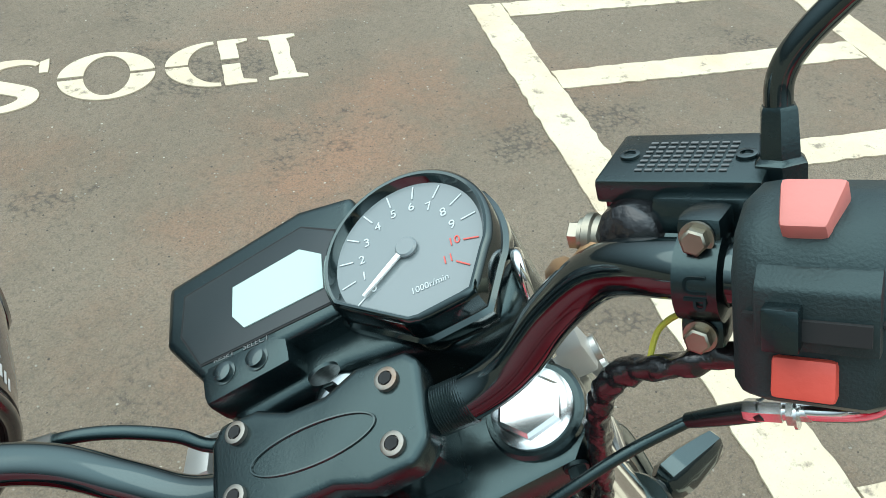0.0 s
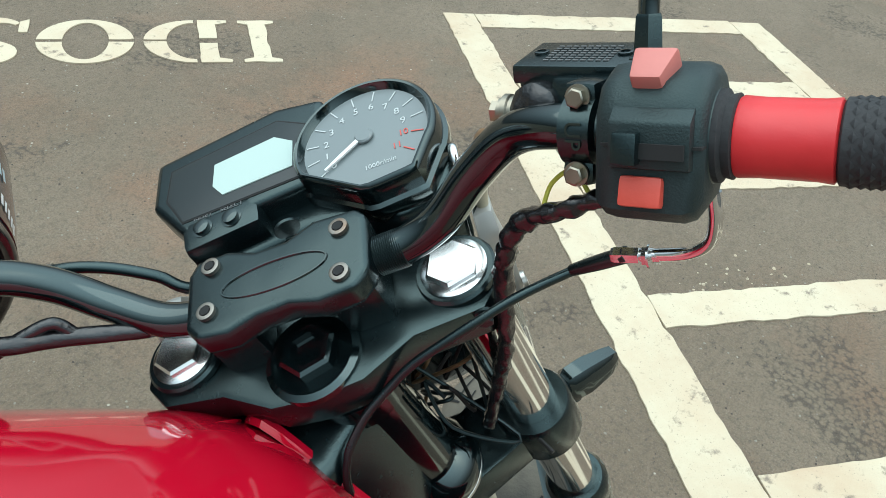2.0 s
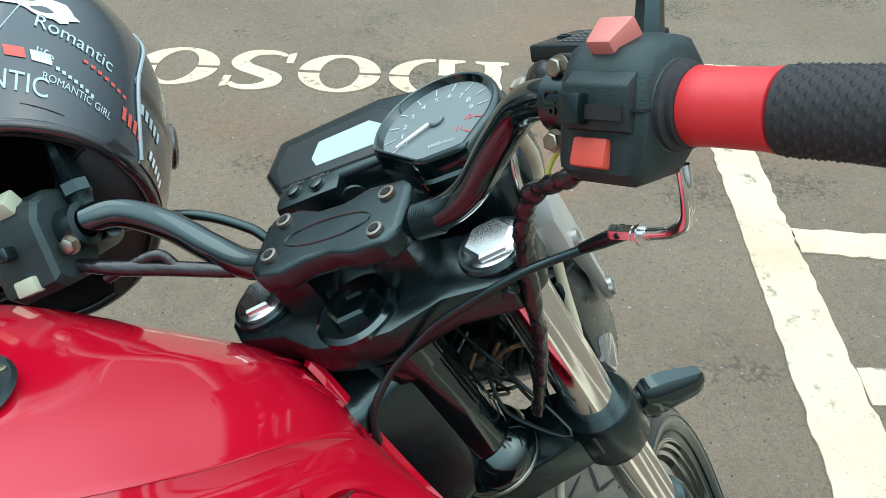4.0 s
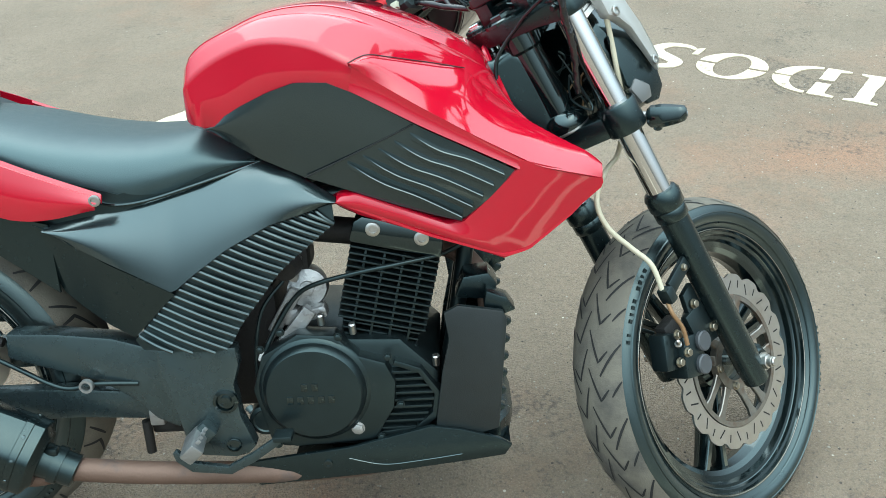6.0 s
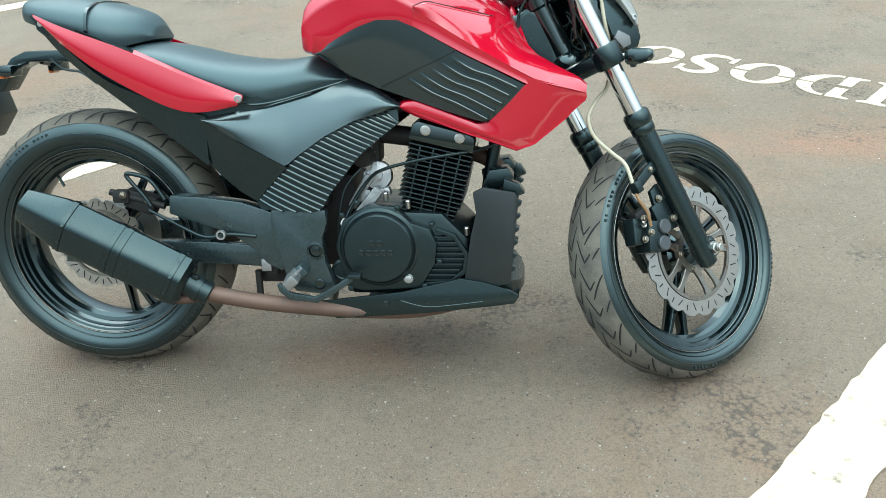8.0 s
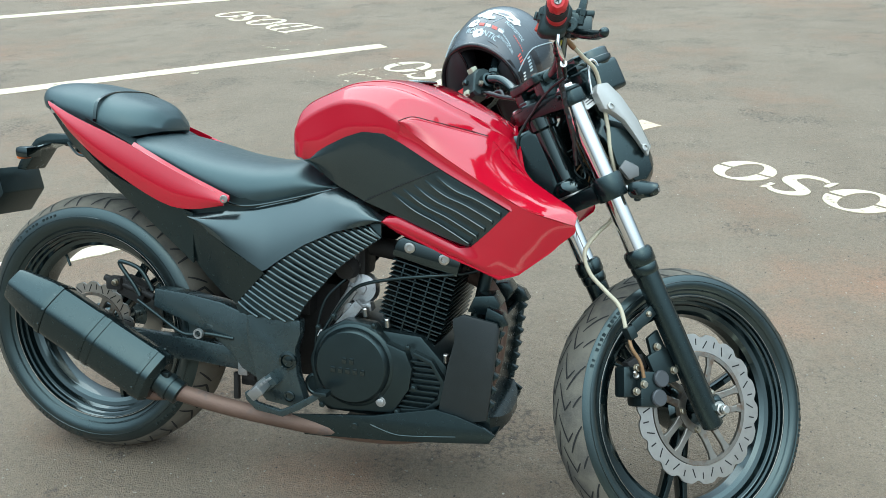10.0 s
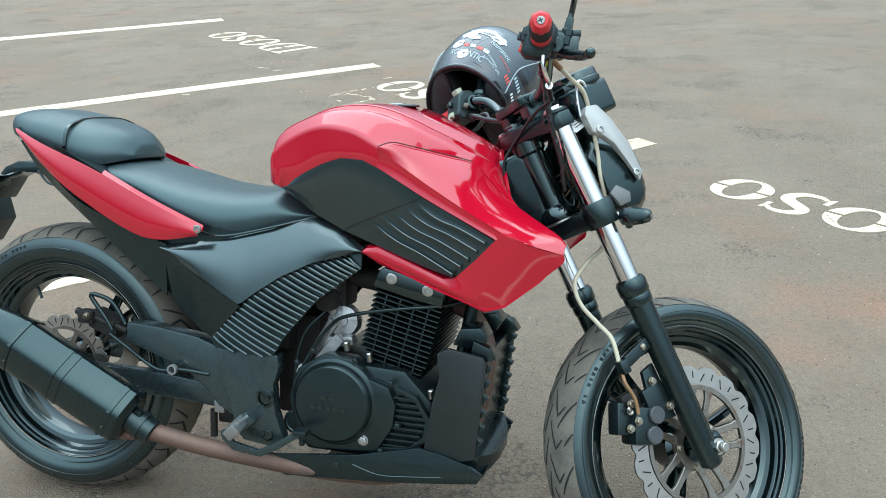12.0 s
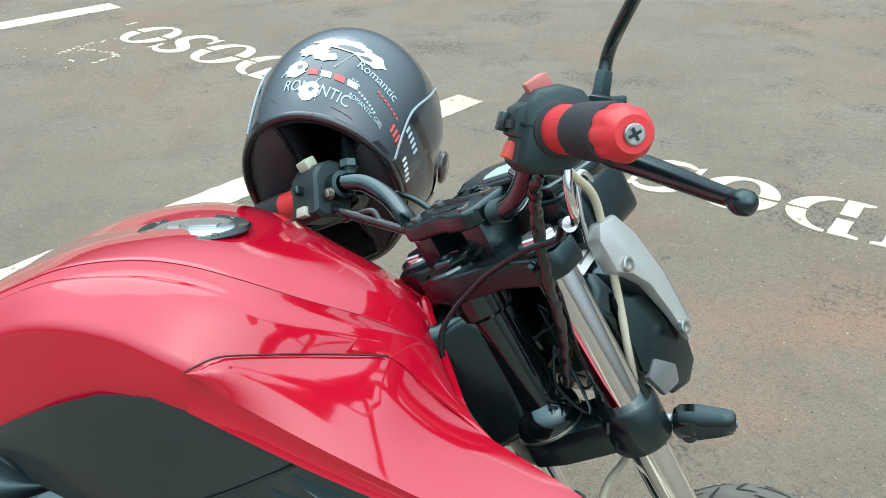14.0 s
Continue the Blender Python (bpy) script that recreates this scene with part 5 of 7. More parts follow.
# filler cap
CAPM = Matrix.Translation((0.769, -0.014, 0.9062)) @ Matrix.Scale(0.84, 4)
fc = part("filler_ring", lathe([(0.048, 0), (0.064, 0.0), (0.066, 0.003), (0.063, 0.0055), (0.05, 0.005), (0.048, 0.004)], (0, 0, 0), (0, 0, 1), 48, closed=True), BLACK_SATIN, bike, "black filler cap ring", CAPM)
part("filler_cap", lathe([(0.049, 0.0), (0.049, 0.004), (0.046, 0.0062), (0.001, 0.0064)], (0, 0, 0), (0, 0, 1), 48), material("brushed_cap", (0.72, 0.74, 0.74), 0.25, 1.0, 0.06, 30), fc, "bright metal fuel filler cap")
part("cap_flap", box((0.034, 0.022, 0.003), (0.012, 0, 0.0072), 0.001), STEEL, fc)
part("key_slot", box((0.014, 0.010, 0.002), (-0.024, 0, 0.0066), 0.0005), STEEL, fc)
for k in range(7):
    a = 2 * math.pi * k / 7
    part("cap_screw", allen((0.057 * math.cos(a), 0.057 * math.sin(a), 0.005), (0, 0, 1), 0.0042, 0.0018), ZINC, fc)


def both(name, make, mat, label="", **kw):
    """One part on each side of the bike."""
    for s in (1, -1):
        bm = make()
        if s < 0:
            bmesh.ops.scale(bm, vec=(1, -1, 1), verts=bm.verts)
            bmesh.ops.reverse_faces(bm, faces=bm.faces)
        yield part(name, bm, mat, bike, label, **kw)


# -- tank shroud: upper face, side band and the scoop in front of the fin panel --
crease = [(0.803, -0.194, 0.829), (0.828, -0.186, 0.838), (0.857, -0.167, 0.832), (0.889, -0.147, 0.824), (0.925, -0.128, 0.815), (0.962, -0.109, 0.805), (0.995, -0.106, 0.772), (1.03, -0.114, 0.742), (1.09, -0.130, 0.706), (1.135, -0.152, 0.683), (1.152, -0.166, 0.669)]
ridge = [(0.808, -0.196, 0.826), (0.84, -0.194, 0.804), (0.9, -0.195, 0.766), (0.97, -0.197, 0.725), (1.03, -0.198, 0.692), (1.06, -0.199, 0.677), (1.09, -0.199, 0.669), (1.125, -0.194, 0.660), (1.150, -0.184, 0.652)]
panel_top = [(0.580, -0.133, 0.742), (0.64, -0.152, 0.772), (0.685, -0.165, 0.790), (0.725, -0.175, 0.801), (0.77, -0.183, 0.801), (0.81, -0.188, 0.785), (0.90, -0.192, 0.735), (0.97, -0.195, 0.700), (1.03, -0.197, 0.669)]
panel_low = [(0.580, -0.133, 0.740), (0.60, -0.138, 0.729), (0.655, -0.150, 0.697), (0.72, -0.160, 0.668), (0.765, -0.165, 0.653), (0.81, -0.168, 0.637), (0.86, -0.170, 0.619), (0.91, -0.172, 0.603), (0.948, -0.174, 0.593)]
band_top = [(0.808, -0.196, 0.826), (0.84, -0.194, 0.804), (0.9, -0.195, 0.766), (0.97, -0.197, 0.725), (1.035, -0.198, 0.688)]
band_low = [(0.800, -0.190, 0.794), (0.835, -0.1925, 0.775), (0.9, -0.1945, 0.739), (0.97, -0.1965, 0.704), (1.032, -0.198, 0.673)]
scoop_in = [(1.032, -0.198, 0.688), (1.029, -0.196, 0.673), (0.988, -0.186, 0.630), (0.950, -0.175, 0.594), (0.928, -0.173, 0.590), (0.862, -0.171, 0.615), (0.795, -0.166, 0.640), (0.772, -0.164, 0.638), (0.762, -0.162, 0.631)]
scoop_out = [(1.150, -0.184, 0.654), (1.153, -0.180, 0.640), (1.11, -0.176, 0.602), (1.045, -0.172, 0.547), (1.008, -0.169, 0.533), (0.90, -0.163, 0.572), (0.795, -0.158, 0.608), (0.770, -0.157, 0.620), (0.760, -0.157, 0.628)]
for ob in both("tank_shroud", lambda: add(add(shell([crease, ridge], 40, 6, (0, -0.004, 0.004), (0, 0.004, -0.003)), shell([band_top, band_low], 24, 4, (0, 0.002, 0), (0, 0.004, 0))), shell([scoop_in, scoop_out], 48, 8, (0, -0.006, 0), (0, 0.005, 0), soft=False)), RED, "glossy red plastic tank shroud with air scoop"):
    pass
for ob in both("scoop_lip", lambda: shell([[(p[0], p[1], p[2]) for p in scoop_in[1:]], [(p[0] - 0.004, p[1] + 0.022, p[2] + 0.003) for p in scoop_in[1:]]], 40, 2, soft=False, inward=(0, 0.002, 0.001)), RED):
    pass
for ob in both("scoop_floor", lambda: shell([[(1.150, -0.180, 0.646), (1.11, -0.176, 0.599), (1.045, -0.174, 0.546), (1.01, -0.174, 0.536), (0.90, -0.170, 0.572), (0.78, -0.165, 0.622)], [(1.12, -0.09, 0.66), (1.08, -0.09, 0.62), (1.03, -0.09, 0.58), (0.99, -0.09, 0.566), (0.90, -0.09, 0.595), (0.78, -0.09, 0.64)]], 40, 3, soft=False, inward=(0, 0, 0.004)), RED):
    pass
# black side panel with raised fins
for ob in both("side_panel", lambda: shell([[(x, y + 0.006 - 0.015 * max(0, 1 - abs(x - 0.70) / 0.20), z + 0.007 * max(0, 1 - abs(x - 0.72) / 0.17)) for x, y, z in panel_top], [(x, y + 0.006, z) for x, y, z in panel_low]], 44, 10, (0, -0.006, 0), (0, 0.004, 0), soft=False), COVER, "satin black side panel with raised fins"):
    n = 5
    s = -1 if ob.data.vertices[0].co.y < 0 else 1
    for i in range(n):
        q = i / (n - 1)
        a = Vector((0.788 + 0.093 * q, -0.176 - 0.013 * q, 0.690 + 0.039 * q))
        b = Vector((0.948 + 0.062 * q, -0.178 - 0.015 * q, 0.603 + 0.064 * q))
        m = a.lerp(b, 0.28) + Vector((0.004, 0, -0.007))
        path = [p for p in spline([a, m, a.lerp(b, 0.62), b], 6)]
        rings = []
        for j, p in enumerate(path):
            t = min(1, j / 4)
            rings.append([p + Vector(v) for v in ((0, 0.006, 0.0030), (0, -0.0062 * t, 0.0016), (0, -0.0070 * t, 0.0), (0, -0.004 * t, -0.006), (0, 0.006, -0.009))])
        fb = loft(rings)
        if s > 0:
            bmesh.ops.scale(fb, vec=(1, -1, 1), verts=fb.verts)
            bmesh.ops.reverse_faces(fb, faces=fb.faces)
        part("fin", fb, COVER, ob)
    sm = tube([(0.722, -0.160, 0.668), (0.80, -0.181, 0.704), (0.885, -0.189, 0.742)], 0.0011, 6)
    if s > 0:
        bmesh.ops.scale(sm, vec=(1, -1, 1), verts=sm.verts)
    part("panel_seam", sm, GROOVE, ob)


# -- seats --
def seat_loft(rows, n=40):
    """rows: x, half width, z of the lower edge, z of the top at the side, z of the top in the middle."""
    rings = []
    for x, w, zb, zs, zm in rows:
        half = spline([(x, -w * 0.97, zb), (x, -w * 1.0, zb + (zs - zb) * 0.45), (x, -w * 0.86, zs - 0.004), (x, -w * 0.5, zm - 0.003), (x, 0, zm)], 4)
        rings.append(half + [Vector((p.x, -p.y, p.z)) for p in half[-2::-1]])
    cols = [resample(spline([r[i] for r in rings], 5), n) for i in range(len(rings[0]))]
    return loft([[c[i] for c in cols] for i in range(n)])


rider = part("rider_seat", seat_loft([(0.135, 0.105, 0.758, 0.764, 0.768), (0.17, 0.125, 0.742, 0.768, 0.776), (0.25, 0.140, 0.712, 0.752, 0.762), (0.34, 0.150, 0.672, 0.728, 0.740), (0.43, 0.150, 0.642, 0.712, 0.728), (0.50, 0.142, 0.650, 0.712, 0.728), (0.56, 0.128, 0.665, 0.716, 0.736), (0.60, 0.118, 0.675, 0.705, 0.735), (0.648, 0.112, 0.684, 0.690, 0.70)]), SEAT, bike, "black vinyl rider seat", sharp=60)
pil = part("pillion_seat", seat_loft([(-0.098, 0.06, 0.838, 0.858, 0.864), (-0.088, 0.10, 0.830, 0.872, 0.880), (-0.03, 0.125, 0.812, 0.866, 0.884), (0.05, 0.130, 0.788, 0.852, 0.872), (0.095, 0.130, 0.772, 0.840, 0.860), (0.135, 0.118, 0.768, 0.828, 0.848), (0.168, 0.092, 0.775, 0.812, 0.832), (0.190, 0.055, 0.782, 0.796, 0.808)]), SEAT, bike, "black vinyl pillion seat with a strap", sharp=60)
strp = [[Vector((0.072 + dx, p[0] * 1.06, p[1] + 0.012)) for p in ((-0.1245, 0.77), (-0.126, 0.80), (-0.112, 0.836), (-0.062, 0.853), (0, 0.8565), (0.062, 0.853), (0.112, 0.836), (0.126, 0.80), (0.1245, 0.77))] for dx in (-0.004, 0.004)]
st2 = shell([strp[0], strp[1]], 40, 1, inward=(0, 0, -0.004))
part("seat_strap", st2, BLACK_GLOSS, pil, "black seat strap")
part("seat_base", loft([[Vector((x, y, z)) for y, z in ((-w, z0), (-w, z1), (w, z1), (w, z0))] for x, w, z0, z1 in ((-0.06, 0.10, 0.81, 0.845), (0.10, 0.145, 0.70, 0.79), (0.30, 0.155, 0.62, 0.70), (0.44, 0.15, 0.60, 0.655), (0.64, 0.11, 0.64, 0.69))]), BLACK_MATT, rider)
part("seat_edge", tube([(0.40, -0.152, 0.650), (0.43, -0.152, 0.640), (0.48, -0.148, 0.643), (0.56, -0.135, 0.662), (0.65, -0.118, 0.686)], 0.003, 8), BLACK_GLOSS, rider)

# -- tail --
for ob in both("tail_panel", lambda: shell([[(-0.035, -0.150, 0.842), (0.04, -0.165, 0.812), (0.17, -0.175, 0.765), (0.30, -0.178, 0.708), (0.423, -0.178, 0.656)], [(-0.014, -0.150, 0.818), (0.03, -0.165, 0.779), (0.13, -0.175, 0.708), (0.29, -0.178, 0.631), (0.415, -0.178, 0.640)]], 36, 5, (0, -0.006, 0), (0, 0.004, 0)), RED, "glossy red tail panel"):
    pass
for ob in both("seat_rail_trim", lambda: shell([[(0.19, -0.158, 0.762), (0.24, -0.164, 0.740), (0.32, -0.168, 0.704), (0.425, -0.17, 0.662)], [(0.19, -0.172, 0.752), (0.24, -0.174, 0.730), (0.32, -0.176, 0.694), (0.425, -0.176, 0.652)]], 20, 2, inward=(0, 0.003, -0.004)), RED):
    pass
for ob in both("tail_under", lambda: shell([[(-0.05, -0.135, 0.842), (-0.01, -0.145, 0.812), (0.03, -0.152, 0.770), (0.13, -0.162, 0.692), (0.285, -0.168, 0.635), (0.335, -0.165, 0.618)], [(-0.05, -0.135, 0.838), (-0.03, -0.14, 0.812), (0.02, -0.145, 0.752), (0.10, -0.15, 0.685), (0.25, -0.158, 0.572), (0.33, -0.158, 0.508)]], 30, 3, inward=(0, 0.005, 0)), BLACK_SATIN, "black tail underside"):
    pass
part("tail_floor", shell([[(-0.05, -0.13, 0.838), (0.02, -0.14, 0.75), (0.10, -0.145, 0.688), (0.25, -0.15, 0.58), (0.36, -0.15, 0.50)], [(-0.05, 0.13, 0.838), (0.02, 0.14, 0.75), (0.10, 0.145, 0.688), (0.25, 0.15, 0.58), (0.36, 0.15, 0.50)]], 24, 6, inward=(0, 0, 0.006)), BLACK_MATT, bike)
for s in (-1, 1):
    part("tail_bolt", allen((0.419, s * 0.181, 0.655), (0, s, 0), 0.0085, 0.003), STEEL, bike, "steel panel bolt")
    part("tail_bolt", allen((-0.018, s * 0.152, 0.822), (0, s, 0), 0.006, 0.003), STEEL, bike)
# number plate bracket and rear indicators
pb = prism([(-0.04, 0.762), (-0.14, 0.762), (-0.175, 0.748), (-0.225, 0.692), (-0.235, 0.672), (-0.21, 0.67), (-0.17, 0.722), (-0.13, 0.738), (-0.02, 0.735)], "xz", -0.035, 0.035, 0.004)
part("plate_bracket", pb, BLACK_SATIN, bike, "black number plate bracket")
part("number_plate", prism([(-0.262, 0.675), (-0.245, 0.615), (-0.290, 0.555), (-0.302, 0.58), (-0.286, 0.63)], "xz", -0.07, 0.07, 0.003), BLACK_MATT, bike, "black plate holder seen from the side")
for s in (-1, 1):
    ri = part("rear_indicator", add(rod((-0.14, s * 0.03, 0.735), (-0.14, s * 0.085, 0.725), 0.006, 12), box((0.035, 0.05, 0.026), (-0.138, s * 0.1, 0.722), 0.009)), BLACK_GLOSS, bike, "small black rear indicator with amber lens")
    part("lens", box((0.012, 0.035, 0.016), (-0.152, s * 0.1, 0.713), 0.004), AMBER, ri)
part("tail_cable", tube([(-0.06, -0.06, 0.745), (-0.02, -0.08, 0.722), (0.03, -0.1, 0.715), (0.07, -0.11, 0.69)], 0.003, 8), BLACK_MATT, bike)

# -- grey-black side cover below the seat, lower fairing and ribbed vent --
for ob in both("side_cover", lambda: shell([[(0.330, -0.160, 0.615), (0.42, -0.150, 0.628), (0.47, -0.142, 0.638), (0.56, -0.128, 0.662), (0.655, -0.122, 0.689), (0.70, -0.136, 0.675), (0.765, -0.156, 0.634)], [(0.330, -0.172, 0.609), (0.42, -0.184, 0.560), (0.513, -0.190, 0.510), (0.545, -0.188, 0.535), (0.60, -0.183, 0.572), (0.664, -0.176, 0.603), (0.764, -0.164, 0.630)]], 44, 8, (0, -0.012, 0), (0, 0.004, 0), soft=False), COVER, "satin grey-black side cover"):
    pass
for ob in both("lower_cover", lambda: shell([[(0.288, -0.166, 0.632), (0.333, -0.168, 0.610), (0.42, -0.184, 0.558), (0.515, -0.190, 0.508)], [(0.335, -0.15, 0.505), (0.36, -0.152, 0.48), (0.395, -0.155, 0.45), (0.432, -0.158, 0.428)]], 24, 5, inward=(0, 0.005, 0), soft=False), BLACK_SATIN, "black lower side cover"):
    pass
v_top = [(0.432, -0.160, 0.424), (0.47, -0.170, 0.462), (0.515, -0.178, 0.508), (0.56, -0.176, 0.545), (0.607, -0.170, 0.576), (0.66, -0.162, 0.600), (0.72, -0.152, 0.618), (0.755, -0.146, 0.622)]
v_low = [(0.445, -0.166, 0.410), (0.51, -0.176, 0.408), (0.575, -0.176, 0.408), (0.605, -0.175, 0.448), (0.64, -0.172, 0.490), (0.672, -0.166, 0.528), (0.718, -0.158, 0.565), (0.757, -0.15, 0.594)]
for ob in both("ribbed_vent", lambda: shell([v_top, v_low], 30, 4, inward=(0, 0.004, 0)), BLACK_MATT, "black ribbed vent panel"):
    s = -1 if ob.data.vertices[0].co.y < 0 else 1
    A, B = resample(spline(v_top, 6), 29), resample(spline(v_low, 6), 240)
    run = Vector((0.90, 0, -0.44)).normalized()
    along = Vector((0.44, 0, 0.90)).normalized()
    for i in range(1, 28):
        p = A[i].copy()
        ahead = [b for b in B if (b - p).dot(run) > 0.004]
        q = min(ahead, key=lambda b: abs((b - p).dot(along))).copy()
        if abs((q - p).dot(along)) > 0.01:
            continue
        w = 0.0033
        rings = []
        for k in range(5):
            c = p.lerp(q, k / 4) + Vector((0, -0.004 * math.sin(math.pi * k / 4), 0))
            rings.append([c + along * w * ca + Vector((0, cb, 0)) for ca, cb in ((-1, 0.001), (-0.8, -0.005), (0.0, -0.0062), (0.8, -0.005), (1, 0.001))])
        sb = loft(rings)
        if s > 0:
            bmesh.ops.scale(sb, vec=(1, -1, 1), verts=sb.verts)
            bmesh.ops.reverse_faces(sb, faces=sb.faces)
        part("slat", sb, COVER, ob)

# -- frame, swingarm, footrest --
for ob in both("frame_plate", lambda: prism([(0.466, 0.410), (0.588, 0.409), (0.590, 0.38), (0.578, 0.345), (0.582, 0.29), (0.600, 0.235), (0.588, 0.222), (0.565, 0.216), (0.51, 0.222), (0.49, 0.245), (0.482, 0.30), (0.466, 0.345), (0.462, 0.38)], "xz", -0.172, -0.145, 0.004), FRAME_GREY, "black footrest plate of the frame"):
    s = -1 if ob.data.vertices[0].co.y < 0 else 1
    part("pivot_bolt", lathe([(0.02, 0), (0.02, 0.004), (0.015, 0.005), (0.013, 0.001), (0.009, 0.001), (0.009, 0.005), (0.001, 0.006)], (0.562, s * 0.172, 0.318), (0, s, 0), 26), BLACK_GLOSS, ob)
    part("plate_bolt", allen((0.566, s * 0.172, 0.24), (0, s, 0), 0.012, 0.005), BLACK_GLOSS, ob)
for ob in both("swingarm", lambda: add(prism([(0.225, 0.440), (0.30, 0.436), (0.39, 0.424), (0.462, 0.400), (0.47, 0.34), (0.485, 0.285), (0.475, 0.262), (0.44, 0.28), (0.41, 0.315), (0.36, 0.350), (0.22, 0.398)], "xz", -0.150, -0.112, 0.005), prism([(-0.06, 0.318), (0.0, 0.33), (0.16, 0.326), (0.30, 0.325), (0.46, 0.31), (0.46, 0.262), (0.30, 0.272), (0.10, 0.268), (-0.06, 0.276)], "xz", -0.122, -0.092, 0.005)), FRAME_GREY, "matt black swingarm"):
    pass
part("swingarm_bridge", box((0.07, 0.22, 0.06), (0.42, 0, 0.30), 0.008), BLACK_SATIN, bike)
part("rear_axle", hexbolt((0, -0.122, 0.30), (0, -1, 0), 0.014, 0.014, rod((0, -0.13, 0.30), (0, 0.13, 0.30), 0.009, 14)), STEEL, bike)
peg = box((0.032, 0.056, 0.024), (0.513, -0.206, 0.262), 0.005, pose(0, 0, 0, 8, -42, 0))
fp = part("footrest", peg, FOIL, bike, "worn bare metal rider footrest")
for i in range(4):
    for k in (-1, 1):
        part("peg_tooth", box((0.008, 0.005, 0.006), (0.513 + 0.0075 * k + 0.0085, -0.192 - 0.012 * i, 0.262 + 0.0075 * k - 0.0085 + 0.0195), 0.001, pose(0, 0, 0, 0, -42, 0)), FOIL, fp)
part("peg_mount", box((0.04, 0.03, 0.03), (0.522, -0.178, 0.268), 0.006, pose(0, 0, 0, 0, -42, 0)), FRAME_GREY, fp)
part("brake_pedal", prism([(0.476, 0.247), (0.482, 0.252), (0.506, 0.229), (0.560, 0.219), (0.600, 0.240), (0.645, 0.270), (0.652, 0.264), (0.648, 0.256), (0.605, 0.226), (0.565, 0.205), (0.503, 0.212), (0.480, 0.232)], "xz", -0.205, -0.196, 0.002), FRAME_GREY, bike, "flat grey metal brake pedal")
part("pedal_tip", box((0.03, 0.028, 0.01), (0.653, -0.2, 0.268), 0.003), BLACK_MATT, bike)
for s in (-1, 1):
    part("down_tube", tube([(0.968, s * 0.03, 0.60), (0.945, s * 0.03, 0.47), (0.925, s * 0.035, 0.36), (0.90, s * 0.04, 0.26)], 0.014, 14), BLACK_MATT, bike)
    part("frame_tube", tube([(1.03, s * 0.04, 0.68), (0.85, s * 0.09, 0.64), (0.65, s * 0.11, 0.60), (0.50, s * 0.12, 0.45)], 0.016, 14), BLACK_MATT, bike)
# steering head cover panels between tank and fork
part("head_gusset", prism([(0.95, 0.60), (1.055, 0.664), (1.105, 0.694), (1.085, 0.76), (1.058, 0.812), (1.035, 0.826), (1.005, 0.808), (0.95, 0.80)], "xz", -0.047, 0.047, 0.034, 6), BLACK_SATIN, bike, "black frame gusset behind the steering head", sharp=50)

# -- engine --
eng = part("engine", box((0.26, 0.2, 0.15), (0.74, 0.0, 0.27), 0.02), BLACK_MATT, bike, "black air-cooled single-cylinder engine")
add_bm = prism([(0.63, 0.20), (0.89, 0.20), (0.90, 0.33), (0.84, 0.39), (0.66, 0.40), (0.60, 0.34), (0.60, 0.24)], "xz", -0.125, 0.125, 0.012)
part("crankcase", add_bm, BLACK_MATT, eng)
TILT = pose(0, 0, 0, 0, 14, 0)
CYL = Matrix.Translation((0.806, 0, 0.39)) @ TILT
cm = bmesh.new()
add(cm, box((0.10, 0.13, 0.17), (0, 0, 0.06), 0.006))
part("cylinder", cm, BLACK_MATT, eng, m=CYL)
for i in range(15):
    part("cooling_fin", box((0.142 - 0.016 * (i < 3), 0.232 - 0.02 * (i < 3), 0.0032), (0, 0, -0.008 + i * 0.0108), 0.001), BLACK_MATT, eng, m=CYL)
for x in (-0.045, -0.015, 0.015, 0.045):
    for s in (-1, 1):
        part("fin_rib", box((0.004, 0.006, 0.15), (x, s * 0.108, 0.07), 0.001), BLACK_MATT, eng, m=CYL)
hdc = prism([(-0.074, 0.152), (0.072, 0.152), (0.070, 0.180), (0.058, 0.196), (-0.06, 0.196), (-0.072, 0.186)], "xz", -0.124, 0.124, 0.006)
part("cylinder_head", hdc, BLACK_GLOSS, eng, "black cylinder head cover", CYL)
for s in (-1, 1):
    for x in (-0.040, 0.036):
        part("head_bolt", lathe([(0.0115, 0), (0.0115, 0.003), (0.010, 0.004), (0.006, 0.004), (0.0055, 0.001), (0.0005, 0.001)], (x, s * 0.124, 0.180), (0, s, 0), 20), STEEL, eng, "bright head bolt", CYL)
# clutch cover on the right
CC = Vector((0.700, -0.125, 0.318))
cc = lathe([(0.093, 0), (0.093, 0.018), (0.089, 0.024), (0.083, 0.026), (0.081, 0.034), (0.075, 0.040), (0.066, 0.041), (0.001, 0.0415)], CC, (0, -1, 0), 48)
cov = part("clutch_cover", cc, BLACK_MATT, eng, "black clutch cover with raised lettering")
part("cover_base", prism([(0.62, 0.225), (0.66, 0.215), (0.79, 0.222), (0.825, 0.28), (0.83, 0.325), (0.815, 0.36), (0.77, 0.375), (0.74, 0.41), (0.68, 0.415), (0.62, 0.38), (0.60, 0.32)], "xz", -0.148, -0.11, 0.006), BLACK_MATT, eng)
for j, ln in enumerate((2, 5)):
    rl = bmesh.new()
    for i in range(ln):
        add(rl, box((0.010, 0.0014, 0.013), (0.695 + 0.0165 * (i - (ln - 1) / 2), -0.167, 0.332 - 0.022 * j), 0.0004))
    part("raised_lettering", rl, BLACK_GLOSS, cov, "raised cast letters too faint to read")
part("oil_filler", lathe([(0.026, 0), (0.026, 0.012), (0.02, 0.014), (0.018, 0.012), (0.001, 0.012)], (0.612, -0.128, 0.262), (0, -1, 0), 26), BLACK_MATT, eng)
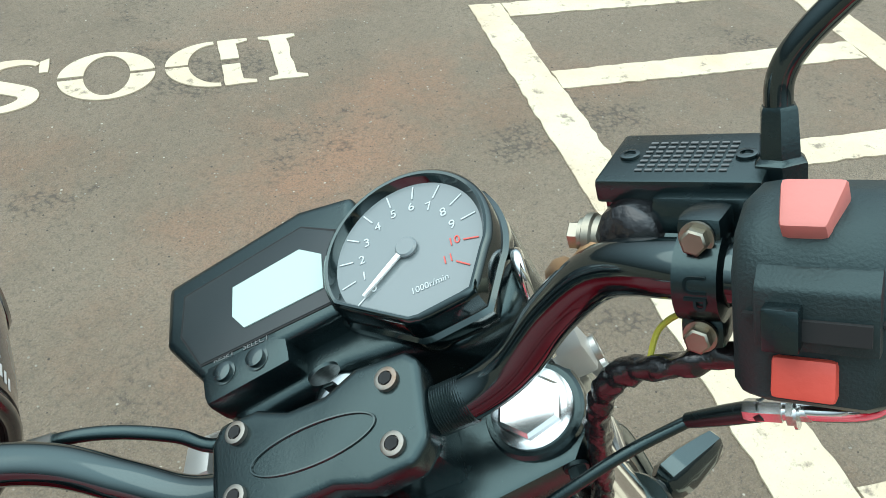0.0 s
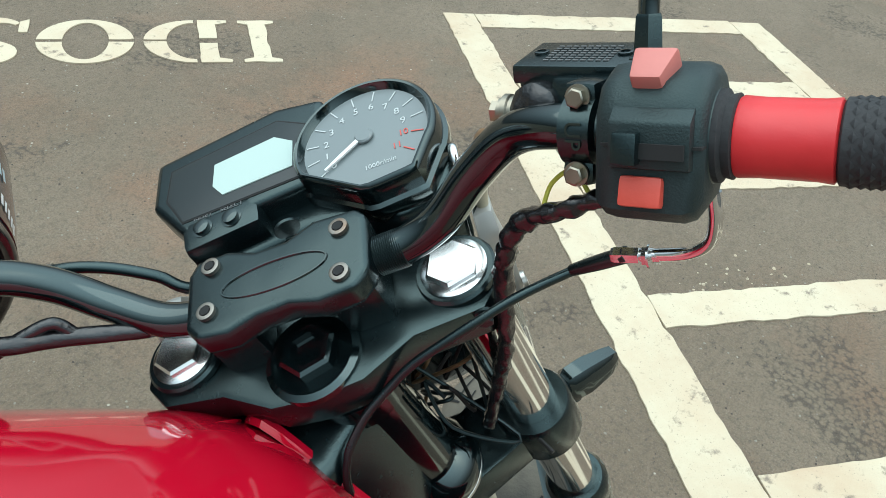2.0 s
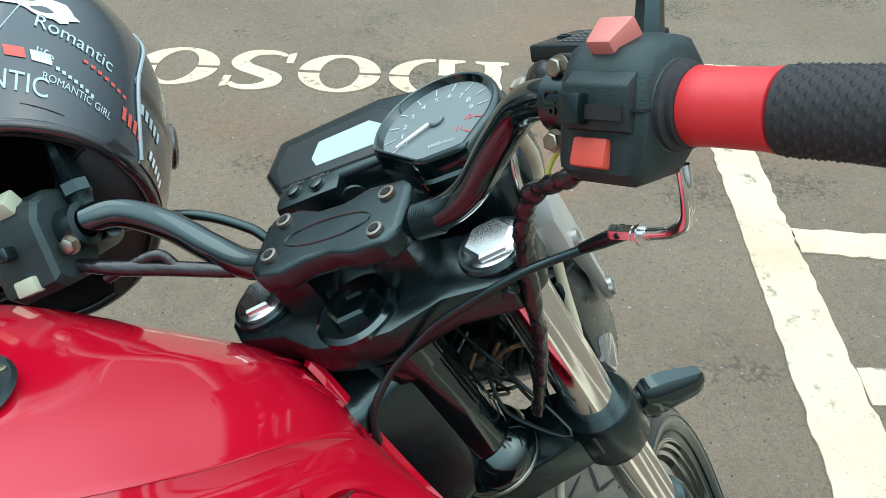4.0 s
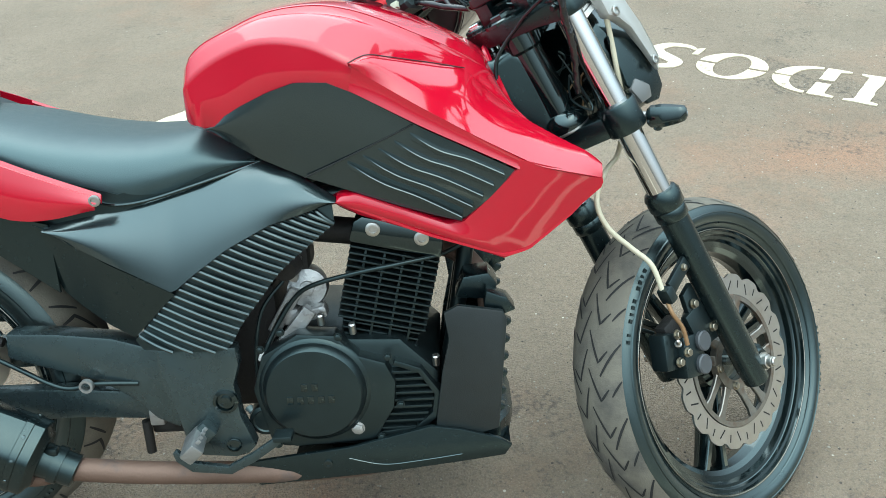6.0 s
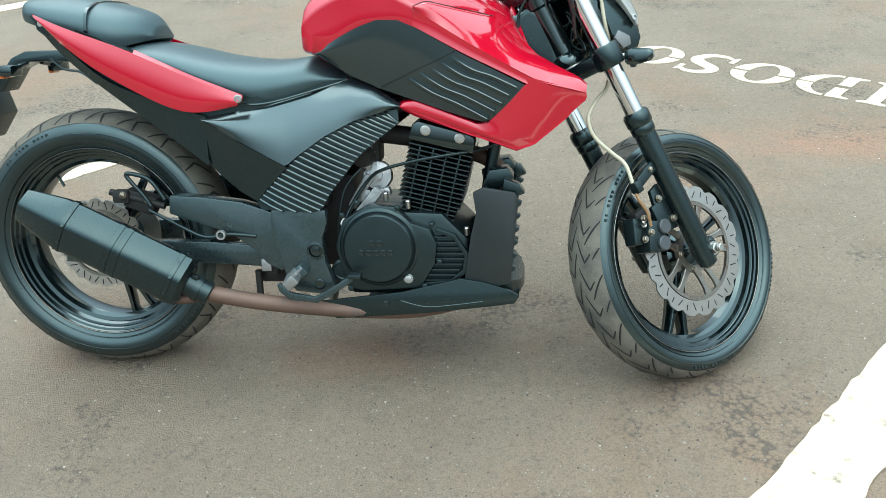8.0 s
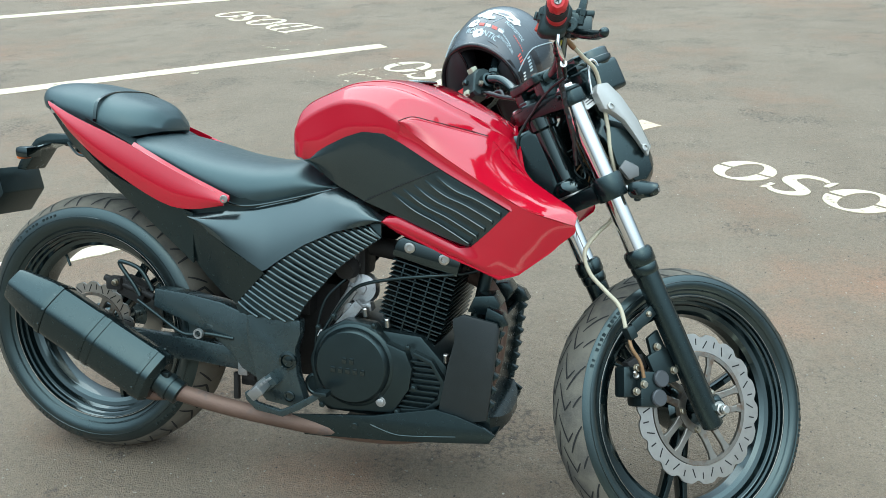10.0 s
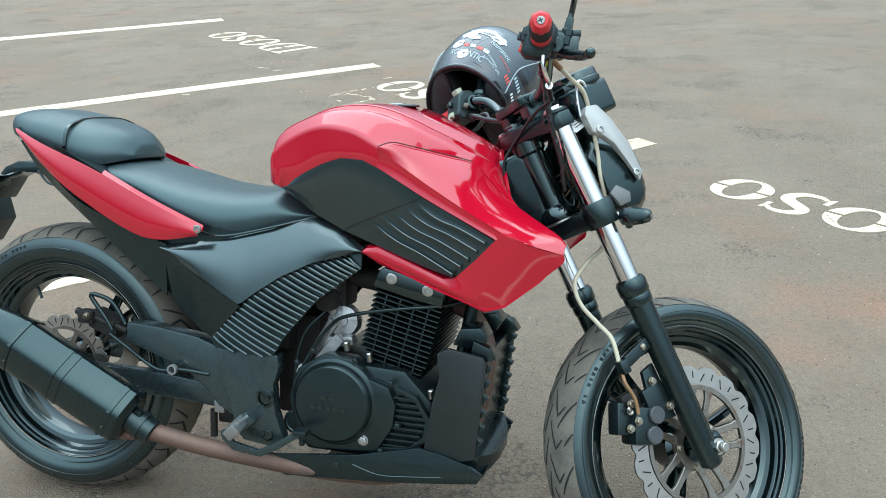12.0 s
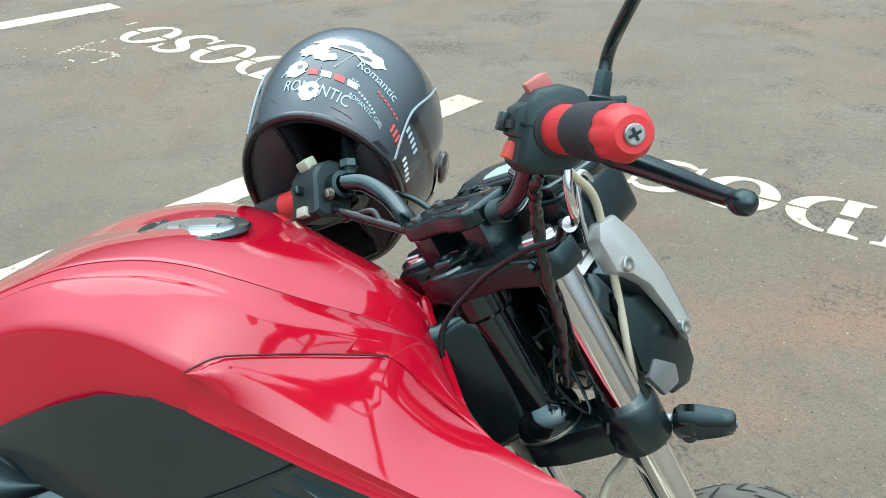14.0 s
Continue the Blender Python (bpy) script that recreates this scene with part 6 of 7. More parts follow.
part("oil_plug", hexbolt((0.763, -0.146, 0.245), (0, -1, 0), 0.009, 0.008), ALU, eng)
for i in range(9):
    z = 0.238 + i * 0.0125
    x1 = 0.895 - 0.03 * abs(i - 4.5) / 4.5 ** 1.0 * (1 if i < 4 else 0.9)
    part("case_fin", box((x1 - 0.79 - 0.004 * i, 0.03, 0.0045), ((x1 + 0.79 + 0.004 * i) / 2, -0.125, z), 0.0012), BLACK_MATT, eng)
gf = prism([(0.78, 0.222), (0.86, 0.228), (0.895, 0.258), (0.90, 0.30), (0.87, 0.345), (0.83, 0.36), (0.826, 0.352), (0.866, 0.336), (0.89, 0.297), (0.885, 0.264), (0.855, 0.238), (0.78, 0.232)], "xz", -0.142, -0.11, 0.002)
part("case_rim", gf, BLACK_MATT, eng)
for x, z in ((0.716, 0.432), (0.765, 0.414), (0.895, 0.352)):
    part("case_bolt", lathe([(0.006, 0), (0.006, 0.018), (0.004, 0.02)], (x, -0.12, z - 0.012), (0, -0.3, 1), 14), STEEL, eng, "bright case bolt")
for x, z in ((0.62, 0.392), (0.655, 0.42), (0.745, 0.408), (0.82, 0.37), (0.835, 0.285), (0.80, 0.228), (0.63, 0.222)):
    part("cover_bolt", hexbolt((x, -0.147, z), (0, -1, 0), 0.0055, 0.006), BLACK_MATT, eng)
# starter / carburettor lumps behind the cylinder
sm_ = lathe([(0.02, -0.02), (0.033, -0.018), (0.034, 0.0), (0.031, 0.012), (0.012, 0.016), (0.011, 0.02), (0.001, 0.02)], (0.692, -0.075, 0.468), (0.1, -1, 0.15), 26)
add(sm_, box((0.022, 0.02, 0.085), (0.655, -0.09, 0.435), 0.005, pose(0, 0, 0, 0, 32, 0)))
add(sm_, box((0.03, 0.03, 0.03), (0.662, -0.085, 0.425), 0.006))
add(sm_, box((0.024, 0.018, 0.10), (0.668, -0.112, 0.405), 0.004, pose(0, 0, 0, 0, 40, 0)))
add(sm_, box((0.05, 0.03, 0.02), (0.70, -0.098, 0.432), 0.006, pose(0, 0, 0, 0, -12, 0)))
add(sm_, box((0.02, 0.03, 0.045), (0.675, -0.08, 0.505), 0.005, pose(0, 0, 0, 0, 15, 0)))
for v in sm_.verts:
    v.co += 0.002 * Vector(noise.noise_vector(v.co * 70))
part("clutch_arm_housing", sm_, FOIL, eng, "bare cast aluminium housing")
part("cable_end", box((0.018, 0.016, 0.018), (0.622, -0.128, 0.372), 0.004, pose(0, 0, 0, 0, 25, 0)), WHITE_INK, eng, "white cable end clip")
part("spring", tube([(0.628, -0.122, 0.39), (0.648, -0.112, 0.425), (0.665, -0.1, 0.45)], 0.005, 10), STEEL, eng)
part("carburettor", add(box((0.07, 0.07, 0.08), (0.665, -0.05, 0.535), 0.012), add(rod((0.70, -0.05, 0.56), (0.775, -0.05, 0.55), 0.022, 18), lathe([(0.024, 0), (0.028, 0.01), (0.02, 0.03)], (0.665, -0.09, 0.52), (0, -1, -0.3), 18))), DIRT_BLACK, eng, "grimy carburettor")
part("carb_bowl", box((0.04, 0.03, 0.05), (0.665, -0.085, 0.53), 0.008), ALU, eng)
part("clutch_cable", tube([(0.98, -0.03, 0.535), (0.92, -0.11, 0.527), (0.85, -0.135, 0.520), (0.78, -0.135, 0.508), (0.71, -0.125, 0.488), (0.675, -0.115, 0.462), (0.64, -0.12, 0.412), (0.62, -0.13, 0.375)], 0.0038, 10), BLACK_MATT, bike, "black clutch cable")
part("drain_cable", tube([(0.66, -0.1, 0.49), (0.625, -0.12, 0.45), (0.61, -0.13, 0.39), (0.605, -0.13, 0.33)], 0.003, 8), BLACK_MATT, bike)
# inner clutter behind the engine
part("battery_box", box((0.16, 0.2, 0.2), (0.50, 0, 0.50), 0.01), DIRT_BLACK, bike)
part("inner_fender", box((0.10, 0.17, 0.22), (0.585, 0.02, 0.36), 0.012), DIRT_BLACK, bike, "grimy black inner fender")
part("air_box", box((0.14, 0.18, 0.14), (0.60, 0, 0.63), 0.01), DIRT_BLACK, bike)

# -- engine guard in front, with toothed edge, and belly pan --
grd = bmesh.new()
outl = [(0.912, 0.440), (0.935, 0.452), (1.004, 0.440), (1.010, 0.425), (0.992, 0.235), (0.955, 0.225), (0.890, 0.245), (0.905, 0.34), (0.918, 0.395)]
gp_ = prism(outl, "xz", -0.150, -0.140, 0.003)
GUARD = material("guard_dark_grey", (0.010, 0.0145, 0.015), 0.40, 0, 0.2, 40, bump=0.15, bump_scale=500, stain=(0.05, 0.046, 0.04), stain_scale=12, stain_at=(0.6, 0.8))
guard = part("engine_guard", gp_, GUARD, bike, "matt black engine guard with toothed edge")
part("guard_side", prism(outl, "xz", 0.140, 0.150, 0.003), FRAME_GREY, guard)
part("guard_front", box((0.012, 0.28, 0.2), (0.985, 0, 0.33), 0.003, pose(0, 0, 0, 0, 6, 0)), BLACK_SATIN, guard)
for s in (-1, 1):
    for i in range(6):
        z = 0.415 - i * 0.030
        x = 1.004 - i * 0.0028
        part("tooth", prism([(x - 0.006, z + 0.012), (x + 0.014, z + 0.002), (x + 0.012, z - 0.003), (x - 0.006, z - 0.016)], "xz", s * 0.128 - 0.008, s * 0.128 + 0.008, 0.0015), BLACK_SATIN, guard)
    part("guard_wing", prism([(0.98, 0.468), (1.012, 0.455), (1.025, 0.435), (1.0, 0.425), (0.975, 0.44)], "xz", s * 0.10, s * 0.135, 0.003), BLACK_SATIN, guard)
    part("guard_ear", prism([(0.93, 0.445), (0.945, 0.48), (0.985, 0.485), (1.0, 0.465), (0.985, 0.44)], "xz", s * 0.04, s * 0.10, 0.004), BLACK_SATIN, guard)
belly_side = [(0.548, 0.192), (0.75, 0.216), (0.882, 0.248), (0.93, 0.240), (0.99, 0.222), (1.012, 0.208), (1.0, 0.190), (0.94, 0.182), (0.80, 0.166), (0.595, 0.152)]
bly = part("belly_pan", prism(belly_side, "xz", -0.158, -0.150, 0.002), BLACK_SATIN, bike, "black belly pan")
part("belly_side", prism(belly_side, "xz", 0.150, 0.158, 0.002), BLACK_SATIN, bly)
part("belly_floor", shell([[(0.64, -0.15, 0.152), (0.80, -0.15, 0.17), (0.95, -0.15, 0.185), (1.01, -0.14, 0.20)], [(0.64, 0.15, 0.152), (0.80, 0.15, 0.17), (0.95, 0.15, 0.185), (1.01, 0.14, 0.20)]], 14, 4, inward=(0, 0, 0.005)), BLACK_SATIN, bly)
part("belly_nose", loft([[Vector((x, y, z)) for y, z in ((-w, z0), (-w, z1), (w, z1), (w, z0))] for x, w, z0, z1 in ((0.94, 0.148, 0.186, 0.24), (0.995, 0.13, 0.19, 0.235), (1.012, 0.085, 0.196, 0.225), (1.02, 0.04, 0.2, 0.218))]), BLACK_SATIN, bly)
part("belly_crease", tube([(0.745, -0.1585, 0.196), (0.80, -0.1585, 0.182), (0.86, -0.1585, 0.186), (0.93, -0.1585, 0.195)], 0.0012, 6), BLACK_GLOSS, bly)
part("belly_bolt", allen((0.71, -0.158, 0.188), (0, -1, 0), 0.007, 0.003), BLACK_GLOSS, bly)

# -- exhaust --
ex = part("exhaust_pipe", tube([(0.905, 0.02, 0.50), (0.95, 0.0, 0.48), (0.985, -0.03, 0.42), (0.975, -0.06, 0.30), (0.92, -0.09, 0.20), (0.80, -0.12, 0.165), (0.66, -0.140, 0.166), (0.53, -0.158, 0.180), (0.41, -0.182, 0.202), (0.315, -0.205, 0.228)], 0.0185, 16), RUSTY, bike, "rust-brown exhaust pipe")
A, B = Vector((0.305, -0.208, 0.234)), Vector((-0.072, -0.232, 0.440))
ax = (B - A).normalized()
L = (B - A).length
part("pipe_sleeve", lathe([(0.021, -0.02), (0.026, -0.018), (0.027, 0.03), (0.03, 0.05), (0.034, 0.056)], A, ax, 24), BLACK_MATT, ex)
part("pipe_clamp", add(lathe([(0.0275, 0.004), (0.0295, 0.004), (0.0295, 0.018), (0.0275, 0.018)], A, ax, 24, closed=True), box((0.02, 0.012, 0.012), A + ax * 0.011 + Vector((0, -0.01, 0.03)), 0.003)), BLACK_MATT, ex)
part("pipe_stub", tube([A + Vector((0.01, 0.01, -0.01)), A + Vector((-0.04, 0.0, -0.018)), A + Vector((-0.075, -0.004, -0.015))], 0.0125, 14), RUSTY, ex)
x_ = ax.orthogonal().normalized()
if x_.z < 0:
    x_ = -x_
up_ = (Vector((0, 0, 1)) - ax * ax.z).normalized()
sd_ = ax.cross(up_)


def muff_ring(d, ru, rs, e=0.8):
    out = []
    for k in range(48):
        a = 2 * math.pi * k / 48
        six = math.cos(math.pi / 6) / math.cos((a + 0.30) % (math.pi / 3) - math.pi / 6)
        r = 0.25 + 0.75 * six
        out.append(A + ax * d + up_ * ru * 1.04 * r * math.sin(a) + sd_ * rs * 1.10 * r * math.cos(a))
    return out


sil = loft([muff_ring(d, r, s) for d, r, s in ((0.035, 0.046, 0.036), (0.04, 0.052, 0.042), (0.044, 0.062, 0.048), (0.046, 0.064, 0.050), (0.30, 0.064, 0.050), (0.34, 0.062, 0.048), (0.346, 0.061, 0.047), (L - 0.006, 0.041, 0.033), (L, 0.038, 0.03), (L - 0.002, 0.03, 0.024))])
muf = part("silencer", sil, BLACK_SATIN, bike, "matt black six-sided silencer")
for d in (0.062, 0.185, 0.205, 0.315):
    part("band", loft([muff_ring(d + dd, 0.064 + o, 0.050 + o) for dd, o in ((0, 0.0002), (0.001, 0.0016), (0.012, 0.0016), (0.013, 0.0002))], caps=False), BLACK_SATIN, muf)
for d in (0.068, 0.32):
    for k in range(10):
        a = 2 * math.pi * k / 10 + 0.2
        c = muff_ring(d, 0.0652, 0.0512)[(5 * k + 2) % 48]
        part("rivet", lathe([(0.0035, -0.001), (0.0032, 0.001), (0.001, 0.0016)], c, (c - A - ax * d), 10), BLACK_GLOSS, muf)
# rear caliper and hanger above the silencer
rc = part("rear_caliper", add(box((0.075, 0.04, 0.045), (0.13, -0.085, 0.415), 0.008, pose(0, 0, 0, 0, 20, 0)), add(box((0.04, 0.03, 0.03), (0.09, -0.1, 0.43), 0.006), rod((0.06, -0.1, 0.44), (0.19, -0.1, 0.405), 0.008, 12))), DIRT_BLACK, bike, "grimy rear brake caliper")
part("caliper_bolt", hexbolt((0.1, -0.118, 0.435), (0, -1, 0), 0.007, 0.008), ZINC, rc)
part("caliper_bolt", hexbolt((0.155, -0.11, 0.42), (0, -1, 0), 0.006, 0.008), ZINC, rc)
part("hanger_loop", tube([(0.20, -0.12, 0.425), (0.17, -0.12, 0.47), (0.13, -0.12, 0.485), (0.115, -0.12, 0.48), (0.15, -0.12, 0.435), (0.165, -0.12, 0.41)], 0.005, 10), BLACK_MATT, bike, "black wire exhaust hanger")
part("brake_line", tube([(0.16, -0.12, 0.40), (0.22, -0.135, 0.375), (0.30, -0.155, 0.345), (0.36, -0.16, 0.352), (0.42, -0.15, 0.345)], 0.004, 10), BLACK_MATT, bike)
part("line_clip", lathe([(0.007, -0.004), (0.011, -0.004), (0.011, 0.004), (0.007, 0.004)], (0.345, -0.168, 0.353), (0, -1, 0), 20, closed=True), ALU, bike)
# chain side and stand
part("chain_guard", prism([(0.05, 0.40), (0.40, 0.42), (0.42, 0.36), (0.05, 0.36)], "xz", 0.10, 0.115, 0.004), BLACK_SATIN, bike)
part("sprocket", lathe([(0.04, -0.003), (0.085, -0.003), (0.085, 0.003), (0.04, 0.003)], (0, 0.085, 0.30), (0, 1, 0), 40, closed=True), STEEL, bike)
part("side_stand", tube([(0.56, 0.10, 0.22), (0.52, 0.16, 0.13), (0.49, 0.235, 0.065), (0.47, 0.265, 0.062)], [0.010, 0.010, 0.009, 0.012], 12), BLACK_MATT, bike, "black side stand")
part("linkage", add(box((0.06, 0.05, 0.05), (0.43, -0.06, 0.24), 0.008), add(rod((0.40, -0.1, 0.25), (0.40, -0.1, 0.19), 0.008, 12), box((0.03, 0.04, 0.04), (0.44, -0.1, 0.262), 0.006))), DIRT_BLACK, bike)
part("linkage_bolt", box((0.025, 0.02, 0.03), (0.43, -0.12, 0.27), 0.005), ALU, bike)

# seam between tank and shroud, red front flange of the tank
for s in (-1, 1):
    part("shroud_seam", tube([(x, -s * (y - 0.002), z + 0.0025) for x, y, z in crease[:6]], 0.0010, 6), SEAM, bike)
    part("tank_front", shell([[(0.930, s * 0.120, 0.818), (0.965, s * 0.100, 0.801), (0.995, s * 0.102, 0.774), (1.03, s * 0.110, 0.744), (1.066, s * 0.122, 0.712)], [(0.95, s * 0.012, 0.850), (0.993, s * 0.022, 0.820), (1.010, s * 0.056, 0.781), (1.028, s * 0.094, 0.746), (1.062, s * 0.122, 0.709)]], 24, 4, (0.004, 0, 0.002), (0, 0, -0.004)), RED, bike)
    part("front_flange", shell([[(0.994, 0.0, 0.829), (0.998, s * 0.021, 0.819), (1.014, s * 0.057, 0.778), (1.032, s * 0.096, 0.742), (1.066, s * 0.125, 0.704)], [(1.000, 0.0, 0.827), (1.004, s * 0.022, 0.815), (1.021, s * 0.059, 0.773), (1.039, s * 0.099, 0.737), (1.073, s * 0.128, 0.699)]], 20, 2, inward=(-0.003, 0, -0.004)), RED, bike)

# ---- helmet hung on the left mirror, its neck opening towards the rider's right ----
HC = Vector((-0.53, 0.565, 0.845))
h_up = Vector((0.27, 0.90, 0.31)).normalized()
h_back = Vector((0.02, -0.30, 0.955))
h_back = (h_back - h_up * h_back.dot(h_up)).normalized()
h_side = h_back.cross(h_up).normalized()
helmet = tagged(new("helmet"), "grey and black full-face helmet with white graphics hung on a mirror", "helmet")
helmet.matrix_basis = Matrix.Translation(HC) @ Matrix((h_back, h_side, h_up)).transposed().to_4x4()


def helmet_point(u, v, k=1.0):
    """u: angle round from the back, v: height from the neck edge (0) to the crown (1)."""
    z = -0.115 + 0.245 * v
    q = max(0.0, (z + 0.01) / 0.14)
    r = math.sqrt(max(0.0, 1 - q * q)) if z > -0.01 else 1 - 0.16 * ((-0.01 - z) / 0.105) ** 2
    x, y = math.cos(u), math.sin(u)
    depth = 0.15 if x > 0 else 0.165
    return Vector((depth * k * r * x, 0.128 * k * r * y, z * (k if z > 0 else 1)))


hb_ = bmesh.new()
NU, NV = 64, 28
vs = [j / NV for j in range(NV + 1)]
vs = [1 - (1 - v) ** 1.6 for v in vs]
outer = [[helmet_point(2 * math.pi * k / NU, v * 0.9995) for k in range(NU)] for v in vs]
inner_ = [[helmet_point(2 * math.pi * k / NU, v * 0.985, 0.95) for k in range(NU)] for v in vs]
loft(inner_[::-1] + outer, caps=False, bm=hb_)
bmesh.ops.remove_doubles(hb_, verts=hb_.verts, dist=0.0005)
part("shell", hb_, SHELL, helmet, "glossy dark grey helmet shell", sharp=60)
lin = bmesh.new()
loft([[helmet_point(2 * math.pi * k / NU, 0.004 + v * 0.95, 0.945) for k in range(NU)] for v in vs][::-1] + [[helmet_point(2 * math.pi * k / NU, 0.0 + v * 0.93, 0.88 - 0.10 * math.sin(3.1 * min(1, v * 1.3))) for k in range(NU)] for v in vs], caps=False, bm=lin)
part("lining", lin, LINER, helmet, "black padded lining")
rim = bmesh.new()
path = [helmet_point(2 * math.pi * k / NU, 0.0, 0.97) for k in range(NU + 1)]
loft(ringed(path, [0.0055] * len(path), 10), bm=rim)
part("neck_trim", rim, SHELL_BLACK, helmet, "black rubber neck trim")
PAD = material("pad_cloth", (0.026, 0.027, 0.030), 0.55, 0, 0.25, 80, bump=0.4, bump_scale=600)
for s in (-1, 1):
    pd, edge = bmesh.new(), []
    rows = []
    for e in np.linspace(0, 1, 18):
        x = 0.098 - 0.215 * e
        yo = 0.128 * 0.80 * math.sqrt(max(0.05, 1 - (x / 0.145) ** 2))
        yi = min(yo - 0.006, 0.030 + 0.034 * (1 - math.sin(math.pi * min(1, e * 1.15 + 0.05))) ** 1.5)
        soft = 0.35 + 0.65 * min(1, math.sin(math.pi * min(0.98, max(0.02, e))) * 2.2)
        rows.append([Vector((x, s * (yi + (yo - yi) * q), -0.113 - dz * soft)) for q, dz in ((1.05, -0.006), (0.92, 0.002), (0.7, 0.009), (0.45, 0.010), (0.2, 0.006), (0.05, -0.002), (0.0, -0.012), (0.04, -0.045), (0.4, -0.075), (1.0, -0.085))])
        edge.append(Vector((x, s * (yi + (yo - yi) * 0.04), -0.113 + 0.001 * soft)))
    loft(rows, closed=False, bm=pd)
    part("cheek_pad", pd, PAD, helmet, "black padded cheek cushion")
    part("pad_piping", tube(edge, 0.0026, 8, 3), BLACK_SATIN, helmet)
    # black side strip and visor pivot
    part("side_panel", shell([[helmet_point(s * u, 0.02, 1.010) for u in np.linspace(1.02, 2.0, 12)], [helmet_point(s * u, 0.30, 1.012) for u in np.linspace(0.90, 2.0, 12)], [helmet_point(s * u, 0.70, 1.012) for u in np.linspace(1.15, 2.05, 12)]], 14, 8, inward=(0, -0.004 * s, 0)), SHELL_BLACK, helmet)
    part("side_line", tube([helmet_point(s * u, v, 1.014) for u, v in ((1.02, 0.03), (0.93, 0.16), (0.91, 0.30), (1.02, 0.50), (1.14, 0.68))], 0.0016, 6), material("side_line_print", (0.3, 0.36, 0.38), 0.4), helmet)
    part("visor_pivot", lathe([(0.022, 0), (0.022, 0.004), (0.018, 0.007), (0.001, 0.008)], helmet_point(s * 1.75, 0.45, 1.02), (0, s, 0), 26), SHELL_BLACK, helmet)
part("visor", shell([[helmet_point(u, 0.34, 1.02) for u in np.linspace(1.75, 4.53, 26)], [helmet_point(u, 0.66, 1.02) for u in np.linspace(1.75, 4.53, 26)]], 40, 8, inward=(0.003, 0, 0)), material("smoked_visor", (0.015, 0.015, 0.018), 0.06, 0, 0.1, 10, coat=1.0), helmet, "dark smoked visor")
part("chin_bar", shell([[helmet_point(u, 0.0, 1.03) for u in np.linspace(2.0, 4.28, 22)], [helmet_point(u, 0.34, 1.035) for u in np.linspace(1.9, 4.38, 22)]], 36, 6, inward=(0.004, 0, 0)), SHELL_BLACK, helmet, "black chin bar")


def on_shell(u, v, k=1.006):
    return helmet_point(u, v, k)


def shell_patch(poly, name, mat, k=1.006, label=""):
    """A thin graphic that follows the shell; poly in (u, v)."""
    c = (sum(p[0] for p in poly) / len(poly), sum(p[1] for p in poly) / len(poly))
    bm = bmesh.new()
    rings = [[on_shell(c[0] + (p[0] - c[0]) * s, c[1] + (p[1] - c[1]) * s, k) for p in poly] for s in (1, 0.66, 0.33, 0.02)]
    loft(rings, caps=False, bm=bm)
    return part(name, bm, mat, helmet, label)


rnd = random.Random(11)


def blob(cu, cv, ru, rv, n=22, rough=0.25):
    return [(cu + ru * math.cos(a) * (1 + rough * (rnd.random() - 0.5)), cv + rv * math.sin(a) * (1 + rough * (rnd.random() - 0.5))) for a in (2 * math.pi * k / n for k in range(n))]



def shell_text(body, u, v, size, mat, tilt=0.0, label=""):
    """Lettering wrapped on the shell; u, v at the middle of the line."""
    bm = text_mesh(body, size, pose(0, 0, 0, 0, 0, tilt), 0.0)
    bmesh.ops.subdivide_edges(bm, edges=bm.edges, cuts=1)
    for w in bm.verts:
        w.co = on_shell(u - w.co.x / 0.145, v + w.co.y / 0.245, 1.007)
    return part("lettering", bm, mat, helmet, label)


PALE_INK = material("pale_blue_print", (0.42, 0.52, 0.55), 0.45, 0, 0.12, 60)
for cu, cv, ru, rv, mat in ((-0.05, 0.44, 0.30, 0.045, WHITE_INK), (-0.34, 0.40, 0.15, 0.05, WHITE_INK), (0.22, 0.38, 0.17, 0.04, WHITE_INK), (0.34, 0.25, 0.12, 0.05, WHITE_INK), (0.08, 0.33, 0.13, 0.03, PALE_INK), (0.12, 0.115, 0.11, 0.05, WHITE_INK)):
    shell_patch(blob(cu, cv, ru, rv, 26, 0.35), "white_graphic", mat, label="white flower-like graphic")
for cu, cv, ru, rv in ((-0.12, 0.42, 0.12, 0.018), (0.30, 0.26, 0.035, 0.014), (-0.30, 0.385, 0.06, 0.012), (0.10, 0.12, 0.03, 0.012)):
    shell_patch(blob(cu, cv, ru, rv, 16, 0.5), "grey_patch", SHELL, 1.009)
for (u0, v0), (u1, v1), wd in (((0.10, 0.36), (0.02, 0.06), 0.006), ((0.02, 0.20), (0.20, 0.07), 0.004), ((0.26, 0.34), (0.50, 0.22), 0.005), ((-0.20, 0.40), (-0.05, 0.26), 0.005), ((0.62, 0.12), (0.45, 0.055), 0.003), ((-0.16, 0.05), (-0.42, 0.035), 0.003)):
    shell_patch([(u0, v0), (u0 + wd, v0 + wd), (u1 + wd, v1 + wd), (u1, v1)], "stem_line", PALE_INK if wd > 0.0035 else SHELL_BLACK)
shell_text("ROMANTIC", 0.05, 0.125, 0.021, PALE_INK, -7, "pale printed lettering")
shell_text("ROMANTIC GIRL", -0.50, 0.115, 0.0085, PALE_INK, -12)
shell_text("Romantic", -0.48, 0.30, 0.018, PALE_INK, -14)
shell_text("life", -0.30, 0.21, 0.013, PALE_INK, -10)
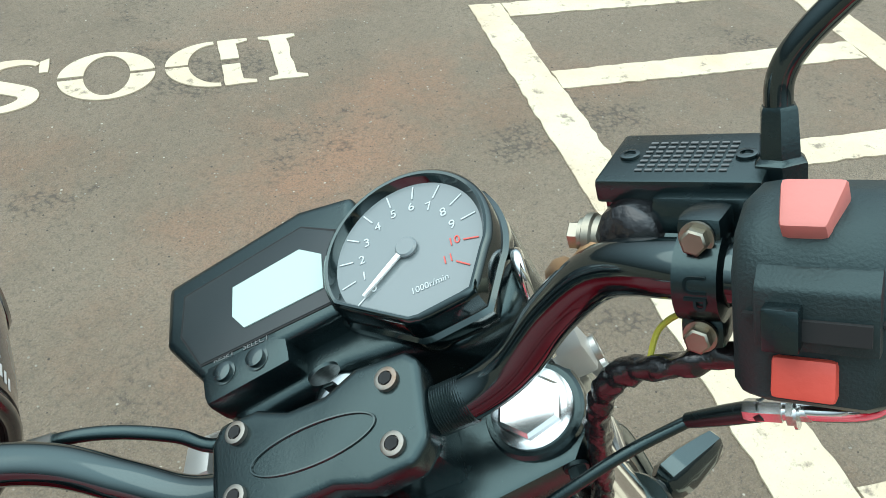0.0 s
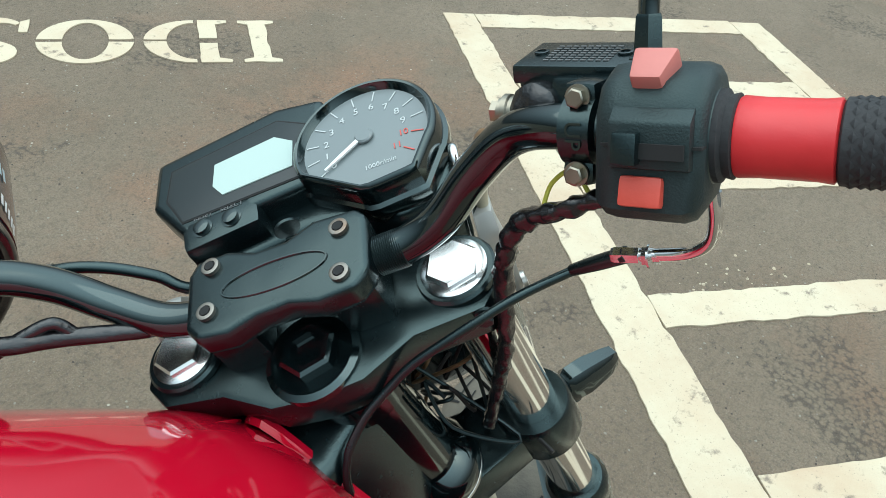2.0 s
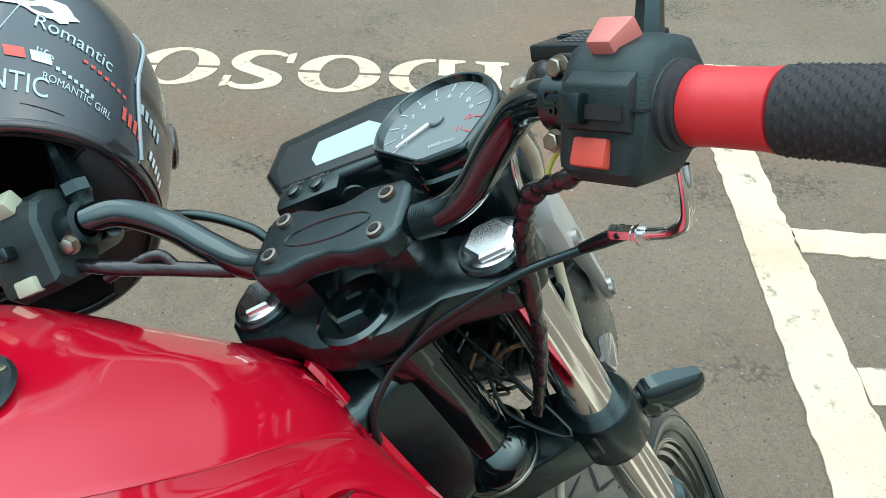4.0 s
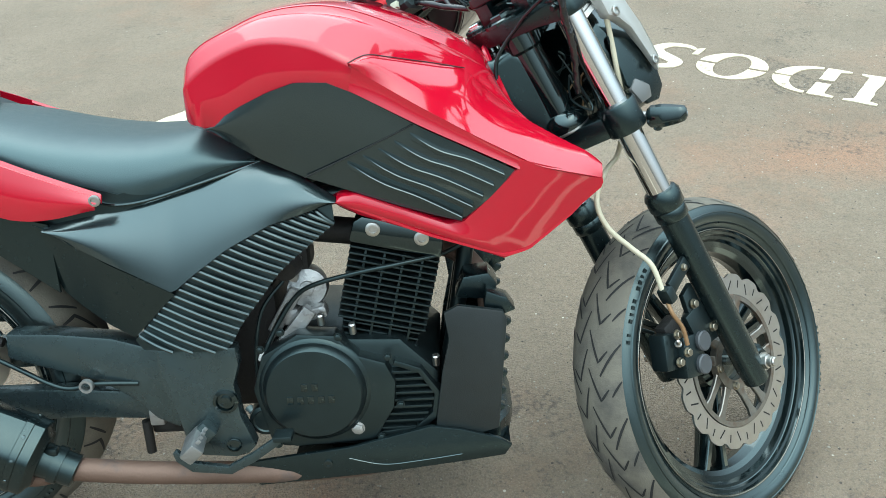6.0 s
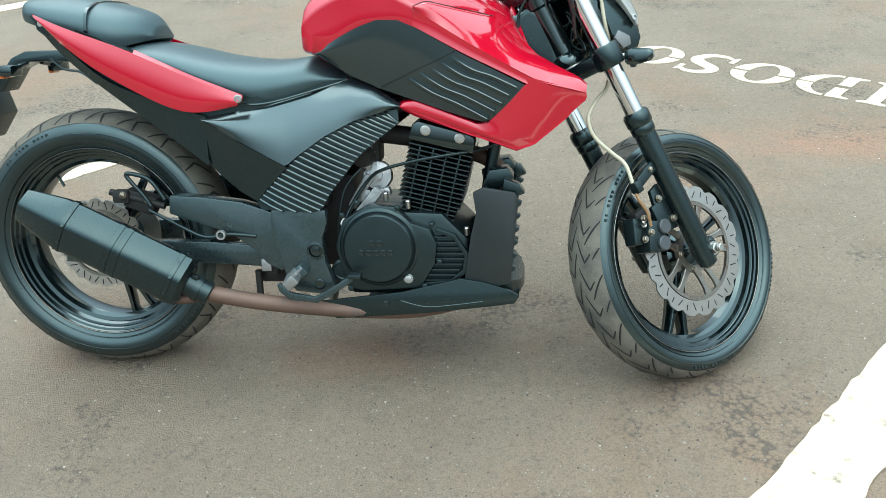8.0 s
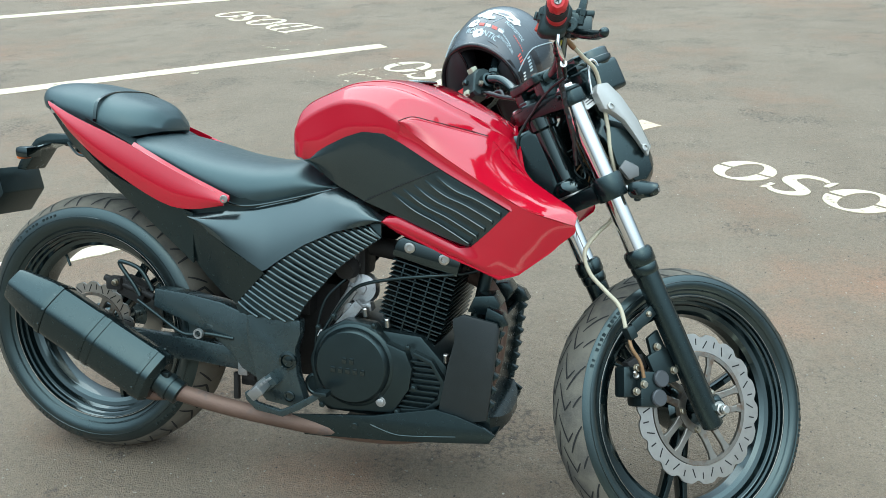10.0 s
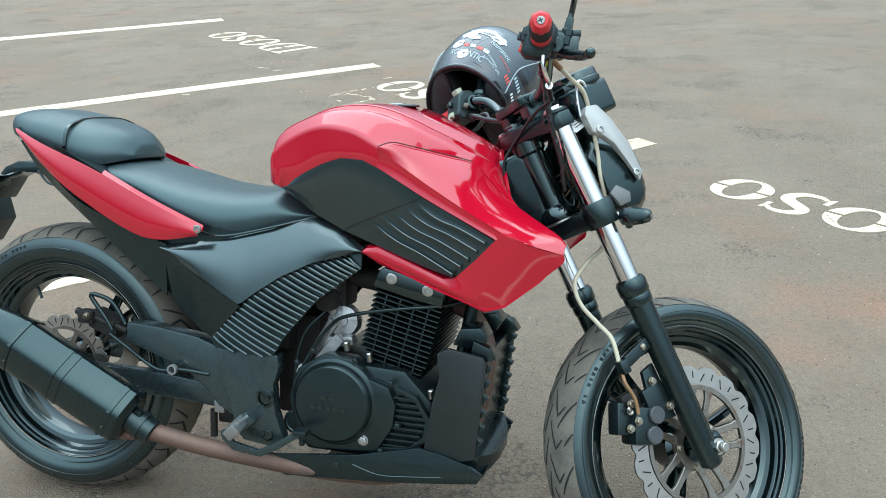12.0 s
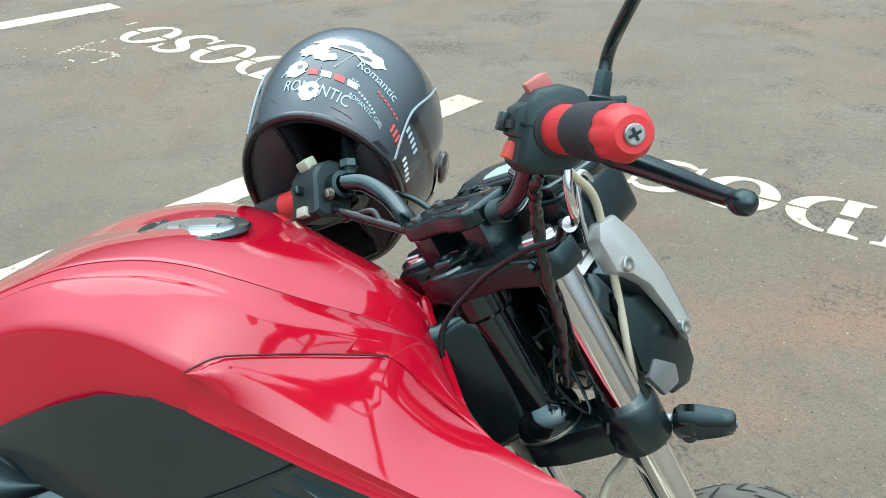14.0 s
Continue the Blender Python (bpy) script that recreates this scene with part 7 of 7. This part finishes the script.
for j, mat in enumerate((RED_INK, WHITE_INK, RED_INK, WHITE_INK)):
    shell_patch([(0.20 - 0.14 * j, 0.245 - 0.008 * j), (0.09 - 0.14 * j, 0.24 - 0.008 * j), (0.08 - 0.14 * j, 0.205 - 0.008 * j), (0.19 - 0.14 * j, 0.21 - 0.008 * j)], "print_bar", mat)
for cu, cv, n_, st, hgt, mat in ((-0.52, 0.235, 7, 0.045, 0.012, RED_INK), (-0.36, 0.175, 7, 0.035, 0.012, PALE_INK), (-0.80, 0.13, 4, 0.05, 0.045, RED_INK), (-0.95, 0.2, 5, 0.05, 0.04, PALE_INK), (-1.1, 0.08, 5, 0.05, 0.03, WHITE_INK)):
    for j in range(n_):
        u0, v0 = cu - st * j, cv - 0.008 * j
        shell_patch([(u0, v0 - hgt / 2), (u0 - st * 0.6, v0 - hgt / 2), (u0 - st * 0.6, v0 + hgt / 2), (u0, v0 + hgt / 2)], "print_bar", mat)

# ---- grit, pebbles and paint flecks lying on the asphalt ----
rnd = random.Random(21)
PEBBLE = material("pebble", (0.3, 0.27, 0.22), 0.8, 0, 0.35, 200)


def scatter(name, n, spots, size, mat, label, category):
    vs, fs = [], []
    for _ in range(n):
        cx, cy, sx, sy = rnd.choice(spots)
        x, y = rnd.gauss(cx, sx), rnd.gauss(cy, sy)
        r = size * rnd.uniform(0.4, 1.0) ** 2
        a0 = rnd.random() * 6.28
        base = len(vs)
        for k in range(5):
            a = a0 + 1.2566 * k
            q = r * rnd.uniform(0.7, 1.1)
            vs.append((x + q * math.cos(a), y + q * math.sin(a), 0.0))
        for k in range(5):
            vs.append((x + (vs[base + k][0] - x) * 0.7, y + (vs[base + k][1] - y) * 0.7, r * rnd.uniform(0.25, 0.6)))
        fs.append([base + 5 + k for k in range(5)])
        fs += [[base + k, base + (k + 1) % 5, base + 5 + (k + 1) % 5, base + 5 + k] for k in range(5)]
    me = bpy.data.meshes.new(name)
    me.from_pydata(vs, [], fs)
    me.materials.append(mat)
    tagged(new(name, me), label, category, kind="stuff")


scatter("pebbles", 4500, [(0.2, -0.3, 0.9, 0.6), (-0.8, -0.4, 0.7, 0.5), (0.9, 1.2, 0.8, 0.8), (0.3, 2.2, 1.2, 0.9), (-1.5, 0.8, 0.8, 0.8)], 0.0036, PEBBLE, "small pale pebbles and grit scattered on asphalt", "grit")
scatter("dark_grit", 3500, [(0.2, -0.3, 0.9, 0.6), (-0.8, -0.4, 0.8, 0.5), (0.9, 1.2, 0.9, 0.9), (0.6, 2.4, 1.4, 1.0)], 0.0032, material("brown_grit", (0.075, 0.062, 0.05), 0.9, 0, 0.4, 200), "dark specks of grit on the asphalt", "grit")
scatter("paint_flecks", 120, [(-2.35, 4.05, 0.2, 0.14), (-3.35, 5.2, 0.22, 0.1), (1.12, 0.1, 0.06, 0.05), (0.98, 0.2, 0.06, 0.03)], 0.0065, PAINT, "worn flecks of old cream road paint", "paint flecks")
